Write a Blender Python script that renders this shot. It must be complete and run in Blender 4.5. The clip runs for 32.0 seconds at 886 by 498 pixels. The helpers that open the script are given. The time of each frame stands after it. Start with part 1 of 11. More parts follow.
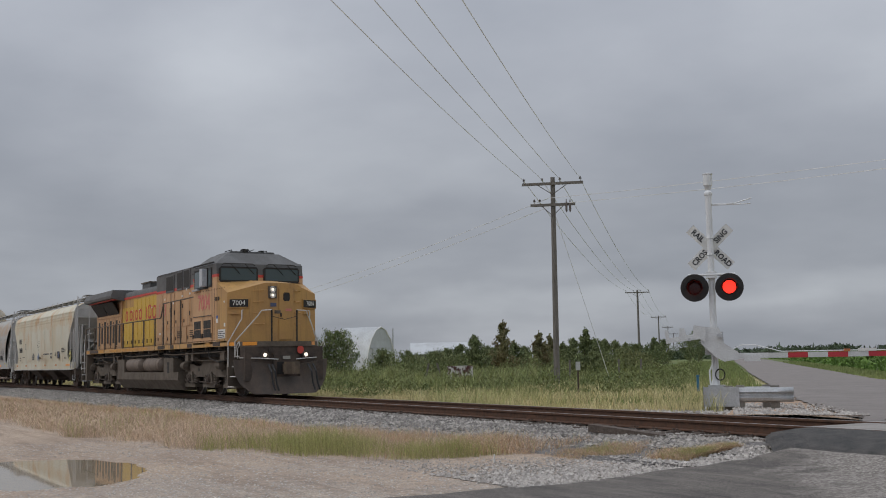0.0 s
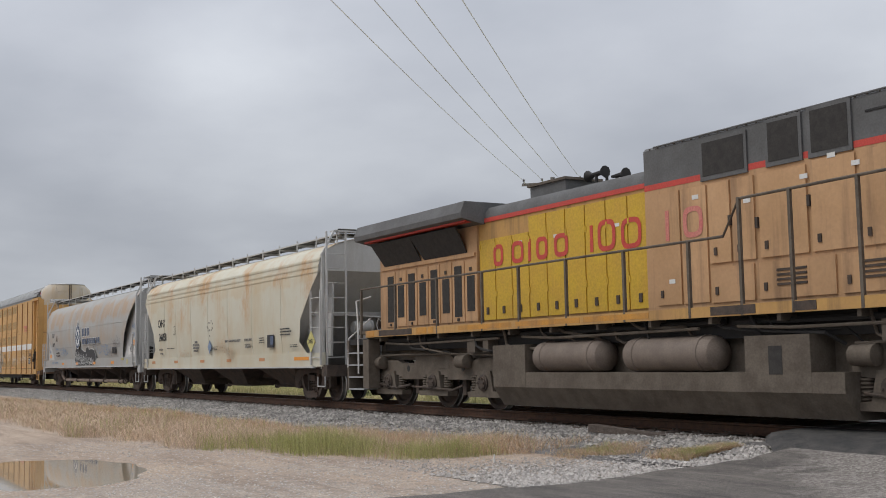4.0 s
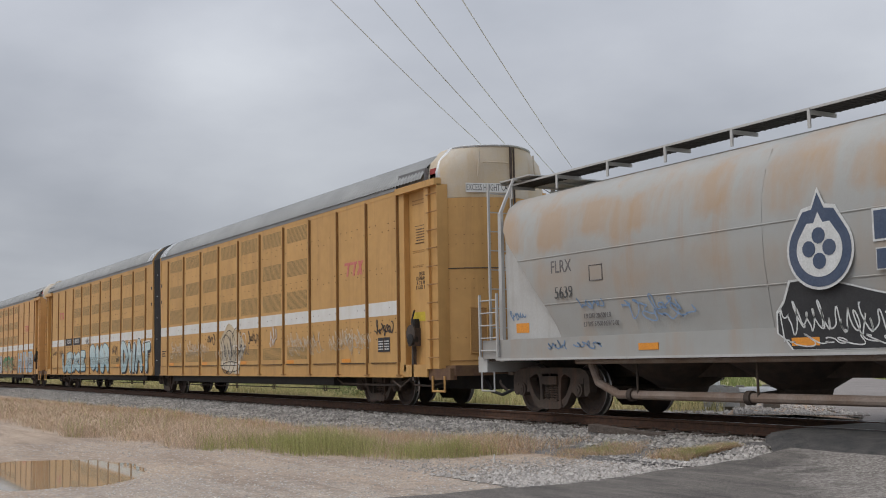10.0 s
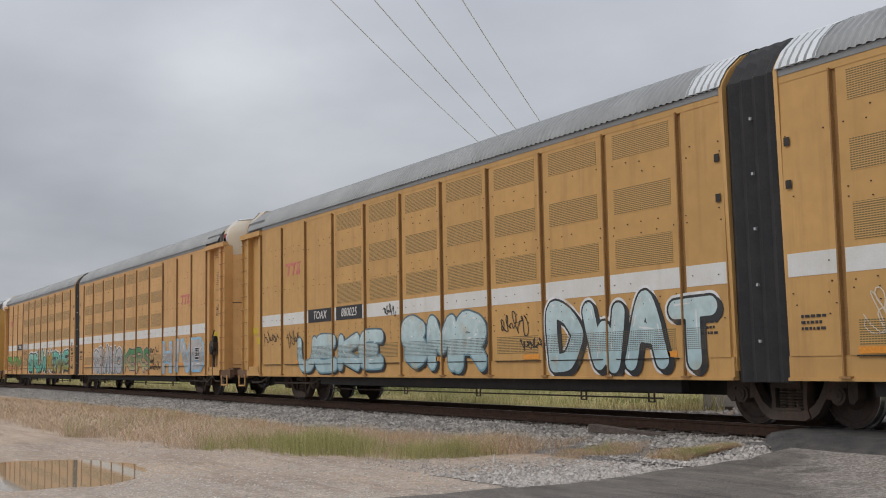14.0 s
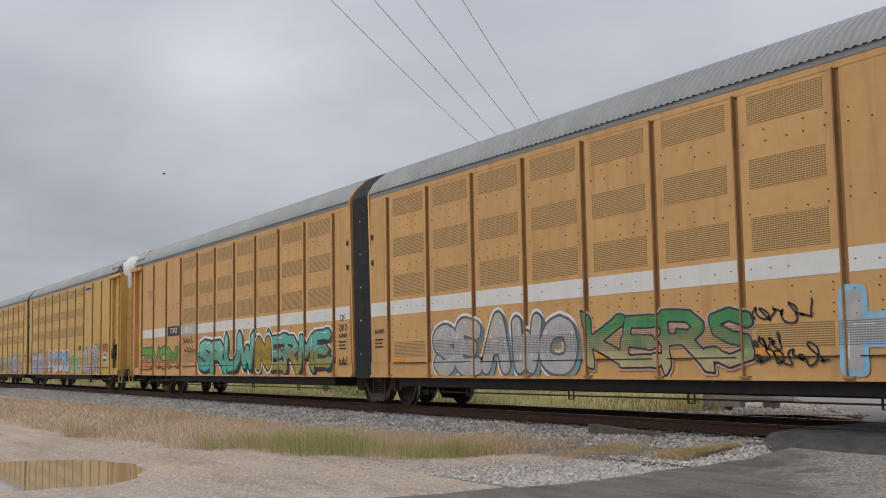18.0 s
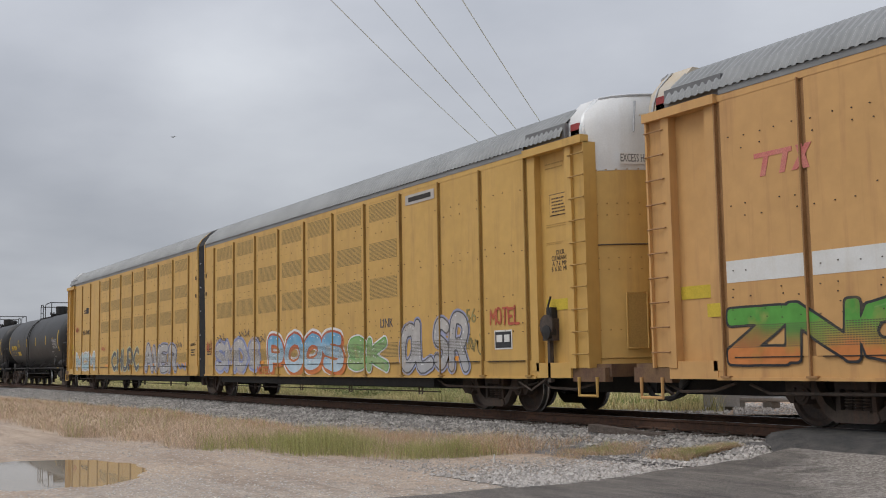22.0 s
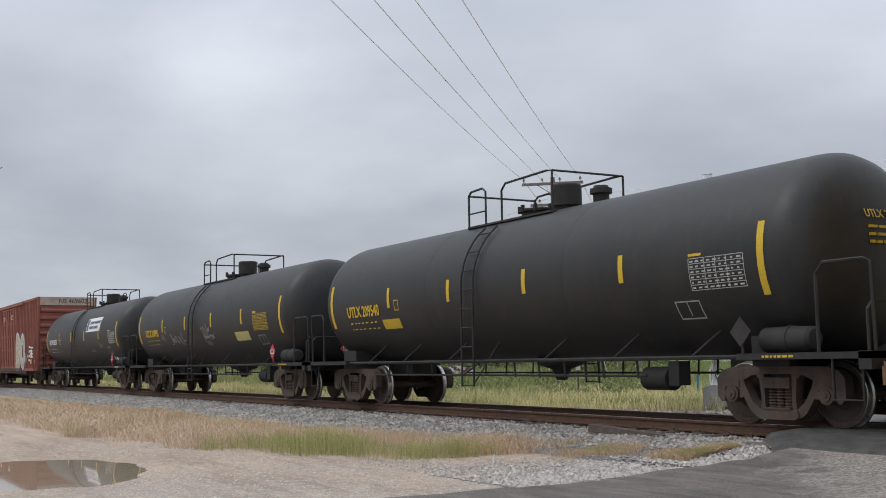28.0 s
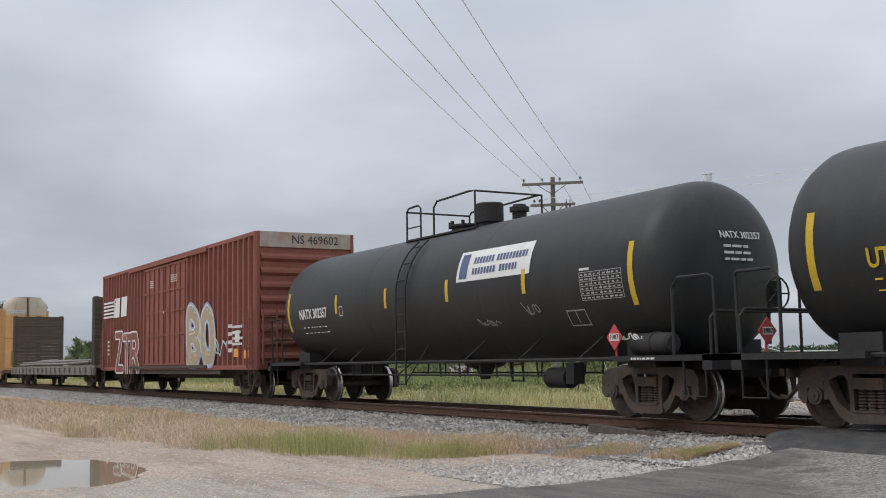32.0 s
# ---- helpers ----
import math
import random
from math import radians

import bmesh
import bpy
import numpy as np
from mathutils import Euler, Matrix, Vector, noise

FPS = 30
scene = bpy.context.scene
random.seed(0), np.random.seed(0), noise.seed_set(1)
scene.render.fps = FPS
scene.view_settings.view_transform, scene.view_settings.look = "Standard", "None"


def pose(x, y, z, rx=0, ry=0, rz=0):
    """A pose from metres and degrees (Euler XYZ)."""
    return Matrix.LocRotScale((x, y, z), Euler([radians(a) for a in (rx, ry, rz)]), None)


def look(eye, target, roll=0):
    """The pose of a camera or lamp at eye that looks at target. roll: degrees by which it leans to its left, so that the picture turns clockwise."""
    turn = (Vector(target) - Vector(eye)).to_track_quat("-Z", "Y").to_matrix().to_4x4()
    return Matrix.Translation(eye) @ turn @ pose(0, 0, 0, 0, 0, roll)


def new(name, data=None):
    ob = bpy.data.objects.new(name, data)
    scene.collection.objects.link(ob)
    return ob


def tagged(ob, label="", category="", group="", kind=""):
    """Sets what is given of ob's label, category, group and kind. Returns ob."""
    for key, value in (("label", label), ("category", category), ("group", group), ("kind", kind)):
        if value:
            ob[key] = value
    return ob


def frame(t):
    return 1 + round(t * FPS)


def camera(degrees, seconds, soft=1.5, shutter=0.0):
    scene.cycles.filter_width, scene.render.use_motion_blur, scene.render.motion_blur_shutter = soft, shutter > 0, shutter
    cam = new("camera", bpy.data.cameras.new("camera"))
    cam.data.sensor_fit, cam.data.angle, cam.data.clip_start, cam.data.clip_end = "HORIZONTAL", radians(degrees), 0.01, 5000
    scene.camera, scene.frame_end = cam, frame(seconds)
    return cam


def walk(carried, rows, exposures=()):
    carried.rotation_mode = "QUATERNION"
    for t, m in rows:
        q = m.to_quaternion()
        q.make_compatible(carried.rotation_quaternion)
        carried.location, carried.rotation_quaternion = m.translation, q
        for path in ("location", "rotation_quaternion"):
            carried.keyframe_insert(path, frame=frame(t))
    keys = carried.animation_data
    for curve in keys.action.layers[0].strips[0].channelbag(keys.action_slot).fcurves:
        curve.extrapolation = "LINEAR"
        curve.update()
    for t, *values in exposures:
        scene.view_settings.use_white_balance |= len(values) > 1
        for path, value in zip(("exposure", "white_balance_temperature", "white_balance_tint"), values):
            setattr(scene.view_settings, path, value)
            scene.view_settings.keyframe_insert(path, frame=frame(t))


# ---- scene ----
# The track runs along x, rail top at z = 0; the train rolls towards +x.
EYE = (0.0, -13.344, 1.017)
cam = camera(43.32, 32.0, soft=1.0)
VIEW = pose(*EYE, 95.733, 0, 59.67) @ pose(0, 0, 0, 0, 0, -0.985)
walk(cam, [(0, VIEW), (32, VIEW)],
     exposures=[(0, -0.58, 6500, 10), (1.5, -0.44, 6550, 10), (2.5, -0.34, 6600, 10), (4.5, -0.2, 6600, 10), (6, -0.39, 6620, 10), (7.2, -0.38, 6600, 10), (9, -0.3, 6580, 10), (13, -0.29, 6680, 10), (23, -0.26, 6600, 10), (25, -0.24, 6500, 10), (28, -0.07, 6450, 9), (32, -0.07, 6450, 9)])

# How far the train has rolled since it passed its reference place, by seconds.
ROLL = [(0, -118.84), (2, -104.33), (4.5, -86.12), (6, -75.13), (8, -60.38), (10, -45.55), (12, -30.56), (14, -15.37),
        (16, 0.0), (18, 15.52), (20, 31.21), (22, 47.03), (24, 62.98), (26, 79.04), (28, 95.31), (30, 111.92), (32, 128.86)]


# ---------------------------------------------------------------- world and sun
def overcast():
    world = bpy.data.worlds.new("overcast")
    scene.world = world
    world.use_nodes = True
    nt = world.node_tree
    nt.nodes.clear()
    N, Lk = nt.nodes.new, nt.links.new
    out, back = N("ShaderNodeOutputWorld"), N("ShaderNodeBackground")
    sky = N("ShaderNodeTexSky")
    sky.sky_type, sky.sun_disc = "NISHITA", False
    sky.sun_elevation, sky.sun_rotation = radians(52), radians(200)
    dim = N("ShaderNodeVectorMath")
    dim.operation = "SCALE"
    dim.inputs["Scale"].default_value = 0.1
    Lk(sky.outputs[0], dim.inputs[0])
    tc = N("ShaderNodeTexCoord")
    sep = N("ShaderNodeSeparateXYZ")
    Lk(tc.outputs["Generated"], sep.inputs[0])
    # cloud sheet: directions laid out on a plane overhead, so that banks flatten towards the horizon
    zz = N("ShaderNodeMath"); zz.operation = "MAXIMUM"; zz.inputs[1].default_value = 0.0
    Lk(sep.outputs[2], zz.inputs[0])
    za = N("ShaderNodeMath"); za.operation = "ADD"; za.inputs[1].default_value = 0.24
    Lk(zz.outputs[0], za.inputs[0])
    dv = N("ShaderNodeVectorMath"); dv.operation = "DIVIDE"
    cmb = N("ShaderNodeCombineXYZ")
    for i in range(3):
        Lk(za.outputs[0], cmb.inputs[i])
    Lk(tc.outputs["Generated"], dv.inputs[0]); Lk(cmb.outputs[0], dv.inputs[1])
    big = N("ShaderNodeTexNoise"); big.inputs["Scale"].default_value = 0.75; big.inputs["Detail"].default_value = 3.5
    big.inputs["Roughness"].default_value = 0.48; big.inputs["Distortion"].default_value = 0.35
    fine = N("ShaderNodeTexNoise"); fine.inputs["Scale"].default_value = 2.6; fine.inputs["Detail"].default_value = 5
    fine.inputs["Roughness"].default_value = 0.5
    Lk(dv.outputs[0], big.inputs["Vector"]); Lk(dv.outputs[0], fine.inputs["Vector"])
    sm = N("ShaderNodeMath"); sm.operation = "MULTIPLY_ADD"; sm.inputs[1].default_value = 0.3
    Lk(fine.outputs[0], sm.inputs[0])
    s2 = N("ShaderNodeMath"); s2.operation = "MULTIPLY_ADD"; s2.inputs[1].default_value = 0.7; s2.inputs[2].default_value = 0.0
    Lk(big.outputs[0], s2.inputs[0]); Lk(s2.outputs[0], sm.inputs[2])
    ramp = N("ShaderNodeValToRGB")
    e = ramp.color_ramp.elements
    e[0].position, e[0].color = 0.34, (0.32, 0.345, 0.395, 1)
    e[1].position, e[1].color = 0.68, (0.54, 0.57, 0.62, 1)
    m = e.new(0.5); m.color = (0.415, 0.44, 0.492, 1)
    # broad banks and thin places of the cloud sheet, by bearing and height in degrees
    nz = N("ShaderNodeTexNoise"); nz.inputs["Scale"].default_value = 9.0; nz.inputs["Detail"].default_value = 4
    Lk(tc.outputs["Generated"], nz.inputs["Vector"])
    wob = N("ShaderNodeVectorMath"); wob.operation = "MULTIPLY_ADD"
    wob.inputs[1].default_value = (0.12, 0.12, 0.05)
    Lk(nz.outputs["Color"], wob.inputs[0]); Lk(tc.outputs["Generated"], wob.inputs[2])
    sh = N("ShaderNodeVectorMath"); sh.operation = "SUBTRACT"; sh.inputs[1].default_value = (0.06, 0.06, 0.025)
    Lk(wob.outputs[0], sh.inputs[0])
    total = sm.outputs[0]
    for az, el, ra, re_, amt in ((161, 15.5, 4.5, 3.0, 0.085), (150, 16, 7, 4.0, -0.04), (171, 11, 6, 3.5, -0.07), (163, 7.0, 9, 2.0, -0.10), (141, 10, 10, 2.6, -0.05),
                                 (149, 6.6, 8, 1.8, -0.07), (146, 3.0, 16, 0.8, 0.11), (130, 3.4, 8, 0.8, 0.09), (130, 15, 6, 4, 0.05), (150, 0.9, 40, 0.7, -0.06)):
        c_ = Vector((math.cos(radians(az)) * math.cos(radians(el)), math.sin(radians(az)) * math.cos(radians(el)), math.sin(radians(el))))
        df = N("ShaderNodeVectorMath"); df.operation = "SUBTRACT"; df.inputs[1].default_value = c_
        Lk(sh.outputs[0], df.inputs[0])
        sc_ = N("ShaderNodeVectorMath"); sc_.operation = "MULTIPLY"
        sc_.inputs[1].default_value = (57.3 / ra, 57.3 / ra, 57.3 / re_)
        Lk(df.outputs[0], sc_.inputs[0])
        ln = N("ShaderNodeVectorMath"); ln.operation = "LENGTH"
        Lk(sc_.outputs[0], ln.inputs[0])
        fall = N("ShaderNodeMapRange"); fall.interpolation_type = "SMOOTHERSTEP"
        for k_, v_ in (("From Min", 0.0), ("From Max", 1.6), ("To Min", amt), ("To Max", 0.0)):
            fall.inputs[k_].default_value = v_
        Lk(ln.outputs["Value"], fall.inputs[0])
        ad = N("ShaderNodeMath"); ad.operation = "ADD"
        Lk(total, ad.inputs[0]); Lk(fall.outputs[0], ad.inputs[1])
        total = ad.outputs[0]
    Lk(total, ramp.inputs[0])
    # an overcast sky is brighter overhead
    up = N("ShaderNodeMapRange")
    up.inputs["From Min"].default_value, up.inputs["From Max"].default_value = 0.0, 1.0
    up.inputs["To Min"].default_value, up.inputs["To Max"].default_value = 0.85, 3.5
    Lk(zz.outputs[0], up.inputs[0])
    # thinner cloud lets more light through low down
    lowl = N("ShaderNodeMapRange")
    lowl.inputs["From Min"].default_value, lowl.inputs["From Max"].default_value = 0.02, 0.13
    lowl.inputs["To Min"].default_value, lowl.inputs["To Max"].default_value = 0.3, 0.0
    Lk(zz.outputs[0], lowl.inputs[0])
    both = N("ShaderNodeMath"); both.operation = "ADD"
    Lk(up.outputs[0], both.inputs[0]); Lk(lowl.outputs[0], both.inputs[1])
    mul = N("ShaderNodeVectorMath"); mul.operation = "SCALE"
    Lk(ramp.outputs[0], mul.inputs[0]); Lk(both.outputs[0], mul.inputs["Scale"])
    mix = N("ShaderNodeMix"); mix.data_type = "RGBA"; mix.inputs[0].default_value = 0.93
    Lk(dim.outputs[0], mix.inputs["A"]); Lk(mul.outputs[0], mix.inputs["B"])
    Lk(mix.outputs["Result"], back.inputs[0])
    back.inputs[1].default_value = 1.0
    Lk(back.outputs[0], out.inputs[0])


overcast()
sun = new("sun", bpy.data.lights.new("sun", "SUN"))
sun.data.energy, sun.data.angle, sun.data.color = 1.3, radians(30), (1.0, 0.96, 0.9)
sun.matrix_world = look((0, 0, 0), (0.25, 0.55, -0.8))


# ---------------------------------------------------------------- materials
def mat(name, base, alt=None, scale=3.0, mix=0.6, rough=0.7, metal=0.0, bump=0.0, bscale=40.0, streak=None, much=0.45,
        squash=(1, 1, 1), spec=0.35, vary=0.12, random_tint=0.0, edge=0.12, island=0.0):
    """Paint, stone, metal and the like: base colour broken by alt in patches, fine grain, and streaks that run down."""
    m = bpy.data.materials.new(name)
    m.use_nodes = True
    nt = m.node_tree
    N, Lk = nt.nodes.new, nt.links.new
    b = nt.nodes["Principled BSDF"]
    b.inputs["Metallic"].default_value = metal
    b.inputs["Specular IOR Level"].default_value = spec
    tc = N("ShaderNodeTexCoord")
    mp = N("ShaderNodeMapping"); mp.inputs["Scale"].default_value = squash
    Lk(tc.outputs["Object"], mp.inputs[0])
    n1 = N("ShaderNodeTexNoise"); n1.inputs["Scale"].default_value = scale; n1.inputs["Detail"].default_value = 6
    n1.inputs["Roughness"].default_value = 0.6
    n2 = N("ShaderNodeTexNoise"); n2.inputs["Scale"].default_value = bscale; n2.inputs["Detail"].default_value = 3
    Lk(mp.outputs[0], n1.inputs["Vector"]); Lk(tc.outputs["Object"], n2.inputs["Vector"])
    r1 = N("ShaderNodeMapRange")
    r1.inputs["From Min"].default_value, r1.inputs["From Max"].default_value = 0.5 - edge, 0.5 + edge
    r1.inputs["To Max"].default_value = mix
    Lk(n1.outputs[0], r1.inputs[0])
    c1 = N("ShaderNodeMix"); c1.data_type = "RGBA"
    c1.inputs["A"].default_value = (*base, 1)
    c1.inputs["B"].default_value = (*(alt or [v * 0.8 for v in base]), 1)
    Lk(r1.outputs[0], c1.inputs["Factor"])
    col = c1.outputs["Result"]
    if streak:
        ms = N("ShaderNodeMapping"); ms.inputs["Scale"].default_value = (2.6, 2.6, 0.22)
        Lk(tc.outputs["Object"], ms.inputs[0])
        n3 = N("ShaderNodeTexNoise"); n3.inputs["Scale"].default_value = 1.6; n3.inputs["Detail"].default_value = 7
        n3.inputs["Roughness"].default_value = 0.62
        Lk(ms.outputs[0], n3.inputs["Vector"])
        r3 = N("ShaderNodeMapRange")
        r3.inputs["From Min"].default_value, r3.inputs["From Max"].default_value = 0.52, 0.78
        r3.inputs["To Max"].default_value = much
        Lk(n3.outputs[0], r3.inputs[0])
        c2 = N("ShaderNodeMix"); c2.data_type = "RGBA"; c2.inputs["B"].default_value = (*streak, 1)
        Lk(col, c2.inputs["A"]); Lk(r3.outputs[0], c2.inputs["Factor"])
        col = c2.outputs["Result"]
    hv = N("ShaderNodeHueSaturation")
    rv = N("ShaderNodeMapRange"); rv.inputs["To Min"].default_value, rv.inputs["To Max"].default_value = 1 - vary, 1 + vary
    rv.inputs["From Min"].default_value, rv.inputs["From Max"].default_value = 0.3, 0.7
    Lk(n2.outputs[0], rv.inputs[0])
    val = rv.outputs[0]
    if random_tint or island:
        oi = N("ShaderNodeObjectInfo") if random_tint else N("ShaderNodeNewGeometry")
        ro = N("ShaderNodeMapRange")
        amt = random_tint or island
        ro.inputs["To Min"].default_value, ro.inputs["To Max"].default_value = 1 - amt, 1 + amt
        Lk(oi.outputs["Random" if random_tint else "Random Per Island"], ro.inputs[0])
        mu = N("ShaderNodeMath"); mu.operation = "MULTIPLY"
        Lk(val, mu.inputs[0]); Lk(ro.outputs[0], mu.inputs[1])
        val = mu.outputs[0]
    Lk(val, hv.inputs["Value"]); Lk(col, hv.inputs["Color"])
    Lk(hv.outputs[0], b.inputs["Base Color"])
    rr = N("ShaderNodeMapRange"); rr.inputs["To Min"].default_value, rr.inputs["To Max"].default_value = max(0.05, rough - 0.1), min(1, rough + 0.1)
    Lk(n1.outputs[0], rr.inputs[0]); Lk(rr.outputs[0], b.inputs["Roughness"])
    if bump:
        bp = N("ShaderNodeBump"); bp.inputs["Strength"].default_value = bump; bp.inputs["Distance"].default_value = 0.02
        Lk(n2.outputs[0], bp.inputs["Height"]); Lk(bp.outputs[0], b.inputs["Normal"])
    return m


def glow(name, colour, strength):
    m = bpy.data.materials.new(name)
    m.use_nodes = True
    b = m.node_tree.nodes["Principled BSDF"]
    b.inputs["Base Color"].default_value = (*colour, 1)
    b.inputs["Emission Color"].default_value = (*colour, 1)
    b.inputs["Emission Strength"].default_value = strength
    return m


def clear_glass(name, tint=(0.75, 0.85, 0.85), alpha=0.35):
    m = bpy.data.materials.new(name)
    m.use_nodes = True
    b = m.node_tree.nodes["Principled BSDF"]
    b.inputs["Base Color"].default_value = (*tint, 1)
    b.inputs["Roughness"].default_value = 0.04
    b.inputs["Transmission Weight"].default_value = alpha
    b.inputs["IOR"].default_value = 1.45
    return m


# ---------------------------------------------------------------- mesh helpers
def box(bm, x0, x1, y0, y1, z0, z1):
    v = [bm.verts.new((x, y, z)) for x in (x0, x1) for y in (y0, y1) for z in (z0, z1)]
    for f in ((0, 1, 3, 2), (4, 6, 7, 5), (0, 4, 5, 1), (2, 3, 7, 6), (0, 2, 6, 4), (1, 5, 7, 3)):
        bm.faces.new([v[i] for i in f])
    return v


def loft(bm, rings, caps=True):
    made = [[bm.verts.new(p) for p in r] for r in rings]
    n = len(made[0])
    for a, b in zip(made, made[1:]):
        for i in range(n):
            bm.faces.new((a[i], a[(i + 1) % n], b[(i + 1) % n], b[i]))
    if caps:
        bm.faces.new(made[0][::-1])
        bm.faces.new(made[-1])
    return made


def ring(c, u, v, ru, rv, n):
    return [tuple(Vector(c) + u * (ru * math.cos(2 * math.pi * i / n)) + v * (rv * math.sin(2 * math.pi * i / n))) for i in range(n)]


def cyl(bm, a, b, r, r2=None, n=12, caps=True):
    a, b = Vector(a), Vector(b)
    d = (b - a).normalized()
    u = d.orthogonal().normalized()
    v = d.cross(u)
    loft(bm, [ring(a, u, v, r, r, n), ring(b, u, v, r if r2 is None else r2, r if r2 is None else r2, n)], caps)


def lathe(bm, c, axis, prof, n=20):
    """prof: (along axis, radius) rows."""
    d = Vector(axis).normalized()
    u = d.orthogonal().normalized()
    v = d.cross(u)
    loft(bm, [ring(Vector(c) + d * s, u, v, max(r, 1e-4), max(r, 1e-4), n) for s, r in prof])


def tube(bm, pts, r, n=6):
    pts = [Vector(p) for p in pts]
    rings = []
    u = None
    for i, p in enumerate(pts):
        d = (pts[min(i + 1, len(pts) - 1)] - pts[max(i - 1, 0)]).normalized()
        if u is None:
            u = d.orthogonal().normalized()
        u = (u - d * u.dot(d)).normalized()
        rings.append(ring(p, u, d.cross(u), r, r, n))
    loft(bm, rings)


def prism(bm, poly, axis, a, b):
    """A polygon drawn in the two other axes, pushed along axis from a to b."""
    def at(p, s):
        return (s, p[0], p[1]) if axis == "x" else (p[0], s, p[1]) if axis == "y" else (p[0], p[1], s)
    lo, hi = [bm.verts.new(at(p, a)) for p in poly], [bm.verts.new(at(p, b)) for p in poly]
    n = len(poly)
    bm.faces.new(lo[::-1]); bm.faces.new(hi)
    for i in range(n):
        bm.faces.new((lo[i], lo[(i + 1) % n], hi[(i + 1) % n], hi[i]))


def part(name, bm, material, parent=None, label="", bevel=0.0, angle=32):
    if bevel:
        bmesh.ops.bevel(bm, geom=[e for e in bm.edges if len(e.link_faces) == 2 and e.calc_face_angle(0) > 0.5], offset=bevel, segments=1,
                        affect="EDGES", clamp_overlap=True)
    bmesh.ops.recalc_face_normals(bm, faces=bm.faces)
    me = bpy.data.meshes.new(name)
    bm.to_mesh(me)
    bm.free()
    me.materials.append(material)
    me.shade_smooth()
    me.set_sharp_from_angle(angle=radians(angle))
    ob = new(name, me)
    ob.parent = parent
    if label:
        tagged(ob, label)
    return ob


def boxes(name, rows, material, parent=None, label="", bevel=0.0):
    bm = bmesh.new()
    for r in rows:
        box(bm, *r)
    return part(name, bm, material, parent, label, bevel)


def tubes(name, lines, r, material, parent=None, label="", n=6):
    bm = bmesh.new()
    for l in lines:
        tube(bm, l, r, n)
    return part(name, bm, material, parent, label)


def again(ob, parent, m=None):
    """The same mesh once more, as an object of its own, with its own parts."""
    o = ob.copy()
    scene.collection.objects.link(o)
    o.parent = parent
    if m is not None:
        o.matrix_basis = m
    for k in ob.children:
        again(k, o, k.matrix_basis.copy())
    return o


def thing(name, label, category, group="", kind="", at=None):
    e = new(name)
    e.empty_display_size = 0.3
    if at is not None:
        e.matrix_basis = at
    return tagged(e, label, category, group, kind)


def lettering(name, text, size, material, parent, m, depth=0.003, label="", bold=0.0, squeeze=1.0, shear=0.0):
    """Raised letters as a mesh, centred on the pose m (its x to the right, its y up)."""
    cu = bpy.data.curves.new(name, "FONT")
    cu.body, cu.size, cu.align_x, cu.align_y = text, size, "CENTER", "CENTER"
    cu.extrude, cu.offset, cu.resolution_u, cu.shear = depth, bold, 2, shear
    tmp = bpy.data.objects.new("tmp", cu)
    me = bpy.data.meshes.new_from_object(tmp)
    bpy.data.objects.remove(tmp)
    bpy.data.curves.remove(cu)
    me.transform(m @ Matrix.Diagonal((squeeze, 1, 1, 1)))
    me.materials.clear()
    me.materials.append(material)
    me.name = name
    ob = new(name, me)
    ob.parent = parent
    if label:
        tagged(ob, label)
    return ob


def side(x, z, y):
    """The pose for letters on the side that faces -y."""
    return pose(x, y, z, 90, 0, 0)


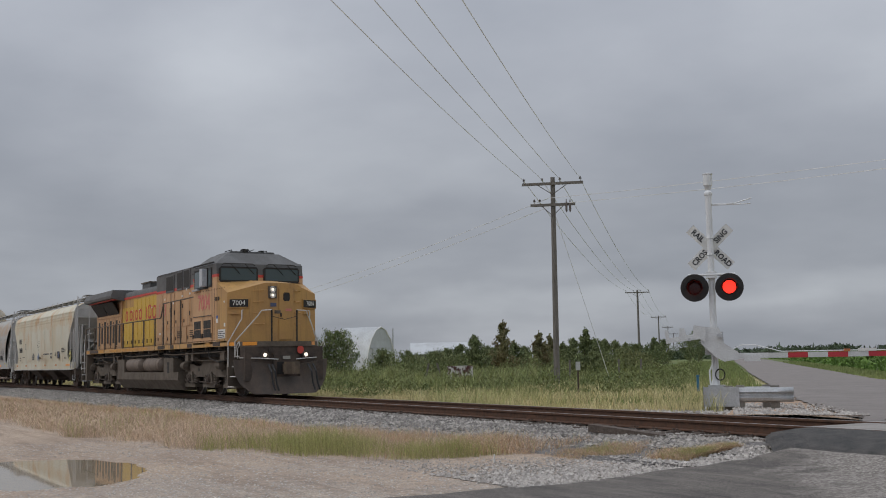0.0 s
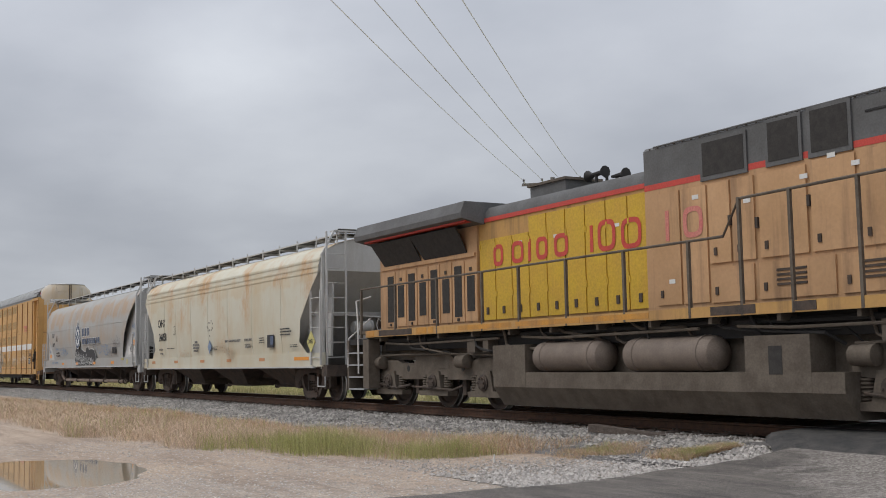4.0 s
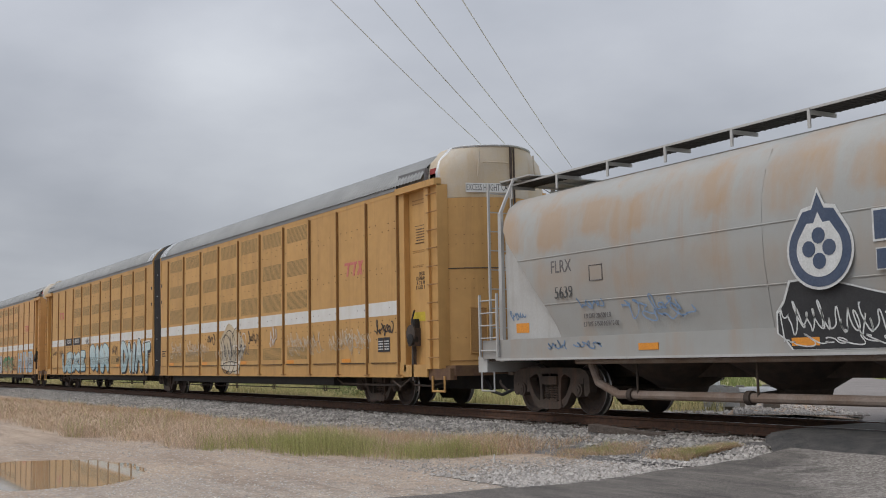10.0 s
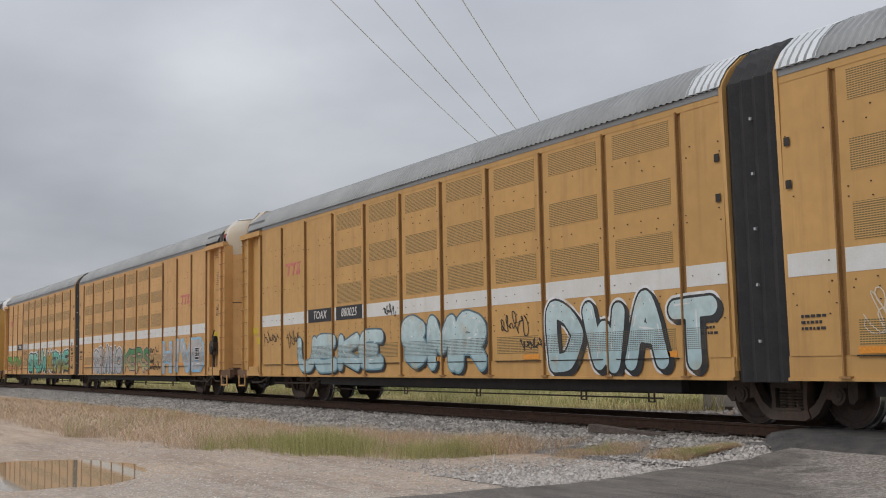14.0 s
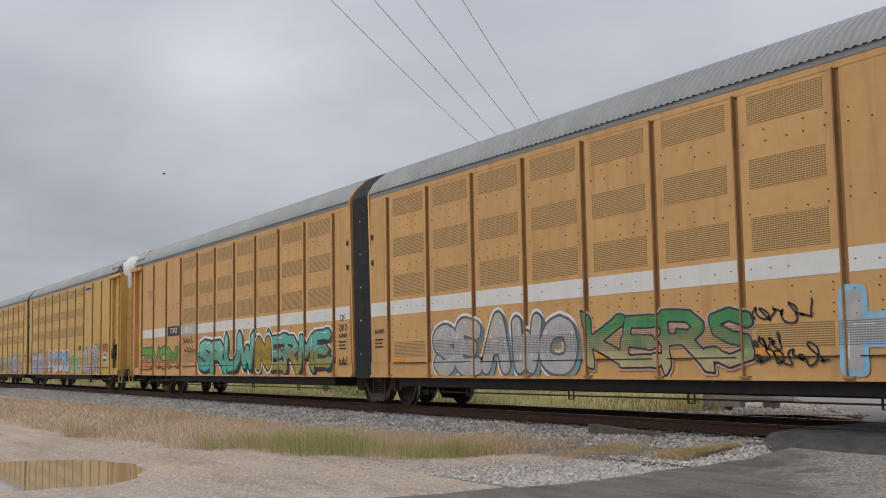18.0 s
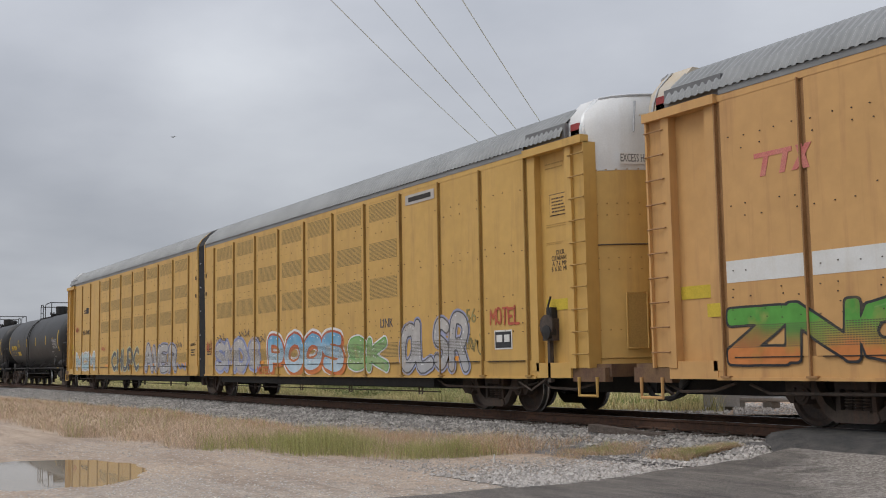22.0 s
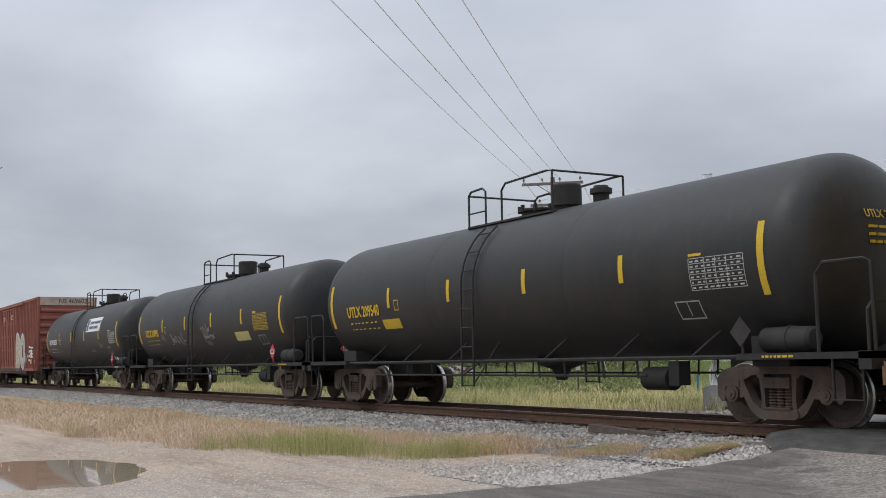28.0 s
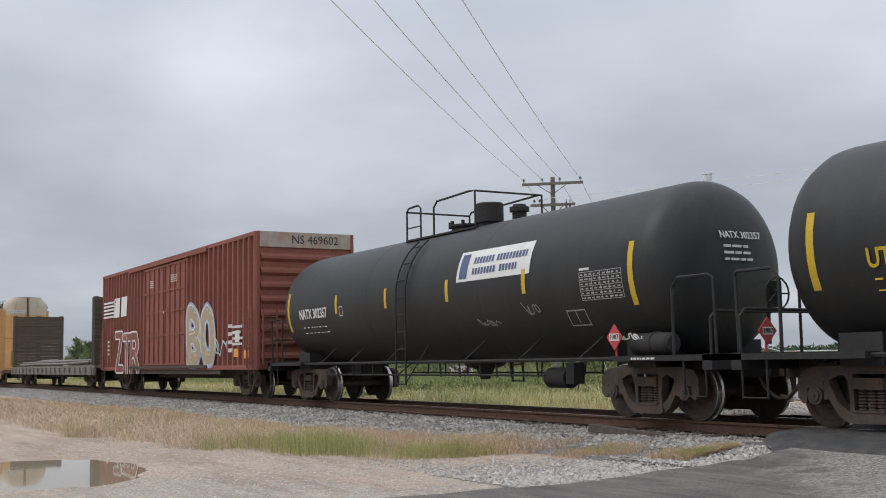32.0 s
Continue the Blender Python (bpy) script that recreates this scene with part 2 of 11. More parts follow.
def front(y, z, x):
    """The pose for letters on an end that faces +x."""
    return pose(x, y, z, 90, 0, 90)
def rust_paint(name, base, dull, rust, stain, much, level=0.53, bands=()):
    """Old car paint: stained in broad patches, rust that breaks out high on the side and runs down."""
    m = bpy.data.materials.new(name)
    m.use_nodes = True
    nt = m.node_tree
    N, Lk = nt.nodes.new, nt.links.new
    b = nt.nodes["Principled BSDF"]
    b.inputs["Roughness"].default_value = 0.6
    b.inputs["Specular IOR Level"].default_value = 0.35
    tc, sp = N("ShaderNodeTexCoord"), N("ShaderNodeSeparateXYZ")
    Lk(tc.outputs["Object"], sp.inputs[0])

    def noise_(scale, stretch, detail=6, rough=0.62):
        mp = N("ShaderNodeMapping"); mp.inputs["Scale"].default_value = stretch
        Lk(tc.outputs["Object"], mp.inputs[0])
        n = N("ShaderNodeTexNoise")
        n.inputs["Scale"].default_value, n.inputs["Detail"].default_value, n.inputs["Roughness"].default_value = scale, detail, rough
        Lk(mp.outputs[0], n.inputs["Vector"])
        return n.outputs[0]

    def rng(v, a, b_, lo=0.0, hi=1.0):
        r = N("ShaderNodeMapRange")
        for k, x in (("From Min", a), ("From Max", b_), ("To Min", lo), ("To Max", hi)):
            r.inputs[k].default_value = x
        Lk(v, r.inputs[0])
        return r.outputs[0]

    def times(a, b_):
        x = N("ShaderNodeMath"); x.operation = "MULTIPLY"
        Lk(a, x.inputs[0]); Lk(b_, x.inputs[1])
        return x.outputs[0]

    def mixc(f, a, b_):
        x = N("ShaderNodeMix"); x.data_type = "RGBA"
        Lk(f, x.inputs["Factor"])
        for k, c in (("A", a), ("B", b_)):
            if isinstance(c, tuple):
                x.inputs[k].default_value = (*c, 1)
            else:
                Lk(c, x.inputs[k])
        return x.outputs["Result"]
    col = mixc(rng(noise_(0.5, (1, 1, 1)), 0.38, 0.64), base, dull)
    col = mixc(rng(noise_(1.0, (1.6, 1.6, 0.3), 8), 0.5, 0.75, 0, 0.55), col, stain)
    high = rng(sp.outputs[2], 1.7, 3.1, 0.12, 1.0)
    # washed rust that lies in long bands along the car, cut by pale runs
    for z0, z1, soft, share in bands:
        edge_ = N("ShaderNodeMath"); edge_.operation = "ADD"
        Lk(sp.outputs[2], edge_.inputs[0]); Lk(rng(noise_(0.9, (1, 1, 1), 5), 0.3, 0.7, -0.22, 0.22), edge_.inputs[1])
        inside = times(rng(edge_.outputs[0], z0, z0 + soft), rng(edge_.outputs[0], z1, z1 - soft))
        runs_ = rng(noise_(1.15, (1.2, 1.2, 0.08), 5, 0.55), 0.38, 0.56, 0.0, share)
        col = mixc(times(inside, runs_), col, stain)
    blot = rng(noise_(0.62, (1, 1, 0.8), 7), level, level + 0.1)
    grain = rng(noise_(3.2, (1.3, 1.3, 0.5), 8, 0.7), 0.36, 0.58)
    col = mixc(times(times(blot, high), rng(grain, 0, 1, 0.15, much)), col, rust)
    runs = rng(noise_(2.2, (1.6, 1.6, 0.12), 7), 0.6, 0.78, 0, 0.5)
    col = mixc(times(runs, high), col, rust)
    Lk(col, b.inputs["Base Color"])
    bp = N("ShaderNodeBump"); bp.inputs["Strength"].default_value = 0.12; bp.inputs["Distance"].default_value = 0.02
    Lk(grain, bp.inputs["Height"]); Lk(bp.outputs[0], b.inputs["Normal"])
    return m


# ---------------------------------------------------------------- the palette
RAIL_STEEL = mat("rail_steel", (0.085, 0.05, 0.036), (0.15, 0.08, 0.05), 8, 0.8, 0.75, 0.3, 0.3, 60)
RAIL_TOP = mat("rail_head", (0.42, 0.4, 0.38), (0.25, 0.22, 0.2), 10, 0.6, 0.35, 0.9)
TIE = mat("creosoted_tie", (0.075, 0.058, 0.048), (0.15, 0.12, 0.1), 5, 0.7, 0.9, 0, 0.6, 50, squash=(6, 1, 6))
BALLAST = mat("ballast_stone", (0.35, 0.325, 0.295), (0.15, 0.14, 0.13), 2, 0.6, 0.9, 0, 0.5, 60, vary=0.2, island=0.45)
BALLAST_BED = mat("ballast_bed", (0.2, 0.19, 0.185), (0.12, 0.11, 0.1), 30, 0.9, 0.95, 0, 1.0, 45, vary=0.5)
GRIT = mat("cast_steel", (0.062, 0.05, 0.043), (0.11, 0.082, 0.064), 5, 0.8, 0.85, 0.1, 0.4, 50, streak=(0.14, 0.085, 0.055), much=0.3)
TRUCK = mat("rusty_cast_steel", (0.088, 0.066, 0.052), (0.056, 0.044, 0.037), 3, 0.8, 0.85, 0.0, 0.3, 40, streak=(0.2, 0.1, 0.06), much=0.4)
WHEEL = mat("wheel_steel", (0.07, 0.055, 0.05), (0.11, 0.075, 0.055), 5, 0.8, 0.7, 0.4, 0.2, 40)
TREAD = mat("wheel_tread", (0.5, 0.49, 0.48), (0.3, 0.28, 0.26), 6, 0.6, 0.3, 0.9)
BLACK = mat("sooty_black", (0.022, 0.021, 0.021), (0.04, 0.036, 0.033), 4, 0.7, 0.75, 0, 0.2)
YELLOW = mat("armour_yellow", (0.5, 0.29, 0.095), (0.43, 0.245, 0.095), 1.4, 0.9, 0.5, 0, 0.05, 20, streak=(0.16, 0.095, 0.055), much=0.85, vary=0.05, random_tint=0.06)
PEACH = mat("faded_armour_yellow", (0.53, 0.32, 0.17), (0.45, 0.265, 0.13), 1.1, 0.7, 0.55, 0, 0.05, 20, streak=(0.17, 0.1, 0.06), much=0.85, vary=0.05, random_tint=0.06)
DOOR_YELLOW = mat("fresh_yellow", (0.58, 0.37, 0.035), (0.53, 0.31, 0.05), 2, 0.6, 0.45, 0, 0.04, 20, streak=(0.36, 0.22, 0.06), much=0.25)
LOCO_GREY = mat("roof_grey", (0.13, 0.13, 0.13), (0.09, 0.088, 0.085), 2, 0.7, 0.65, 0, 0.1, 30)
GUN_GREY = mat("frame_grey", (0.14, 0.115, 0.09), (0.09, 0.072, 0.056), 3, 0.8, 0.8, 0, 0.2, 30, streak=(0.07, 0.05, 0.04), much=0.4)
RED = mat("signal_red", (0.55, 0.07, 0.05), (0.42, 0.07, 0.06), 5, 0.5, 0.6)
FADED_RED = mat("faded_red", (0.55, 0.16, 0.14), (0.58, 0.26, 0.2), 5, 0.6, 0.7)
WHITE = mat("white_paint", (0.7, 0.7, 0.68), (0.6, 0.58, 0.53), 2, 0.5, 0.6, 0, 0.02, 30, streak=(0.5, 0.42, 0.3), much=0.35, vary=0.03)
DARK_LETTER = mat("black_lettering", (0.03, 0.03, 0.035), (0.07, 0.07, 0.07), 12, 0.4, 0.7)
SILVER = mat("galvanised", (0.5, 0.51, 0.52), (0.38, 0.385, 0.39), 4, 0.6, 0.5, 0.5, 0.1, 30)
WORN_ORANGE = mat("worn_orange", (0.56, 0.27, 0.05), (0.36, 0.19, 0.07), 2.5, 0.8, 0.6, streak=(0.14, 0.09, 0.06), much=0.6)
ORANGE = mat("reflector_orange", (0.75, 0.3, 0.04), (0.65, 0.25, 0.05), 8, 0.4, 0.4)
CREAM = rust_paint("hopper_cream", (0.58, 0.56, 0.465), (0.53, 0.49, 0.375), (0.47, 0.24, 0.08), (0.52, 0.38, 0.21), 0.75, 0.5, ((3.0, 3.62, 0.12, 0.4), (1.3, 1.75, 0.3, 0.25)))
HOP_GREY = rust_paint("hopper_grey", (0.38, 0.385, 0.372), (0.345, 0.335, 0.315), (0.4, 0.25, 0.13), (0.4, 0.28, 0.18), 0.3, 0.52, ((2.95, 3.9, 0.2, 0.75), (1.95, 2.85, 0.5, 0.5)))
HOP_END = mat("hopper_end_grey", (0.5, 0.5, 0.485), (0.42, 0.41, 0.395), 1.2, 0.6, 0.6, 0, 0.03, 25, streak=(0.3, 0.25, 0.2), much=0.4, vary=0.04)
RACK = mat("rack_yellow", (0.57, 0.33, 0.118), (0.51, 0.295, 0.105), 0.6, 0.8, 0.55, 0, 0.03, 4, streak=(0.36, 0.2, 0.08), much=0.65, vary=0.05, random_tint=0.045)
RACK_B = mat("rack_orange_yellow", (0.60, 0.345, 0.135), (0.54, 0.31, 0.12), 0.6, 0.8, 0.55, 0, 0.03, 4, streak=(0.36, 0.18, 0.085), much=0.65, vary=0.05, random_tint=0.045)
RACK_C = mat("rack_bright_yellow", (0.585, 0.362, 0.108), (0.53, 0.325, 0.095), 0.6, 0.8, 0.5, 0, 0.03, 4, streak=(0.36, 0.21, 0.08), much=0.6, vary=0.05, random_tint=0.045)
RACK_ROOF = mat("galvanised_roof", (0.265, 0.27, 0.268), (0.21, 0.215, 0.213), 0.8, 0.7, 0.55, 0.25, 0.02, 6, vary=0.05, streak=(0.25, 0.25, 0.25), much=0.3)
RUBBER = mat("black_rubber", (0.025, 0.025, 0.027), (0.045, 0.043, 0.042), 4, 0.6, 0.75)
TANK = mat("tank_black", (0.021, 0.0215, 0.022), (0.033, 0.031, 0.029), 1.2, 0.8, 0.5, 0, 0.05, 30, streak=(0.06, 0.052, 0.046), much=0.35)
BOXRED = mat("boxcar_red", (0.25, 0.085, 0.06), (0.2, 0.07, 0.052), 1.0, 0.7, 0.7, 0, 0.08, 25, streak=(0.32, 0.17, 0.13), much=0.35)
MESH = mat("dark_screen", (0.035, 0.032, 0.03), (0.06, 0.055, 0.05), 8, 0.6, 0.85)
WOOD_POLE = mat("weathered_pole", (0.2, 0.185, 0.17), (0.13, 0.115, 0.1), 3, 0.8, 0.9, 0, 0.5, 60, squash=(8, 8, 0.5))
ROAD_GREY = mat("worn_road", (0.235, 0.21, 0.195), (0.185, 0.165, 0.155), 0.8, 0.7, 0.9, 0, 0.5, 100, vary=0.2)
GALV_ARM = mat("mast_aluminium", (0.7, 0.71, 0.71), (0.6, 0.605, 0.61), 3, 0.5, 0.5, 0.1, vary=0.04)
GRASS = mat("grass", (0.33, 0.34, 0.12), (0.48, 0.42, 0.21), 3, 0.7, 0.8, 0, 0, 20, vary=0.2, island=0.35)
STRAW = mat("dry_grass", (0.62, 0.475, 0.345), (0.5, 0.38, 0.28), 1.5, 0.8, 0.9, 0, 0, 20, vary=0.2, island=0.35)
# ---------------------------------------------------------------- ground, track and roads
GZ = -0.42          # the gravel yard beside the track
ROAD_DIR = Vector((-0.717, 0.697, 0))       # the country road, away over the track
ROAD_RIGHT = Vector((0.697, 0.717, 0))
ROAD_LEFT_EDGE = Vector((-23.75, 12.95, 0))


def ramp_rows(*rows):
    def f(v):
        if v <= rows[0][0]:
            return rows[0][1]
        for (a, va), (b, vb) in zip(rows, rows[1:]):
            if v <= b:
                return va + (vb - va) * (v - a) / (b - a)
        return rows[-1][1]
    return f


verge_far = ramp_rows((-90, -6.5), (-54, -5.0), (-40, -4.1), (-30, -3.8), (-21.5, -3.8), (-18.3, -3.5), (-15, -2.9), (-14.2, -2.1), (-12, -1.75))
verge_near = ramp_rows((-90, -11.5), (-50, -9.5), (-33, -8.4), (-24, -8.35), (-19.3, -7.6), (-17.4, -6.9), (-14.9, -6.3), (-14.2, -5.1), (-13.8, -4.2), (-12.7, -3.4), (-11.4, -2.9))


def puddle_r(x, y):
    """Below 1 inside the puddle."""
    u, v = x + 16.75, y + 10.1
    a = radians(-10)
    p, q = u * math.cos(a) + v * math.sin(a), -u * math.sin(a) + v * math.cos(a)
    return math.hypot(p / 2.45, q / 1.3) + 0.1 * noise.noise((x * 1.1, y * 1.1, 0)) + 0.05 * noise.noise((x * 3.1, y * 3.1, 4))


def ground_z(x, y):
    """Height of the bare ground."""
    d = abs(y)
    z = GZ
    if y > 0:
        z = -0.36 - 0.2 * min(1.0, max(0.0, (y - 2.2) / 5))
    if d < 2.9:
        z = min(z, -0.44)
    near = 1.0 if d > 3 else 0.0
    z += near * (0.022 * noise.noise((x * 0.35, y * 0.35, 3.0)) + 0.01 * noise.noise((x * 1.7, y * 1.7, 1.0)))
    if -22 < x < -11 and -14 < y < -7:
        r = puddle_r(x, y)
        z -= 0.075 * max(0.0, min(1.0, (1.28 - r) / 0.5))
    if y > 0.5:
        z += 0.27 * max(0.0, 1 - math.hypot((x + 16.5) / 7.5, (y - 4.0) / 4.5)) ** 0.5 if math.hypot((x + 16.5) / 7.5, (y - 4.0) / 4.5) < 1 else 0.0
    if y > 45:
        z += 0.006 * (y - 45) if y < 160 else 0.69
    return z


def ground_material():
    """Pale gravel in the yard; past the track soil under grass, then fields."""
    m = bpy.data.materials.new("ground_gravel_and_soil")
    m.use_nodes = True
    nt = m.node_tree
    N, Lk = nt.nodes.new, nt.links.new
    b = nt.nodes["Principled BSDF"]
    b.inputs["Roughness"].default_value = 0.95
    b.inputs["Specular IOR Level"].default_value = 0.2
    tc, sp = N("ShaderNodeTexCoord"), N("ShaderNodeSeparateXYZ")
    Lk(tc.outputs["Object"], sp.inputs[0])

    def noise_(scale, detail=6, rough=0.6):
        n = N("ShaderNodeTexNoise")
        n.inputs["Scale"].default_value, n.inputs["Detail"].default_value, n.inputs["Roughness"].default_value = scale, detail, rough
        Lk(tc.outputs["Object"], n.inputs["Vector"])
        return n.outputs[0]

    def rng(v, a, b_, lo=0.0, hi=1.0):
        r = N("ShaderNodeMapRange")
        for k, x in (("From Min", a), ("From Max", b_), ("To Min", lo), ("To Max", hi)):
            r.inputs[k].default_value = x
        Lk(v, r.inputs[0])
        return r.outputs[0]

    def mixc(f, a, b_):
        x = N("ShaderNodeMix"); x.data_type = "RGBA"
        Lk(f, x.inputs["Factor"])
        for k, c in (("A", a), ("B", b_)):
            if isinstance(c, tuple):
                x.inputs[k].default_value = (*c, 1)
            else:
                Lk(c, x.inputs[k])
        return x.outputs["Result"]
    gravel = mixc(rng(noise_(0.4), 0.4, 0.6), (0.57, 0.435, 0.325), (0.46, 0.35, 0.27))
    # crushed grey stone nearer the crossing
    gx_ = N("ShaderNodeMath"); gx_.operation = "ADD"
    Lk(sp.outputs[0], gx_.inputs[0]); Lk(rng(noise_(0.5, 5), 0.3, 0.7, -3.0, 3.0), gx_.inputs[1])
    gravel = mixc(rng(gx_.outputs[0], -14.5, -11.5, 0, 0.6), gravel, (0.42, 0.385, 0.35))
    gravel = mixc(rng(noise_(5.0), 0.42, 0.66, 0, 0.45), gravel, (0.3, 0.25, 0.205))
    # wheel tracks and washed bands that run across the yard
    rot = N("ShaderNodeMapping"); rot.inputs["Rotation"].default_value = (0, 0, radians(-62)); rot.inputs["Scale"].default_value = (0.35, 3.2, 1)
    Lk(tc.outputs["Object"], rot.inputs[0])
    tn = N("ShaderNodeTexNoise"); tn.inputs["Scale"].default_value = 1.0; tn.inputs["Detail"].default_value = 7; tn.inputs["Roughness"].default_value = 0.62
    Lk(rot.outputs[0], tn.inputs["Vector"])
    gravel = mixc(rng(tn.outputs[0], 0.5, 0.66, 0, 0.7), gravel, (0.26, 0.19, 0.145))
    gravel = mixc(rng(tn.outputs[0], 0.47, 0.33, 0, 0.4), gravel, (0.55, 0.46, 0.375))
    vor = N("ShaderNodeTexVoronoi"); vor.inputs["Scale"].default_value = 34
    Lk(tc.outputs["Object"], vor.inputs["Vector"])
    gravel = mixc(rng(vor.outputs["Distance"], 0.25, 0.6, 0, 0.6), gravel, (0.2, 0.165, 0.135))
    vor2 = N("ShaderNodeTexVoronoi"); vor2.inputs["Scale"].default_value = 15
    Lk(tc.outputs["Object"], vor2.inputs["Vector"])
    gravel = mixc(rng(vor2.outputs["Color"], 0.55, 0.95, 0, 0.4), gravel, (0.61, 0.49, 0.385))
    soil = mixc(rng(noise_(0.8), 0.4, 0.62), (0.32, 0.31, 0.14), (0.42, 0.36, 0.2))
    field = mixc(rng(noise_(0.05), 0.4, 0.6), (0.1, 0.15, 0.05), (0.16, 0.17, 0.07))
    far = N("ShaderNodeMath"); far.operation = "ADD"
    wob = rng(noise_(0.7, 3), 0.3, 0.7, -0.7, 0.7)
    Lk(sp.outputs[1], far.inputs[0]); Lk(wob, far.inputs[1])
    col = mixc(rng(far.outputs[0], 3.2, 3.9), gravel, soil)
    col = mixc(rng(far.outputs[0], 40, 60), col, field)
    Lk(col, b.inputs["Base Color"])
    bp = N("ShaderNodeBump"); bp.inputs["Strength"].default_value = 0.7; bp.inputs["Distance"].default_value = 0.02
    Lk(vor.outputs["Distance"], bp.inputs["Height"]); Lk(bp.outputs[0], b.inputs["Normal"])
    return m


def sheet(name, xs, ys, height, material, label, category, kind="structure"):
    verts = [(x, y, height(x, y)) for y in ys for x in xs]
    n = len(xs)
    faces = [(j * n + i, j * n + i + 1, (j + 1) * n + i + 1, (j + 1) * n + i) for j in range(len(ys) - 1) for i in range(n - 1)]
    me = bpy.data.meshes.new(name)
    me.from_pydata(verts, [], faces)
    me.materials.append(material)
    me.shade_smooth()
    return tagged(new(name, me), label, category, kind=kind)


def steps(*rows):
    out = []
    for a, b, s in rows:
        n = max(1, round((b - a) / s))
        out += [a + (b - a) * i / n for i in range(n)]
    return out + [rows[-1][1]]


xs = steps((-3000, -400, 400), (-400, -100, 30), (-100, -45, 2.5), (-45, -19, 0.5), (-19, -12.5, 0.16), (-12.5, 4, 0.5), (4, 60, 6), (60, 3000, 600))
ys = steps((-3000, -60, 600), (-60, -14, 4), (-14, -12.5, 0.4), (-12.5, -8, 0.16), (-8, 12, 0.4), (12, 60, 4), (60, 300, 20), (300, 3000, 540))
ground = sheet("ground", xs, ys, ground_z, ground_material(), "pale limestone gravel ground, grassy beyond the track", "ground")

# puddle
WATER = bpy.data.materials.new("muddy_water")
WATER.use_nodes = True
wb = WATER.node_tree.nodes["Principled BSDF"]
wb.inputs["Base Color"].default_value = (0.3, 0.24, 0.17, 1)
wb.inputs["Roughness"].default_value = 0.03
wb.inputs["IOR"].default_value = 1.33
wb.inputs["Specular IOR Level"].default_value = 0.5
bm = bmesh.new()
bm.faces.new([bm.verts.new((-17.0 + 3.2 * math.cos(a), -9.97 + 2.1 * math.sin(a), -0.462)) for a in np.linspace(0, 2 * math.pi, 40)[:-1]])
tagged(part("puddle", bm, WATER), "shallow brown rain puddle on gravel", "puddle", kind="structure")


# ---- many small pieces in one mesh
def stones(name, xyz, size, material, label, rs, parent=None, flat=0.7):
    """Angular stones, one lump each."""
    g = np.random.default_rng(rs)
    n = len(xyz)
    base = np.array([(1, 0, 0), (-1, 0, 0), (0, 1, 0), (0, -1, 0), (0, 0, 1), (0, 0, -0.8), (0.6, 0.6, 0.5), (-0.6, 0.55, 0.5)], float)[:6]
    tri = np.array([(0, 2, 4), (2, 1, 4), (1, 3, 4), (3, 0, 4), (2, 0, 5), (1, 2, 5), (3, 1, 5), (0, 3, 5)])
    v = base[None] * (1 + g.uniform(-0.35, 0.35, (n, 6, 1))) + g.uniform(-0.22, 0.22, (n, 6, 3))
    a = g.uniform(0, 2 * np.pi, n)
    c, s = np.cos(a)[:, None], np.sin(a)[:, None]
    x, y = v[..., 0] * c - v[..., 1] * s, v[..., 0] * s + v[..., 1] * c
    v = np.stack([x, y, v[..., 2] * flat], -1) * np.asarray(size).reshape(-1, 1, 1) + np.asarray(xyz)[:, None, :]
    f = (tri[None] + (np.arange(n) * 6)[:, None, None]).reshape(-1, 3)
    me = bpy.data.meshes.new(name)
    me.from_pydata(v.reshape(-1, 3).tolist(), [], f.tolist())
    me.materials.append(material)
    ob = new(name, me)
    ob.parent = parent
    return tagged(ob, label, "stones" if parent is None else "", kind="stuff")


def blades(name, xyz, height, width, material, label, rs, lean=0.35, category="grass"):
    """Grass: every blade two narrow triangles that bend over."""
    g = np.random.default_rng(rs)
    n = len(xyz)
    xyz = np.asarray(xyz, float)
    h = np.asarray(height) * g.uniform(0.6, 1.25, n)
    a = g.uniform(0, 2 * np.pi, n)
    w = np.asarray(width) * g.uniform(0.7, 1.3, n)
    b = g.uniform(0, 2 * np.pi, n)
    ln = lean * h * g.uniform(0.1, 1.0, n)
    z0 = np.zeros(n)
    d = np.stack([np.cos(a) * w, np.sin(a) * w, z0], -1)
    m1 = np.stack([np.cos(b) * ln * 0.35, np.sin(b) * ln * 0.35, h * 0.6], -1)
    tip = np.stack([np.cos(b) * ln, np.sin(b) * ln, h], -1)
    v = np.stack([xyz - d, xyz + d, xyz + m1 + d * 0.7, xyz + m1 - d * 0.7, xyz + tip], 1)
    k = np.arange(n) * 5
    f = [(i, i + 1, i + 2, i + 3) for i in k.tolist()] + [(i + 3, i + 2, i + 4) for i in k.tolist()]
    me = bpy.data.meshes.new(name)
    me.from_pydata(v.reshape(-1, 3).tolist(), [], f)
    me.materials.append(material)
    return tagged(new(name, me), label, category, kind="stuff")


# ---- track
track = thing("track", "rusty railway track on wooden ties and ballast", "railway track", kind="structure")


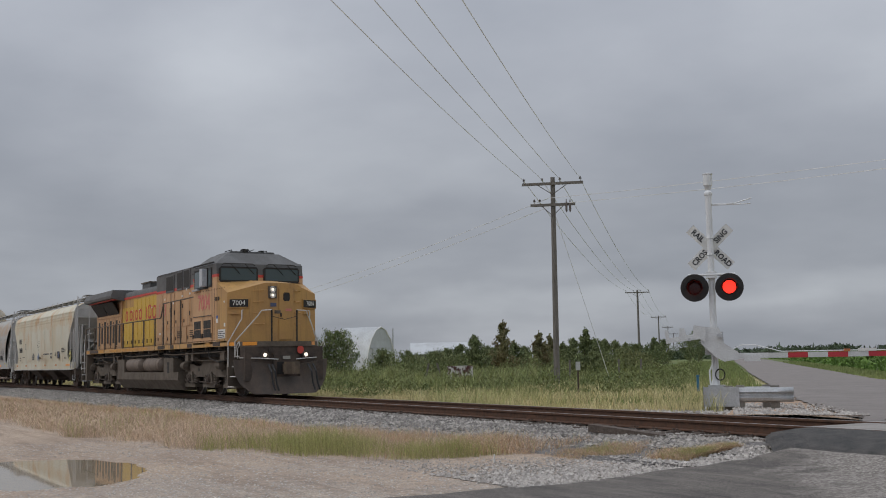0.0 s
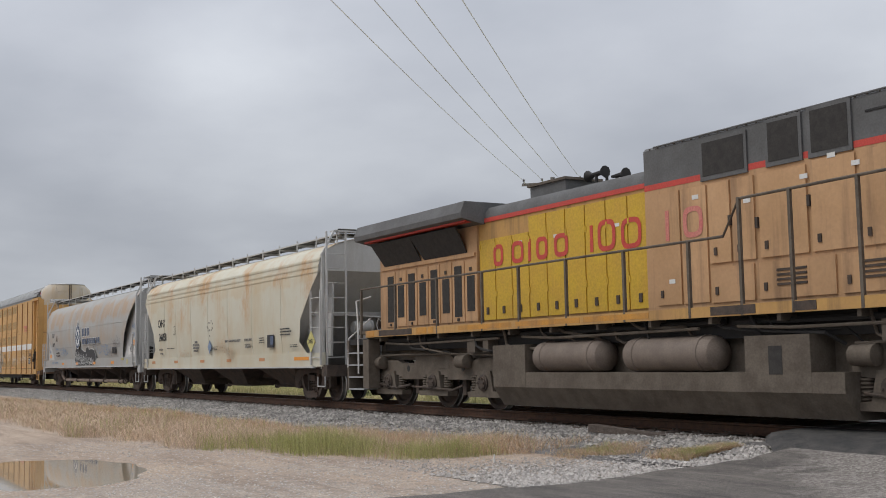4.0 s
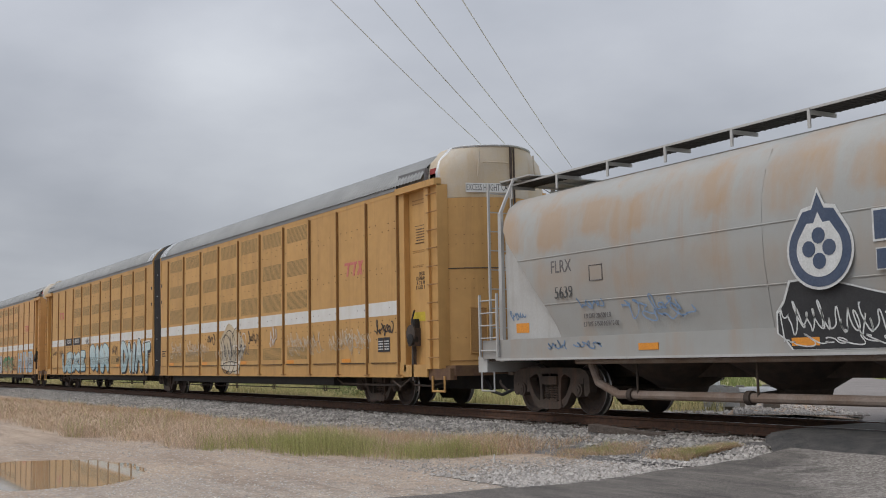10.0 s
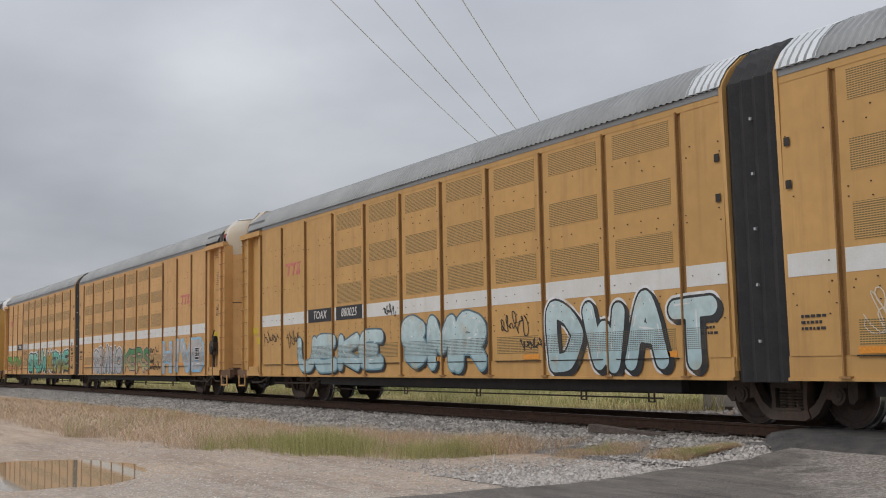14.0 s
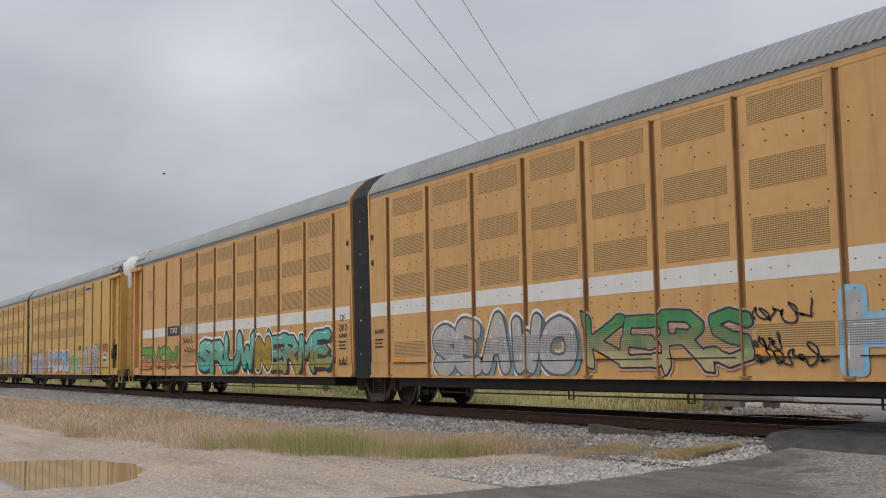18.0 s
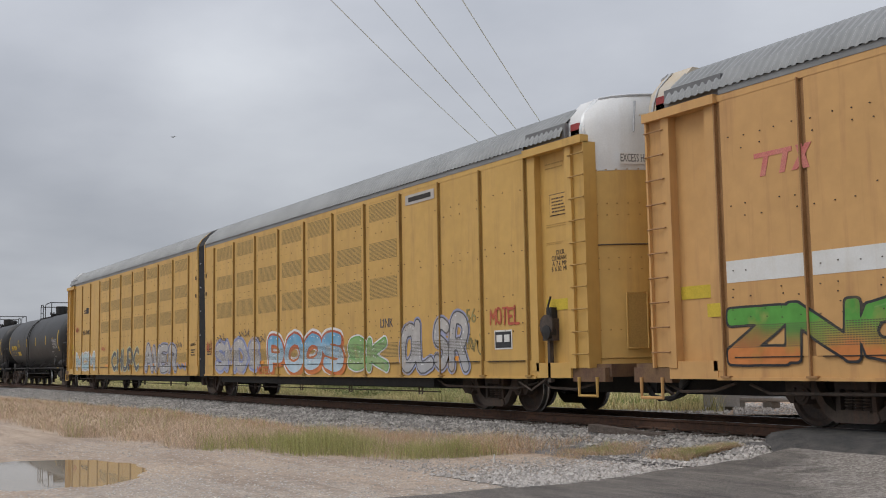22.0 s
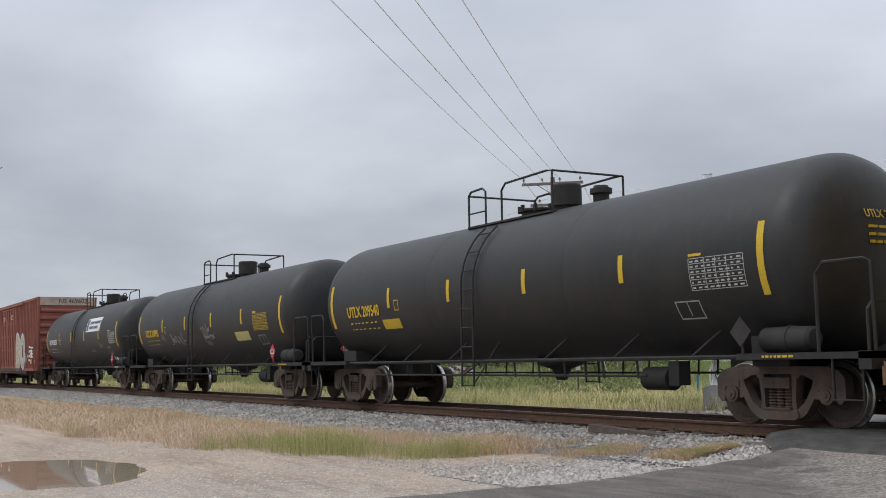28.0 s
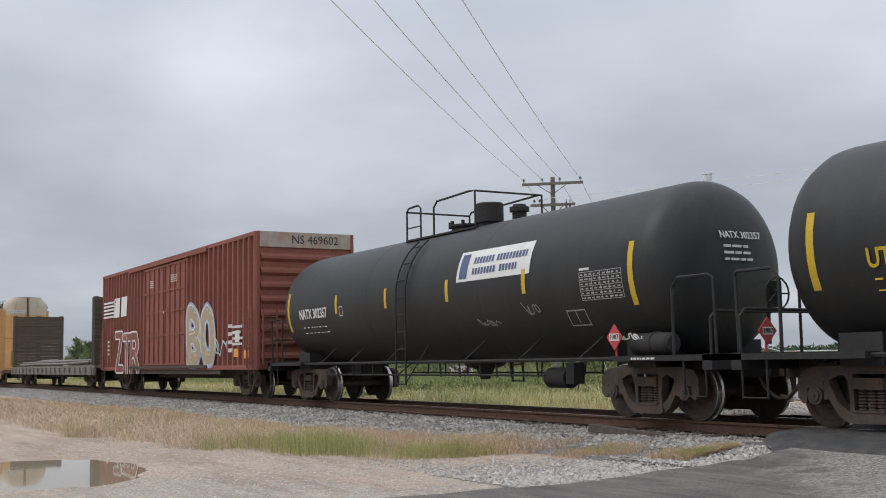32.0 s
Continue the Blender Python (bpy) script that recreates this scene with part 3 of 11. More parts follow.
def rail(y):
    bm = bmesh.new()
    prof = [(-0.07, -0.172), (0.07, -0.172), (0.07, -0.158), (0.012, -0.14), (0.009, -0.05), (0.034, -0.038), (0.036, -0.008), (0.028, 0.0), (-0.028, 0.0), (-0.036, -0.008), (-0.034, -0.038), (-0.009, -0.05), (-0.012, -0.14), (-0.07, -0.158)]
    prism(bm, [(y + a, b) for a, b in prof], "x", -420, 60)
    bmesh.ops.recalc_face_normals(bm, faces=bm.faces)
    for f in bm.faces:
        if f.normal.z > 0.9 and f.calc_center_median().z > -0.01:
            f.material_index = 1
    me = bpy.data.meshes.new("rail")
    bm.to_mesh(me); bm.free()
    me.materials.append(RAIL_STEEL); me.materials.append(RAIL_TOP)
    o = new("rail", me)
    o.parent = track


rail(-0.7525)
rail(0.7525)
bm = bmesh.new()
box(bm, -0.115, 0.115, -1.28, 1.28, -0.36, -0.185)
for y in (-0.7525, 0.7525):
    box(bm, -0.1, 0.1, y - 0.17, y + 0.17, -0.186, -0.17)
    for s in (-1, 1):
        box(bm, -0.06, -0.03, y + s * 0.08 - 0.015, y + s * 0.08 + 0.015, -0.172, -0.14)
        box(bm, 0.03, 0.06, y + s * 0.08 - 0.015, y + s * 0.08 + 0.015, -0.172, -0.14)
tie = part("tie", bm, TIE, track)
tie_x = [-130 + 0.535 * i for i in range(223)]
g = random.Random(4)
tie.matrix_basis = pose(tie_x[0], 0, 0)
for x in tie_x[1:]:
    again(tie, track, pose(x + g.uniform(-0.03, 0.03), g.uniform(-0.06, 0.06), g.uniform(-0.012, 0.004), 0, 0, g.uniform(-1.2, 1.2)))


def bed_z(y):
    d = abs(y)
    return -0.215 if d < 1.55 else (max(-0.385, -0.215 - (d - 1.55) * 0.13) if d < 3.35 else -0.385 - (d - 3.35) * 0.6)


by = steps((-3.6, -1.5, 0.17), (-1.5, 1.5, 0.5), (1.5, 3.2, 0.3))
bx_ = steps((-420, -100, 20), (-100, -45, 2), (-45, -10.6, 0.3))
bed = sheet("ballast_bed", bx_, by, lambda x, y: bed_z(y) + (0.02 * noise.noise((x * 2, y * 2, 0)) if -45 < x else 0), BALLAST_BED, "grey crushed stone ballast bed", "ballast")
rg = np.random.default_rng(11)
n = 34000
bx0 = -9.9 - 62 * rg.random(n) ** 1.5
by0 = -0.9 - 2.6 * rg.random(n)
keep = by0 > np.array([max(-3.5, verge_far(x) - 0.4) for x in bx0]) + rg.normal(0, 0.12, n)
bx0, by0 = bx0[keep], by0[keep]
keep = (bx0 < -11.6) | (by0 < -2.0)
bx0, by0 = bx0[keep], by0[keep]
stones("ballast_stones", np.stack([bx0, by0, [bed_z(y) + 0.005 for y in by0]], -1), rg.uniform(0.018, 0.044, len(bx0)) * (1 + 0.012 * (-bx0 - 10)), BALLAST, "sharp grey ballast stones", 3)
n = 4000
bx0 = -60 + 48 * rg.random(n); by0 = -0.66 + 1.32 * rg.random(n)
stones("ballast_stones", np.stack([bx0, by0, np.full(n, -0.2)], -1), rg.uniform(0.025, 0.05, n), BALLAST, "sharp grey ballast stones between rails", 5)
n = 5000
bx0 = -12 - 45 * rg.random(n); by0 = 0.9 + 2.3 * rg.random(n)
stones("ballast_stones", np.stack([bx0, by0, [bed_z(y) for y in by0]], -1), rg.uniform(0.025, 0.06, n), BALLAST, "sharp grey ballast stones past the track", 6)
# loose pale rock beside the crossing, and pebbles over the yard
ROCK = mat("pale_rock", (0.43, 0.4, 0.37), (0.3, 0.275, 0.25), 5, 0.6, 0.9, 0, 0.4, 60, island=0.35)
n = 9000
rx, ry = -10.5 - 4.6 * rg.random(n) ** 1.3, -1.7 - 4.6 * rg.random(n)
ok = ((rx > -11.9) | (ry < np.array([verge_near(x) + 0.35 for x in rx]))) & (rg.random(n) < np.clip((rx + 15.4) / 3.2, 0, 1) ** 1.5)
rx, ry = rx[ok], ry[ok]
n = len(rx)
stones("loose_rock", np.stack([rx, ry, [max(ground_z(x, y), bed_z(y)) + 0.01 for x, y in zip(rx, ry)]], -1), rg.uniform(0.01, 0.034, n) * rg.uniform(0.6, 1.25, n) * np.clip(1.5 + 0.32 * (rx + 10.5), 0.5, 1.4), ROCK, "pale loose rock at the crossing's edge", 7)
n = 16000
rx, ry = -9.5 - 13 * rg.random(n) ** 1.2, -3.2 - 8.5 * rg.random(n)
ok = np.array([y < verge_near(x) + 0.3 and puddle_r(x, y) > 1.0 and x < -10.5 for x, y in zip(rx, ry)])
rx, ry = rx[ok], ry[ok]
stones("pebbles", np.stack([rx, ry, [ground_z(x, y) for x, y in zip(rx, ry)]], -1), rg.uniform(0.006, 0.019, len(rx)), ROCK, "pale limestone pebbles on the yard", 8, flat=0.6)
# far side: gravel shoulder by the road
n = 2600
u, v = rg.random(n), rg.random(n)
rx, ry = -12.6 - 8.5 * u, 1.9 + 5.0 * v * (0.35 + 0.65 * u)
stones("loose_rock", np.stack([rx, ry, [max(ground_z(x, y), bed_z(y)) + 0.015 for x, y in zip(rx, ry)]], -1), rg.uniform(0.03, 0.075, n), ROCK, "pale loose rock beside the road", 9)
SHOULDER = mat("tan_shoulder", (0.4, 0.27, 0.18), (0.27, 0.22, 0.175), 0.9, 0.7, 0.95, 0, 0.6, 60, vary=0.25)

def worn_asphalt(name, gravelly):
    """Dark binder with stone showing through, cracks, and pale grit washed over part of it."""
    m = bpy.data.materials.new(name)
    m.use_nodes = True
    nt = m.node_tree
    N, Lk = nt.nodes.new, nt.links.new
    b = nt.nodes["Principled BSDF"]
    b.inputs["Roughness"].default_value = 0.92
    b.inputs["Specular IOR Level"].default_value = 0.25
    tc, sp = N("ShaderNodeTexCoord"), N("ShaderNodeSeparateXYZ")
    Lk(tc.outputs["Object"], sp.inputs[0])

    def tex(kind, scale, detail=6, vec=None):
        n = N(kind)
        n.inputs["Scale"].default_value = scale
        if kind == "ShaderNodeTexNoise":
            n.inputs["Detail"].default_value, n.inputs["Roughness"].default_value = detail, 0.65
        Lk(vec or tc.outputs["Object"], n.inputs["Vector"])
        return n.outputs

    def rng(v, a, b_, lo=0.0, hi=1.0):
        r = N("ShaderNodeMapRange")
        for k, x in (("From Min", a), ("From Max", b_), ("To Min", lo), ("To Max", hi)):
            r.inputs[k].default_value = x
        Lk(v, r.inputs[0])
        return r.outputs[0]

    def mixc(f, a, b_):
        x = N("ShaderNodeMix"); x.data_type = "RGBA"
        Lk(f, x.inputs["Factor"])
        for k, c in (("A", a), ("B", b_)):
            if isinstance(c, tuple):
                x.inputs[k].default_value = (*c, 1)
            else:
                Lk(c, x.inputs[k])
        return x.outputs["Result"]
    vor = tex("ShaderNodeTexVoronoi", 60)
    col = mixc(rng(tex("ShaderNodeTexNoise", 1.1)[0], 0.35, 0.65), (0.13, 0.118, 0.108), (0.21, 0.187, 0.168))
    col = mixc(rng(vor["Color"], 0.5, 1.0, 0, 0.55), col, (0.33, 0.3, 0.27))
    col = mixc(rng(vor["Distance"], 0.3, 0.7, 0, 0.6), col, (0.035, 0.032, 0.03))
    rot = N("ShaderNodeMapping"); rot.inputs["Rotation"].default_value = (0, 0, radians(-60)); rot.inputs["Scale"].default_value = (0.5, 3.0, 1)
    Lk(tc.outputs["Object"], rot.inputs[0])
    tn = tex("ShaderNodeTexNoise", 1.6, 8, rot.outputs[0])[0]
    col = mixc(rng(tn, 0.52, 0.66, 0, 0.5), col, (0.055, 0.05, 0.047))
    col = mixc(rng(tn, 0.46, 0.32, 0, 0.45), col, (0.25, 0.225, 0.2))
    if gravelly:
        ad = N("ShaderNodeMath"); ad.operation = "MULTIPLY_ADD"; ad.inputs[1].default_value = 0.85
        Lk(sp.outputs[0], ad.inputs[0])
        ad2 = N("ShaderNodeMath"); ad2.operation = "ADD"
        Lk(sp.outputs[1], ad.inputs[2])
        Lk(ad.outputs[0], ad2.inputs[0]); Lk(rng(tex("ShaderNodeTexNoise", 1.4, 7)[0], 0.3, 0.7, -1.3, 1.3), ad2.inputs[1])
        stony = mixc(rng(tex("ShaderNodeTexVoronoi", 38)["Color"], 0.2, 1.0), (0.16, 0.14, 0.125), (0.42, 0.39, 0.355))
        col = mixc(rng(ad2.outputs[0], -11.4, -10.6, 0, 0.85), col, stony)
    Lk(col, b.inputs["Base Color"])
    bp = N("ShaderNodeBump"); bp.inputs["Strength"].default_value = 0.8; bp.inputs["Distance"].default_value = 0.012
    Lk(vor["Distance"], bp.inputs["Height"]); Lk(bp.outputs[0], b.inputs["Normal"])
    return m


# ---- asphalt: the near apron, the hump at the rails, the panels, the road beyond
apron_z = ramp_rows((-40, GZ + 0.02), (-5.0, GZ + 0.02), (-3.0, -0.30), (-2.2, -0.17), (-1.6, -0.07), (-0.85, -0.02))


def apron_edge(y):
    return -10.62 + 0.16 * noise.noise((0, y * 1.3, 0)) + 0.07 * noise.noise((0, y * 5, 2)) + (0.25 if y > -3 else 0)


ays = steps((-40, -12, 4), (-12, -0.85, 0.2))
verts, faces = [], []
cols = steps((0, 1, 0.05), (1, 6, 1), (6, 26, 5))
for y in ays:
    for c in cols:
        x = apron_edge(y) + c
        verts.append((x, y, apron_z(y) - (0.05 if c == 0 else 0) + 0.008 * noise.noise((x * 1.5, y * 1.5, 0))))
k = len(cols)
for j in range(len(ays) - 1):
    for i in range(k - 1):
        faces.append((j * k + i, j * k + i + 1, (j + 1) * k + i + 1, (j + 1) * k + i))
me = bpy.data.meshes.new("road_apron")
me.from_pydata(verts, [], faces)
me.materials.append(worn_asphalt("worn_asphalt", True))
me.shade_smooth()
tagged(new("road_apron", me), "dark worn asphalt apron at the crossing", "road", kind="structure")
hump_z = ramp_rows((-2.45, -0.235), (-2.2, -0.15), (-1.6, -0.045), (-1.1, -0.01), (-0.8, -0.004))
hx = steps((-11.9, -10.4, 0.1), (-10.4, 8, 1.5))
hump_edge = ramp_rows((-11.9, -1.0), (-11.5, -1.35), (-11.0, -1.9), (-10.4, -2.35), (8, -2.45))
verts, faces = [], []
for x in hx:
    e = hump_edge(x) + 0.06 * noise.noise((x * 3, 0, 0))
    for j in range(9):
        y = e + (-0.8 - e) * j / 8
        drop = 0.07 if j == 0 else 0
        side_drop = max(0, (-11.2 - x)) * 0.22
        verts.append((x, y, hump_z(y) - drop - side_drop))
for i in range(len(hx) - 1):
    for j in range(8):
        faces.append((i * 9 + j, (i + 1) * 9 + j, (i + 1) * 9 + j + 1, i * 9 + j + 1))
me = bpy.data.meshes.new("asphalt_hump")
me.from_pydata(verts, [], faces)
me.materials.append(mat("fresh_asphalt", (0.05, 0.049, 0.048), (0.1, 0.092, 0.086), 5, 0.8, 0.9, 0, 0.9, 70, vary=0.45))
me.shade_smooth()
tagged(new("road_hump", me), "fresh dark asphalt ramp against the rail", "road", kind="structure")
PANEL = mat("crossing_panel", (0.3, 0.28, 0.26), (0.2, 0.185, 0.17), 2, 0.7, 0.9, 0, 0.4, 60)
cp = thing("crossing_panel", "worn grey crossing panels between the rails", "crossing", kind="structure")
for i in range(5):
    boxes("panel", [(-11.4 + i * 2.45, -9.0 + i * 2.45, -0.64, 0.64, -0.12, -0.012)], PANEL, cp, bevel=0.01)
    boxes("panel", [(-11.6 + i * 2.45, -9.2 + i * 2.45, 0.85, 1.9, -0.12, -0.012)], PANEL, cp, bevel=0.01)


def strip(name, left, width, u0, u1, z_of, material, label, category, step=2.0, jag=0.15, dip=0.015):
    """A band along the road's direction, from the left edge line."""
    verts, faces = [], []
    us = steps((u0, min(u1, 40), step), (40, u1, 25)) if u1 > 40 else steps((u0, u1, step))
    cs = [0, 0.04, 0.5, 1.0]
    for u in us:
        for c in cs:
            p = ROAD_LEFT_EDGE + ROAD_DIR * u + ROAD_RIGHT * (left + width * c)
            j = jag * noise.noise((u * 0.8, c, 0)) if c in (0, 1.0) else 0
            p = p + ROAD_RIGHT * j
            verts.append((p.x, p.y, z_of(p) - (dip if c in (0, 1.0) else 0)))
    for i in range(len(us) - 1):
        for k_ in range(3):
            faces.append((i * 4 + k_, i * 4 + k_ + 1, (i + 1) * 4 + k_ + 1, (i + 1) * 4 + k_))
    me = bpy.data.meshes.new(name)
    me.from_pydata(verts, [], faces)
    me.materials.append(material)
    me.shade_smooth()
    return tagged(new(name, me), label, category, kind="structure")


road_h = ramp_rows((1.9, -0.015), (4.0, -0.06), (8.0, -0.18), (14.0, -0.31), (25, -0.38), (45, -0.40), (160, 0.26), (600, 0.3))
strip("road", 0.0, 6.6, -16.2, 460, lambda p: road_h(p.y), ROAD_GREY, "worn grey country road over the crossing", "road", 1.0, 0.3, 0.07)
strip("road_shoulder", -2.2, 2.4, -14.5, 14, lambda p: road_h(p.y) - 0.02, SHOULDER, "tan gravel road shoulder", "shoulder", 0.8, 0.5, 0.1)
n = 2600
u, v = -14.3 + 9 * rg.random(n) ** 1.4, -2.1 + 2.3 * rg.random(n) ** 1.3
keep = rg.random(n) < np.clip(0.9 - 0.32 * (v + 2.1), 0.12, 1) + 0.5 * (u < -12.8)
u, v = u[keep], v[keep]
sp_ = [ROAD_LEFT_EDGE + ROAD_DIR * float(a) + ROAD_RIGHT * float(b) for a, b in zip(u, v)]
stones("loose_rock", np.array([(p.x, p.y, road_h(p.y) - 0.02) for p in sp_]), rg.uniform(0.012, 0.05, len(u)), ROCK, "loose rock on the road's tan shoulder", 19)

# ---- grass
n = 150000
gx = -11.5 - 62 * rg.random(n) ** 1.9
gu = rg.random(n)
gy = np.array([verge_far(x) + (verge_near(x) - verge_far(x)) * u for x, u in zip(gx, gu)])
patchy = np.array([noise.noise((x * 0.6, y * 0.6, 7)) + 0.5 * noise.noise((x * 2.0, y * 2.0, 9)) for x, y in zip(gx, gy)])
edge_dist = np.minimum(gu, 1 - gu)
gy = gy + np.where((gu < 0.3) & (gx < -14.5), 0.45 * (1 - gu / 0.3), 0)
keep = patchy + np.where((gu < 0.2) & (gx < -14.5), 0.3, 0) + edge_dist * 2.2 + rg.normal(0, 0.25, n) > np.where(gx > -14.3, 0.62 - 0.5 * np.sin((gx + 12.2) * 4.2), 0.25)
gx, gy, gu, patchy = gx[keep], gy[keep], gu[keep], patchy[keep]
gz_ = np.array([ground_z(x, y) if y < -3.4 else max(ground_z(x, y), bed_z(y)) for x, y in zip(gx, gy)])
r_ = rg.normal(0, 0.2, len(gx))
green = ((gu > 0.55) & (gx > -18.8) & (gx < -14.2) & (patchy + r_ > -0.3)) | ((gx > -14.2) & (patchy + r_ > 0.42)) | ((gx < -20) & (gx > -30) & (patchy + r_ > 0.8)) | (rg.random(len(gx)) < 0.06)
rust = ~green & ((gu < 0.32) | (gx > -15.5)) & (rg.random(len(gx)) < 0.7)
dry = ~green & ~rust
hgt = np.where(gx > -14.3, 0.085, 0.23) * (1 + 0.8 * patchy) * np.where(gu < 0.15, 0.7, 1.0)
wid = 0.0018 + 0.00015 * (-gx - 11)
P = np.stack([gx, gy, gz_], -1)
blades("dry_grass", P[dry], hgt[dry], wid[dry], STRAW, "dry straw coloured grass along the ballast", 21, 2.0)
blades("rusty_grass", P[rust], hgt[rust] * 0.8, wid[rust], mat("rusty_grass", (0.47, 0.3, 0.19), (0.55, 0.41, 0.26), 1.5, 0.7, 0.9, island=0.35), "low red brown grass along the ballast", 23, 1.0)
blades("green_grass", P[green], hgt[green] * 1.15, wid[green], GRASS, "short green grass along the yard's edge", 22, 0.6)
# ---------------------------------------------------------------- the train
vehicles = []       # (thing, reference place)
wheelsets = []      # (wheelset, x on its bogie, radius)


def vehicle(name, x, label, category, group=""):
    e = thing(name, label, category, group)
    vehicles.append((e, x))
    return e


def wheelset_mesh(r):
    bm = bmesh.new()
    for s in (-1, 1):
        prof = [(0.70, 0.09), (0.70, r * 0.55), (0.675, r * 0.82), (0.675, r + 0.026), (0.705, r + 0.026), (0.722, r), (0.81, r - 0.004), (0.815, r - 0.012),
                (0.815, r * 0.83), (0.78, r * 0.76), (0.765, r * 0.45), (0.82, r * 0.3), (0.83, 0.1)]
        lathe(bm, (0, 0, 0), (0, s, 0), prof, 40)
    cyl(bm, (0, -1.06, 0), (0, 1.06, 0), 0.08, n=10)
    bmesh.ops.recalc_face_normals(bm, faces=bm.faces)
    for f in bm.faces:
        c = f.calc_center_median()
        if math.hypot(c.x, c.z) > r * 0.955 and abs(c.y) > 0.69:
            f.material_index = 1
    me = bpy.data.meshes.new("wheelset")
    bm.to_mesh(me); bm.free()
    me.materials.append(WHEEL); me.materials.append(TREAD)
    me.shade_smooth(); me.set_sharp_from_angle(angle=radians(35))
    return me


WHEELSET = wheelset_mesh(0.457)
LOCO_WHEELSET = wheelset_mesh(0.533)


def add_wheelset(bogie, x, data, r):
    w = new("wheelset", data)
    w.parent = bogie
    w.location = (x, 0, r)
    wheelsets.append((w, x, r))
    return w


def side_frame_bmesh():
    bm = bmesh.new()
    a, b = -0.085, 0.085
    prism(bm, [(-1.2, 0.56), (-1.19, 0.7), (-1.1, 0.8), (-0.92, 0.85), (-0.5, 0.86), (0.5, 0.86), (0.92, 0.85), (1.1, 0.8), (1.19, 0.7), (1.2, 0.56), (0.98, 0.64), (0.66, 0.66), (0.5, 0.73), (0.3, 0.75), (-0.3, 0.75), (-0.5, 0.73), (-0.66, 0.66), (-0.98, 0.64)], "y", a, b)
    for s in (-1, 1):
        prism(bm, [(s * 1.0, 0.68), (s * 0.66, 0.68), (s * 0.62, 0.56), (s * 0.5, 0.36), (s * 0.36, 0.26), (s * 0.28, 0.22), (s * 0.28, 0.12), (s * 0.4, 0.12), (s * 0.52, 0.2), (s * 0.66, 0.4), (s * 0.74, 0.52)], "y", a, b)
        prism(bm, [(s * 0.36, 0.76), (s * 0.26, 0.76), (s * 0.25, 0.22), (s * 0.34, 0.22), (s * 0.32, 0.4)], "y", a * 0.9, b * 0.9)
        prism(bm, [(s * 0.34, 0.76), (s * 0.44, 0.74), (s * 0.33, 0.66)], "y", a * 0.85, b * 0.85)
        prism(bm, [(s * 1.2, 0.66), (s * 1.2, 0.42), (s * 1.12, 0.34), (s * 1.05, 0.36), (s * 1.03, 0.66)], "y", a, b)
        prism(bm, [(s * 0.73, 0.68), (s * 0.66, 0.62), (s * 0.68, 0.4), (s * 0.75, 0.4)], "y", a, b)
        cyl(bm, (s * 0.889, -0.11, 0.457), (s * 0.889, 0.11, 0.457), 0.13, n=16)
        cyl(bm, (s * 0.889, -0.13, 0.457), (s * 0.889, 0.13, 0.457), 0.085, n=12)
        cyl(bm, (s * 0.889, -0.145, 0.457), (s * 0.889, 0.145, 0.457), 0.03, n=6)
        box(bm, s * 0.889 - 0.15, s * 0.889 + 0.15, a * 1.1, b * 1.1, 0.56, 0.66)
    prism(bm, [(-0.4, 0.15), (-0.32, 0.1), (0.32, 0.1), (0.4, 0.15), (0.36, 0.25), (-0.36, 0.25)], "y", -0.115, 0.115)
    box(bm, -0.26, 0.26, -0.13, 0.13, 0.245, 0.27)
    return bm


def springs_bmesh():
    bm = bmesh.new()
    for x in (-0.15, 0.0, 0.15):
        rows = []
        for i in range(21):
            z = 0.26 + i * 0.0145
            rows.append((z, 0.078 if i % 3 else 0.05))
        lathe(bm, (x, 0, 0), (0, 0, 1), rows, 9)
    box(bm, -0.25, 0.25, -0.12, 0.12, 0.55, 0.7)
    box(bm, -0.22, -0.03, -0.126, 0.126, 0.59, 0.66)
    box(bm, 0.03, 0.22, -0.126, 0.126, 0.59, 0.66)
    return bm


first = {}


def bogie(parent, x, label=""):
    """A three-piece freight truck, under the car at x."""
    if "frame" not in first:
        bm = bmesh.new()
        box(bm, -0.2, 0.2, -0.92, 0.92, 0.46, 0.68)
        cyl(bm, (0, 0, 0.66), (0, 0, 0.78), 0.2, n=16)
        for s in (-1, 1):
            box(bm, s * 0.36 - 0.05, s * 0.36 + 0.05, -0.78, 0.78, 0.36, 0.46)
        b = part("bogie", bm, GRIT, parent)
        first["frame"] = b.data
        f = part("side_frame", side_frame_bmesh(), TRUCK, b)
        s = part("spring_nest", springs_bmesh(), TRUCK, b)
        first["side"], first["spring"] = f.data, s.data
        bpy.data.objects.remove(f); bpy.data.objects.remove(s)
    else:
        b = new("bogie", first["frame"])
        b.parent = parent
    b.location = (x, 0, 0)
    if label:
        tagged(b, label)
    for y in (-1.0, 1.0):
        for nm, d in (("side_frame", first["side"]), ("spring_nest", first["spring"])):
            o = new(nm, d)
            o.parent, o.location = b, (0, y, 0)
    for wx in (-0.889, 0.889):
        add_wheelset(b, wx, WHEELSET, 0.457)
    return b


def coupler(parent, x, s):
    bm = bmesh.new()
    box(bm, *sorted((x - s * 0.5, x)), -0.11, 0.11, 0.76, 0.98)
    prism(bm, [(x, 0.16), (x + s * 0.32, 0.14), (x + s * 0.34, -0.02), (x + s * 0.22, -0.05), (x + s * 0.2, -0.17), (x, -0.16)], "z", 0.70, 1.02)
    tube(bm, [(x - s * 0.25, -0.25, 0.75), (x - s * 0.05, -0.3, 0.5), (x + s * 0.15, -0.26, 0.36), (x + s * 0.36, -0.18, 0.40)], 0.03, 6)
    part("coupler", bm, GRIT, parent)


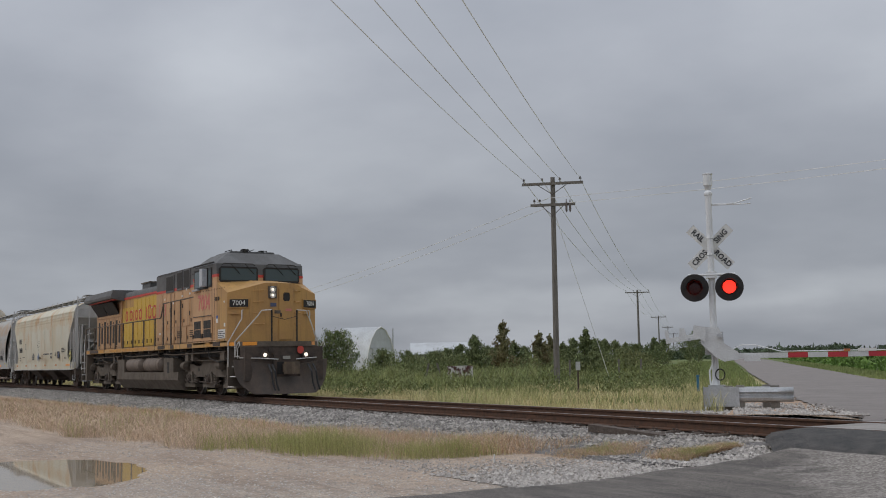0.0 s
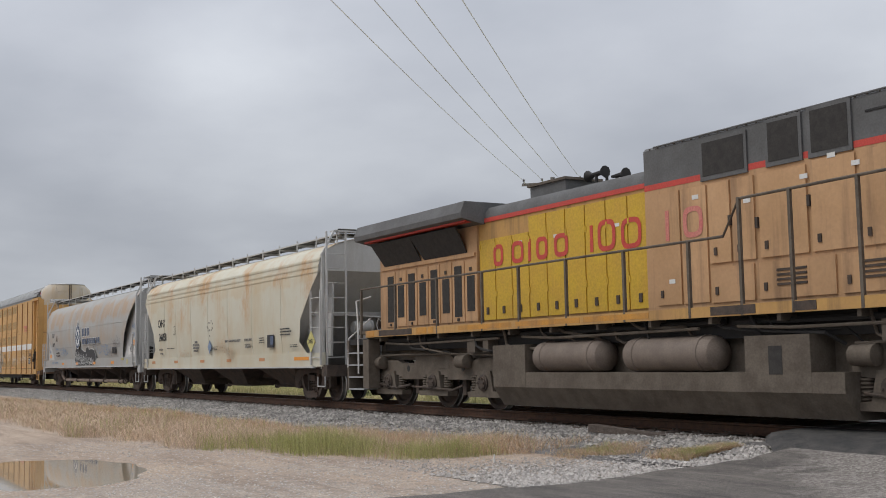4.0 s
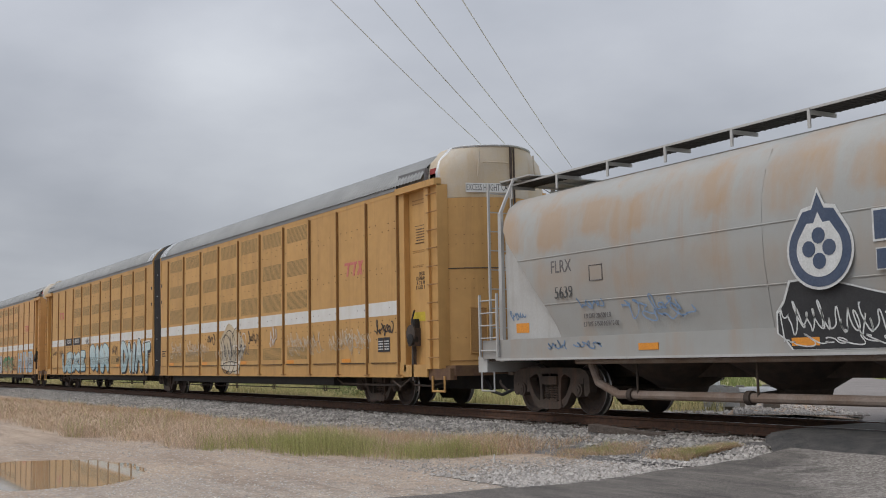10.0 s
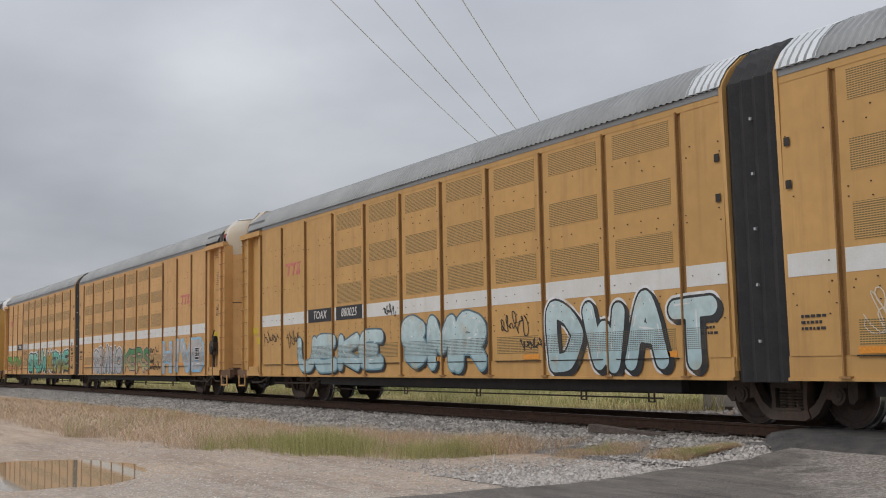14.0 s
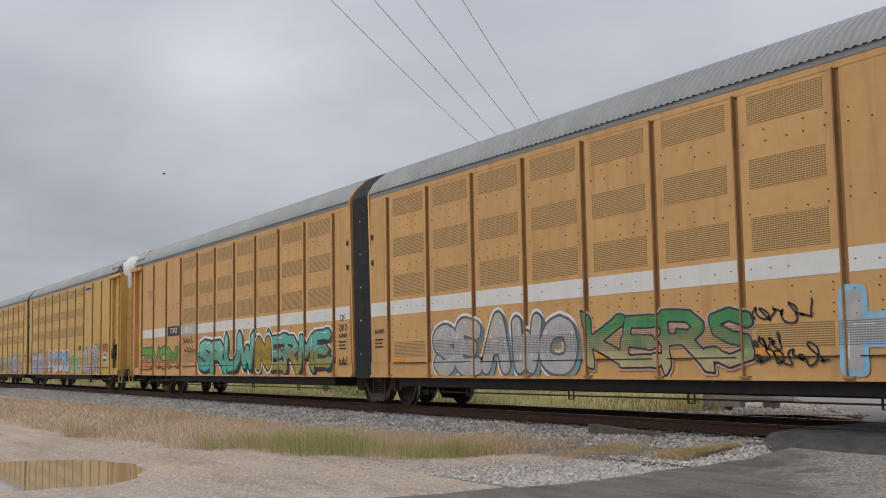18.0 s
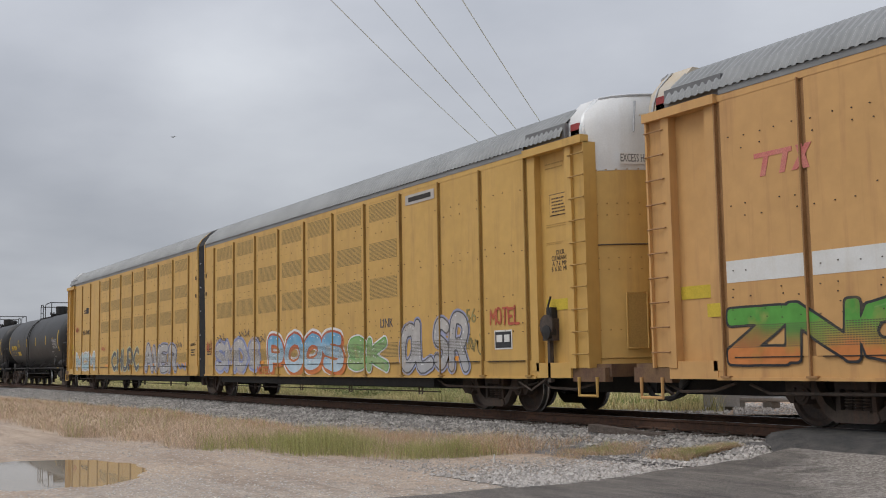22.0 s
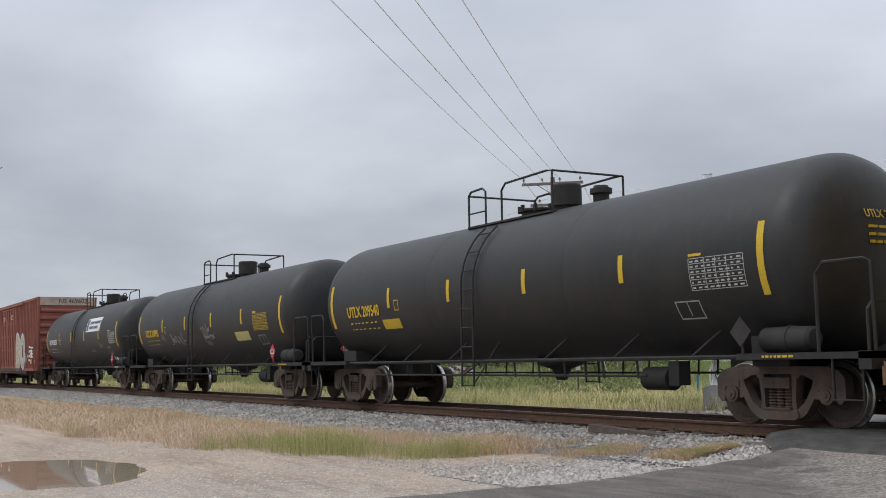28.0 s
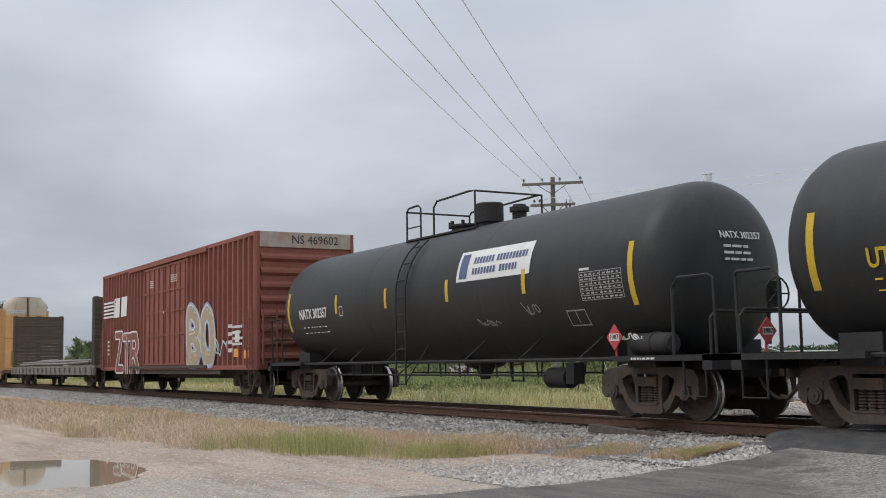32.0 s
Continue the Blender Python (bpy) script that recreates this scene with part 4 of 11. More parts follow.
def ladder(parent, at, across, z0, z1, n, material, w=0.42, out=(0, 0, 0), r=0.014, stiles=True):
    """Rungs, and two stiles if asked; at: the foot's middle; across: its direction along the rungs."""
    c, a, o = Vector(at), Vector(across).normalized() * (w / 2), Vector(out)
    bm = bmesh.new()
    for i in range(n):
        z = z0 + (z1 - z0) * (i + 0.5) / n
        p, q = c - a, c + a
        tube(bm, [(p.x, p.y, z), (p.x + o.x, p.y + o.y, z), (q.x + o.x, q.y + o.y, z), (q.x, q.y, z)] if o.length else [(p.x, p.y, z), (q.x, q.y, z)], r, 5)
    if stiles:
        for e in (c - a, c + a):
            box(bm, e.x - 0.022, e.x + 0.022, e.y - 0.022, e.y + 0.022, z0, z1)
    return part("ladder", bm, material, parent)


def patch(name, x0, x1, z0, z1, y, material, parent, label="", th=0.006):
    """A thin plate or painted field on the side at -y."""
    return boxes(name, [(x0, x1, y - th, y, z0, z1)], material, parent, label)


def bars(name, x0, x1, z0, z1, rows, y, material, parent, seed=1, frac=0.45):
    """Lines of small writing that cannot be read: plain bars."""
    rnd = random.Random(seed)
    bm = bmesh.new()
    h = (z1 - z0) / rows
    for i in range(rows):
        z = z0 + h * i
        x = x0
        end = x1 - (x1 - x0) * rnd.uniform(0, 0.25)
        while x < end:
            w = rnd.uniform(0.06, 0.16) * max(0.5, (x1 - x0))
            box(bm, x, min(x + w, x1), y - 0.004, y, z, z + h * frac)
            x += w + 0.025 * max(1, (x1 - x0))
    return tagged(part(name, bm, material, parent), kind="stuff")


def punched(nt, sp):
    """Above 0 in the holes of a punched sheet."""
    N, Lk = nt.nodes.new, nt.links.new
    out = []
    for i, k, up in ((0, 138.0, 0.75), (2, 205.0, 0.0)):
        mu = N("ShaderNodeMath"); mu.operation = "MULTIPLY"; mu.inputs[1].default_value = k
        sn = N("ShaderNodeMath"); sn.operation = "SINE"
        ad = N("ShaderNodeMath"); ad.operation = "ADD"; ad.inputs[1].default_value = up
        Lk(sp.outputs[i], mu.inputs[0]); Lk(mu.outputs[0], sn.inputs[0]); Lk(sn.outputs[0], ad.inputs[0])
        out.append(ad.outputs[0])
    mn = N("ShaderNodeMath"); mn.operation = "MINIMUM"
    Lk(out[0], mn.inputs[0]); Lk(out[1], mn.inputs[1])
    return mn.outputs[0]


# ---- spray paint
# strokes of the sprayed letters on a grid of nine by nine
STROKES = {"A": "00 38 58 80|24 64", "B": "00 08 58 76 44 72 50 00|04 44", "C": "77 48 16 04 12 40 71", "D": "00 08 48 75 73 40 00", "E": "78 08 00 70|04 54", "F": "78 08 00|04 54",
           "H": "00 08|80 88|04 84", "I": "40 48", "K": "00 08|78 14 80", "L": "08 00 70", "M": "00 08 43 88 80", "N": "00 08 80 88", "O": "48 17 04 11 40 71 84 77 48", "P": "00 08 58 76 74 53 03",
           "R": "00 08 58 76 54 04|44 80", "S": "77 48 17 15 44 73 71 40 11", "T": "08 88|48 40", "U": "08 03 20 60 83 88", "V": "08 40 88", "W": "08 20 45 60 88", "X": "08 80|00 88", "Y": "08 44 88|44 40", "Z": "08 88 00 80"}


def sprayed(name, low, high, z0=1.1, z1=1.8, worn=0.12, edge=0.25):
    """Spray paint that fades from one colour to another up the side, worn in places, on sheet whose punched holes stay open."""
    m = bpy.data.materials.new(name)
    m.use_nodes = True
    nt = m.node_tree
    N, Lk = nt.nodes.new, nt.links.new
    b = nt.nodes["Principled BSDF"]
    b.inputs["Roughness"].default_value = 0.6
    b.inputs["Specular IOR Level"].default_value = 0.3
    tc, sp = N("ShaderNodeTexCoord"), N("ShaderNodeSeparateXYZ")
    Lk(tc.outputs["Object"], sp.inputs[0])

    def noise_(scale, detail=5):
        n = N("ShaderNodeTexNoise"); n.inputs["Scale"].default_value = scale; n.inputs["Detail"].default_value = detail
        Lk(tc.outputs["Object"], n.inputs["Vector"])
        return n.outputs[0]

    def rng(v, a_, b_, lo=0.0, hi=1.0):
        r = N("ShaderNodeMapRange")
        for k, x_ in (("From Min", a_), ("From Max", b_), ("To Min", lo), ("To Max", hi)):
            r.inputs[k].default_value = x_
        Lk(v, r.inputs[0])
        return r.outputs[0]

    def calc(op, p, q):
        x_ = N("ShaderNodeMath"); x_.operation = op
        for i, v in enumerate((p, q)):
            if isinstance(v, float):
                x_.inputs[i].default_value = v
            else:
                Lk(v, x_.inputs[i])
        return x_.outputs[0]
    up = calc("ADD", sp.outputs[2], rng(noise_(1.3), 0.3, 0.7, -edge, edge))
    mx = N("ShaderNodeMix"); mx.data_type = "RGBA"
    mx.inputs["A"].default_value, mx.inputs["B"].default_value = (*low, 1), (*high, 1)
    Lk(rng(up, z0, z1), mx.inputs["Factor"])
    hv = N("ShaderNodeHueSaturation")
    Lk(rng(noise_(5.0), 0.3, 0.7, 0.86, 1.12), hv.inputs["Value"]); Lk(mx.outputs["Result"], hv.inputs["Color"])
    # open holes in the low vent band
    band = calc("MULTIPLY", calc("GREATER_THAN", sp.outputs[2], 1.13), calc("LESS_THAN", sp.outputs[2], 1.46))
    hole = calc("MULTIPLY", rng(punched(nt, sp), 0.0, 0.35), band)
    thin = rng(noise_(2.4, 7), 0.56, 0.76, 0.0, min(0.85, worn * 4))
    wear = N("ShaderNodeMix"); wear.data_type = "RGBA"; wear.inputs["B"].default_value = (0.5, 0.32, 0.12, 1)
    Lk(hv.outputs[0], wear.inputs["A"]); Lk(thin, wear.inputs["Factor"])
    dark = N("ShaderNodeMix"); dark.data_type = "RGBA"; dark.inputs["B"].default_value = (0.1, 0.085, 0.06, 1)
    Lk(wear.outputs["Result"], dark.inputs["A"]); Lk(hole, dark.inputs["Factor"])
    Lk(dark.outputs["Result"], b.inputs["Base Color"])
    return m


def smooth_line(pts, n=5):
    """Points along a rounded line through pts."""
    if len(pts) < 3:
        return pts
    out = []
    for i in range(len(pts) - 1):
        p0, p1, p2, p3 = (Vector(pts[max(0, min(len(pts) - 1, i + k))]) for k in (-1, 0, 1, 2))
        for j in range(n):
            u = j / n
            out.append(tuple(0.5 * (2 * p1 + (p2 - p0) * u + (2 * p0 - 5 * p1 + 4 * p2 - p3) * u * u + (3 * p1 - p0 - 3 * p2 + p3) * u ** 3)))
    return out + [tuple(pts[-1])]


def spray(name, text, x, z, w, h, y, fill, line, parent, halo=None, label="", fat=0.03, seed=0, style="bubble", shade=None, glint=None, stroke=0.16, tilt=0.0):
    """A sprayed word of swollen or jagged letters in thin coats: halo, cast shade, outline, fill, glints."""
    n = len(text)
    step = w / n
    rnd = random.Random(seed * 7 + 1)
    lines, spikes = [], []
    t = stroke * min(step * 1.15, h)
    for i, ch in enumerate(text):
        cx, cz = x - w / 2 + step * (i + 0.5), z + rnd.uniform(-0.04, 0.04) * h
        sl, sx, sz = tilt + rnd.uniform(-0.12, 0.12), rnd.uniform(0.92, 1.08), rnd.uniform(0.92, 1.05)
        for ln in STROKES[ch].split("|"):
            pts = []
            for q in ln.split():
                u, v = (int(q[0]) - 4) / 8, (int(q[1]) - 4) / 8
                if style != "block":
                    u, v = u + rnd.uniform(-0.05, 0.05), v + rnd.uniform(-0.04, 0.04)
                pts.append((cx + ((step * 1.04 - 2 * t) * u * sx + sl * h * v), cz + (h - 2 * t) * v * sz))
            if style == "bubble":
                pts = smooth_line(pts)
            lines.append((pts, t * rnd.uniform(0.92, 1.1)))
            if style == "wild":
                for e, e2 in ((pts[-1], pts[-2]), (pts[0], pts[1])):
                    d = (Vector(e) - Vector(e2)).normalized()
                    d = (d + Vector((rnd.uniform(-0.7, 0.7), rnd.uniform(-0.3, 0.5)))).normalized()
                    l_ = rnd.uniform(1.8, 3.4) * t
                    for k in range(5):
                        p, q = Vector(e) + d * l_ * k / 5, Vector(e) + d * l_ * (k + 1) / 5
                        spikes.append(([tuple(p), tuple(q)], 1.35 * t * (1 - (k + 0.6) / 5)))
    # distance of each point of a fine grid to the strokes
    gs = 0.028
    mar = fat * 2.4 + t * 2.5 + 0.12
    gx = np.arange(x - w / 2 - mar, x + w / 2 + mar, gs)
    gz = np.arange(max(0.715, z - h / 2 - mar), z + h / 2 + mar, gs)
    GX, GZ_ = np.meshgrid(gx, gz)
    D = np.full(GX.shape, 9.0)
    power = 4.0 if style == "block" else 3.0 if style == "wild" else 2.0
    for pts, r in lines + spikes:
        for p, q in zip(pts, pts[1:]):
            i0, i1 = np.searchsorted(gx, (min(p[0], q[0]) - r - fat * 2.4 - 0.1, max(p[0], q[0]) + r + fat * 2.4 + 0.1))
            X_, Z_ = GX[:, i0:i1], GZ_[:, i0:i1]
            dx, dz = q[0] - p[0], q[1] - p[1]
            u = np.clip(((X_ - p[0]) * dx + (Z_ - p[1]) * dz) / max(dx * dx + dz * dz, 1e-9), 0, 1)
            d = (np.abs(X_ - p[0] - u * dx) ** power + np.abs(Z_ - p[1] - u * dz) ** power) ** (1 / power) - r
            D[:, i0:i1] = np.minimum(D[:, i0:i1], d)
    fuzz = np.vectorize(lambda a_, b_: noise.noise((a_ * 2.3, b_ * 2.3, seed)))(GX[::4, ::4], GZ_[::4, ::4])
    D += 0.012 * np.kron(fuzz, np.ones((4, 4)))[:D.shape[0], :D.shape[1]]

    def coat(nm, off, yy, m, lab="", sx_=0, sz_=0):
        """The area nearer to the strokes than off, as one flat coat."""
        E = D
        if sx_:
            E = D.copy()
            E[:-sz_, sx_:] = np.minimum(D[:-sz_, sx_:], D[sz_:, :-sx_])
        E = E - off
        inside = E < 0
        verts, faces = [], []

        def add(poly):
            faces.append(tuple(range(len(verts), len(verts) + len(poly))))
            verts.extend((a_, yy, b_) for a_, b_ in poly)
        nz, nx = E.shape
        full = inside[:-1, :-1] & inside[1:, :-1] & inside[:-1, 1:] & inside[1:, 1:]
        some = (inside[:-1, :-1] | inside[1:, :-1] | inside[:-1, 1:] | inside[1:, 1:]) & ~full
        for j in range(nz - 1):
            i = 0
            row = full[j]
            while i < nx - 1:
                if row[i]:
                    i2 = i
                    while i2 < nx - 1 and row[i2]:
                        i2 += 1
                    add([(gx[i], gz[j]), (gx[i2], gz[j]), (gx[i2], gz[j + 1]), (gx[i], gz[j + 1])])
                    i = i2
                else:
                    i += 1
        for j, i in zip(*np.nonzero(some)):
            ring_ = [(i, j), (i + 1, j), (i + 1, j + 1), (i, j + 1)]
            poly = []
            for (a0, b0), (a1, b1) in zip(ring_, ring_[1:] + ring_[:1]):
                e0, e1 = E[b0, a0], E[b1, a1]
                if e0 < 0:
                    poly.append((gx[a0], gz[b0]))
                if (e0 < 0) != (e1 < 0):
                    u = e0 / (e0 - e1)
                    poly.append((gx[a0] + (gx[a1] - gx[a0]) * u, gz[b0] + (gz[b1] - gz[b0]) * u))
            if len(poly) > 2:
                add(poly)
        me = bpy.data.meshes.new(nm)
        me.from_pydata(verts, [], faces)
        me.materials.append(m)
        ob = new(nm, me)
        ob.parent = parent
        return tagged(ob, lab, kind="stuff")
    if halo:
        coat("paint_halo", fat * 2.1, y - 0.001, halo)
    if shade:
        coat("paint_shade", fat, y - 0.0025, shade, "", 3, 2)
    coat("paint_outline", fat, y - 0.004, line)
    coat(name, 0.0, y - 0.0055, fill, label)
    # inner glints along the strokes
    bm = bmesh.new()
    for pts, r in lines:
        for i in range(0, len(pts) - 1, 3):
            p, q = Vector(pts[i]), Vector(pts[i + 1])
            d = q - p
            if d.length < 1e-4 or rnd.random() < 0.35:
                continue
            d.normalize()
            o = Vector((-d.y, d.x))
            if o.y < 0:
                o = -o
            q = p + d * min((q - p).length, r * 2.4)
            c = [p + o * r * 0.62, p + o * r * 0.4, q + o * r * 0.45, q + o * r * 0.58]
            bm.faces.new([bm.verts.new((v.x, y - 0.0068, v.y)) for v in c])
    tagged(part("paint_glint", bm, glint or SP_WHITE, parent), kind="stuff")


def scrawl(name, x, z, w, h, y, material, parent, seed=0, loops=5, r=0.012, label=""):
    """A loose sprayed squiggle."""
    rnd = random.Random(seed)
    pts = []
    n = loops * 12
    ph = [rnd.uniform(0, 6.28) for _ in range(5)]
    for i in range(n + 1):
        u = i / n
        amp = 0.55 + 0.45 * math.sin(2 * math.pi * u * (loops * 0.37) + ph[3])
        zz = 0.36 * amp * math.sin(2 * math.pi * u * loops + ph[0]) + 0.16 * math.sin(2 * math.pi * u * loops * 0.53 + ph[1])
        xx = u - 0.5 + (0.55 / loops) * amp * math.cos(2 * math.pi * u * loops + ph[0] + 0.9) + 0.04 * math.sin(2 * math.pi * u * loops * 1.7 + ph[2])
        pts.append((x + w * xx * 0.92, y - 0.002, z + h * zz))
    bm = bmesh.new()
    for (xa, ya, za), (xb, yb, zb) in zip(pts, pts[1:]):
        d = Vector((xb - xa, 0, zb - za))
        if d.length < 1e-4:
            continue
        nrm = Vector((-d.z, 0, d.x)).normalized() * r
        q = [bm.verts.new((p[0] + sgn * nrm.x, ya - 0.003, p[2] + sgn * nrm.z)) for p, sgn in (((xa, ya, za), 1), ((xa, ya, za), -1), ((xb, yb, zb), -1), ((xb, yb, zb), 1))]
        bm.faces.new(q)
    return part(name, bm, material, parent, label)


SP_BLUE = sprayed("spray_pale_blue", (0.36, 0.5, 0.53), (0.5, 0.62, 0.63))
SP_GREY = sprayed("spray_silver_grey", (0.4, 0.4, 0.41), (0.44, 0.42, 0.4))
SP_TEAL = sprayed("spray_teal", (0.08, 0.4, 0.3), (0.22, 0.5, 0.42))
SP_GREEN = sprayed("spray_green", (0.2, 0.4, 0.16), (0.12, 0.33, 0.06))
SP_BLACK = sprayed("spray_black", (0.03, 0.03, 0.032), (0.045, 0.045, 0.048), worn=0.06)
SP_WHITE = sprayed("spray_white", (0.66, 0.66, 0.66), (0.7, 0.7, 0.7), worn=0.15)
SP_SKY = sprayed("spray_sky_blue", (0.45, 0.58, 0.66), (0.14, 0.36, 0.55), 1.0, 1.7)
SP_RED = sprayed("spray_red", (0.55, 0.17, 0.06), (0.45, 0.1, 0.06))
SP_LILAC = sprayed("spray_lilac", (0.36, 0.38, 0.52), (0.3, 0.32, 0.46), worn=0.2)
SP_GOLD = sprayed("spray_gold", (0.4, 0.26, 0.03), (0.36, 0.22, 0.03))
# ---- covered hoppers
def hull(name, profile, half, edge, material, parent, n=24, x_of=None):
    """A side-to-side shell: profile rows (z, half width) bottom to top on one side; edge(z): how far it reaches along x."""
    bm = bmesh.new()
    cols = []
    rows = [(z, -w) for z, w in profile] + [(z, w) for z, w in profile[::-1] if w > 1e-6]
    for i in range(n + 1):
        u = -1 + 2 * i / n
        cols.append([bm.verts.new((u * edge(z), w, z)) for z, w in rows])
    for a, b in zip(cols, cols[1:]):
        for j in range(len(rows) - 1):
            bm.faces.new((a[j], b[j], b[j + 1], a[j + 1]))
    return part(name, bm, material, parent, angle=25)


def lerp_rows(rows):
    def f(z):
        if z <= rows[0][0]:
            return rows[0][1]
        for (a, va), (b, vb) in zip(rows, rows[1:]):
            if z <= b:
                return va + (vb - va) * (z - a) / (b - a)
        return rows[-1][1]
    return f


def brake_gear(parent, x, y, s, material, r=0.28):
    """Hand wheel, its chain case and the brake cylinder on the end platform."""
    bm = bmesh.new()
    for k in range(18):
        a0, a1 = 2 * math.pi * k / 18, 2 * math.pi * (k + 1) / 18
        tube(bm, [(x, y + r * math.cos(a0), 2.0 + r * math.sin(a0)), (x, y + r * math.cos(a1), 2.0 + r * math.sin(a1))], 0.016, 5)
    for k in range(5):
        a0 = 2 * math.pi * k / 5
        tube(bm, [(x - s * 0.04, y, 2.0), (x, y + r * math.cos(a0), 2.0 + r * math.sin(a0))], 0.014, 5)
    part("brake_wheel", bm, material, parent)
    bm = bmesh.new()
    box(bm, *sorted((x - s * 0.06, x - s * 0.28)), y - 0.17, y + 0.17, 1.78, 2.2)
    cyl(bm, (x - s * 0.2, y, 1.8), (x - s * 0.2, y, 1.2), 0.03)
    part("brake_housing", bm, BLACK if material is BLACK else GRIT, parent, bevel=0.02)
    if material is BLACK:
        return
    bm = bmesh.new()
    lathe(bm, (x - s * 0.55, y - 0.75, 1.95), (0, 1, 0), [(0, 0.02), (0.03, 0.16), (0.5, 0.17), (0.53, 0.2), (0.58, 0.2), (0.6, 0.02)], 16)
    box(bm, *sorted((x - s * 0.45, x - s * 0.65)), y - 0.6, y - 0.35, 1.2, 1.8)
    part("brake_cylinder", bm, HOP_END, parent)


def hopper(parent, H, prof, edge_rows, skin, end_skin, round_bays, sill_z, roof_z, seams, walk_mat, bay_mat):
    edge = lerp_rows(edge_rows)
    hull("body", prof, H, edge, skin, parent, 40)
    # ridges under the eaves, weld seams
    eave_z, eave_w = prof[-4]
    wat = lerp_rows(prof)
    if not round_bays:
        for k, z in enumerate((3.4, 3.54, 3.7)):
            for s in (-1, 1):
                boxes("ridge", [(-H, H, s * wat(z) - 0.018, s * wat(z) + 0.018, z - 0.02, z + 0.02)], skin, parent)
    for x in seams:
        zs = [z for z, w in prof if w > 1.2]
        for s in (-1, 1):
            bm = bmesh.new()
            pts = [(x + 0.02 * math.sin(z), s * wat(z), z) for z in np.linspace(zs[0] + 0.02, 3.34 if not round_bays else zs[-1], 9)]
            tube(bm, pts, 0.012, 4)
            part("weld_seam", bm, skin, parent)
    # ends: top sheet, slope sheet, side wings, corner posts
    for s in (-1, 1):
        bm = bmesh.new()
        ez = 3.15 if round_bays else 3.42
        pts = [(-w, z) for z, w in prof if z >= ez] + [(w, z) for z, w in prof[::-1] if z >= ez and w > 1e-6]
        poly = [(-wat(ez), ez)] + [p for p in pts if p[1] > ez + 0.01] + [(wat(ez), ez)]
        back = 0.47 if round_bays else 0.0
        if round_bays:
            poly = [(-1.36, sill_z), (-1.36, 3.3)] + [(math.copysign(min(abs(y_), 1.36), y_), z_) for y_, z_ in poly if z_ > 3.3] + [(1.36, 3.3), (1.36, sill_z)]
        prism(bm, poly, "x", *sorted((s * (H - 0.03 - back), s * (H - back))))
        part("end_sheet", bm, end_skin, parent)
        if round_bays:
            for y in (-1.37, 1.37):
                boxes("end_side_sheet", [(*sorted((s * (H - 2.6), s * (H - 0.48))), y - 0.02, y + 0.02, sill_z, 3.72)], end_skin, parent)
                bm = bmesh.new()
                loft(bm, [[(s * (H - 0.48), y, 3.72), (s * (H - 1.6), y, 3.72), (s * (H - 1.6), y * 0.98, 3.72), (s * (H - 0.48), y * 0.98, 3.72)],
                          [(s * (H - 0.48), y * 0.76, 4.08), (s * (H - 1.6), y * 0.76, 4.08), (s * (H - 1.6), y * 0.73, 4.08), (s * (H - 0.48), y * 0.73, 4.08)]])
                part("end_side_sheet", bm, end_skin, parent)
            bm = bmesh.new()
            lathe(bm, (s * (H - 0.47), -0.85, 1.55), (s, 0, 0), [(0, 0.26), (0.03, 0.26), (0.035, 0.02)], 18)
            part("access_hole", bm, BLACK, parent)
        if not round_bays:
            bm = bmesh.new()
            loft(bm, [[(s * (H - 0.01), -1.56, 3.42), (s * (H - 0.01), 1.56, 3.42), (s * (H - 0.06), 1.56, 3.42), (s * (H - 0.06), -1.56, 3.42)],
                      [(s * (H - 2.45), -1.5, sill_z), (s * (H - 2.45), 1.5, sill_z), (s * (H - 2.5), 1.5, sill_z), (s * (H - 2.5), -1.5, sill_z)]])
            part("slope_sheet", bm, end_skin, parent)
            for y in (-1.18, 1.18):
                bm = bmesh.new()
                prism(bm, [(s * (H - 0.25), 3.0), (s * (H - 0.55), sill_z), (s * (H - 2.2), sill_z), (s * (H - 1.5), 2.0), (s * (H - 0.6), 3.0)], "y", y - 0.02, y + 0.02)
                part("side_gusset", bm, end_skin, parent)
        bm = bmesh.new()
        for y in (-1.1, 1.1):
            prism(bm, [(s * (H - 0.05), 3.1), (s * (H - 0.15), 1.2), (s * (H - 0.4), 1.2), (s * (H - 0.3), 3.1)], "y", y - 0.03, y + 0.03)
        box(bm, *sorted((s * (H - 1.1), s * (H - 1.0))), -1.3, 1.3, 2.28, 2.4)
        part("end_brace", bm, end_skin, parent)
        for y in (-1.44, 1.44):
            bm = bmesh.new()
            e_ = H - 0.42 if round_bays else H
            prism(bm, [(s * (e_ - 0.03), sill_z - 0.1), (s * (e_ + 0.09), sill_z - 0.1), (s * (e_ + 0.07), 3.86), (s * (e_ - 0.03), 3.86)], "y", y - 0.035, y + 0.035)
            part("corner_post", bm, end_skin, parent)
        boxes("end_platform", [(*sorted((s * (H - 2.2), s * (H + 0.35))), -1.45, 1.45, sill_z - 0.09, sill_z - 0.02)], GRIT, parent)
        boxes("end_beam", [(*sorted((s * (H + 0.1), s * (H + 0.42))), -1.5, 1.5, sill_z - 0.3, sill_z)], end_skin if round_bays else GRIT, parent, bevel=0.02)
        coupler(parent, s * (H + 0.45), s)
        # ladders: one on the side, one on the end, and roof grabs
        for y, sg in ((-1.58, -1), (1.58, 1)):
            ladder(parent, (s * (H - 0.1), y, 0), (1, 0, 0), sill_z + 0.0, 2.9 if not round_bays else 2.3, 5, walk_mat, 0.62)
        ladder(parent, (s * (H + (0.1 if round_bays else 0.2)), -1.12, 0), (0, 1, 0), sill_z + 0.0, roof_z + 0.15, 9, walk_mat, 0.55)
        bm = bmesh.new()
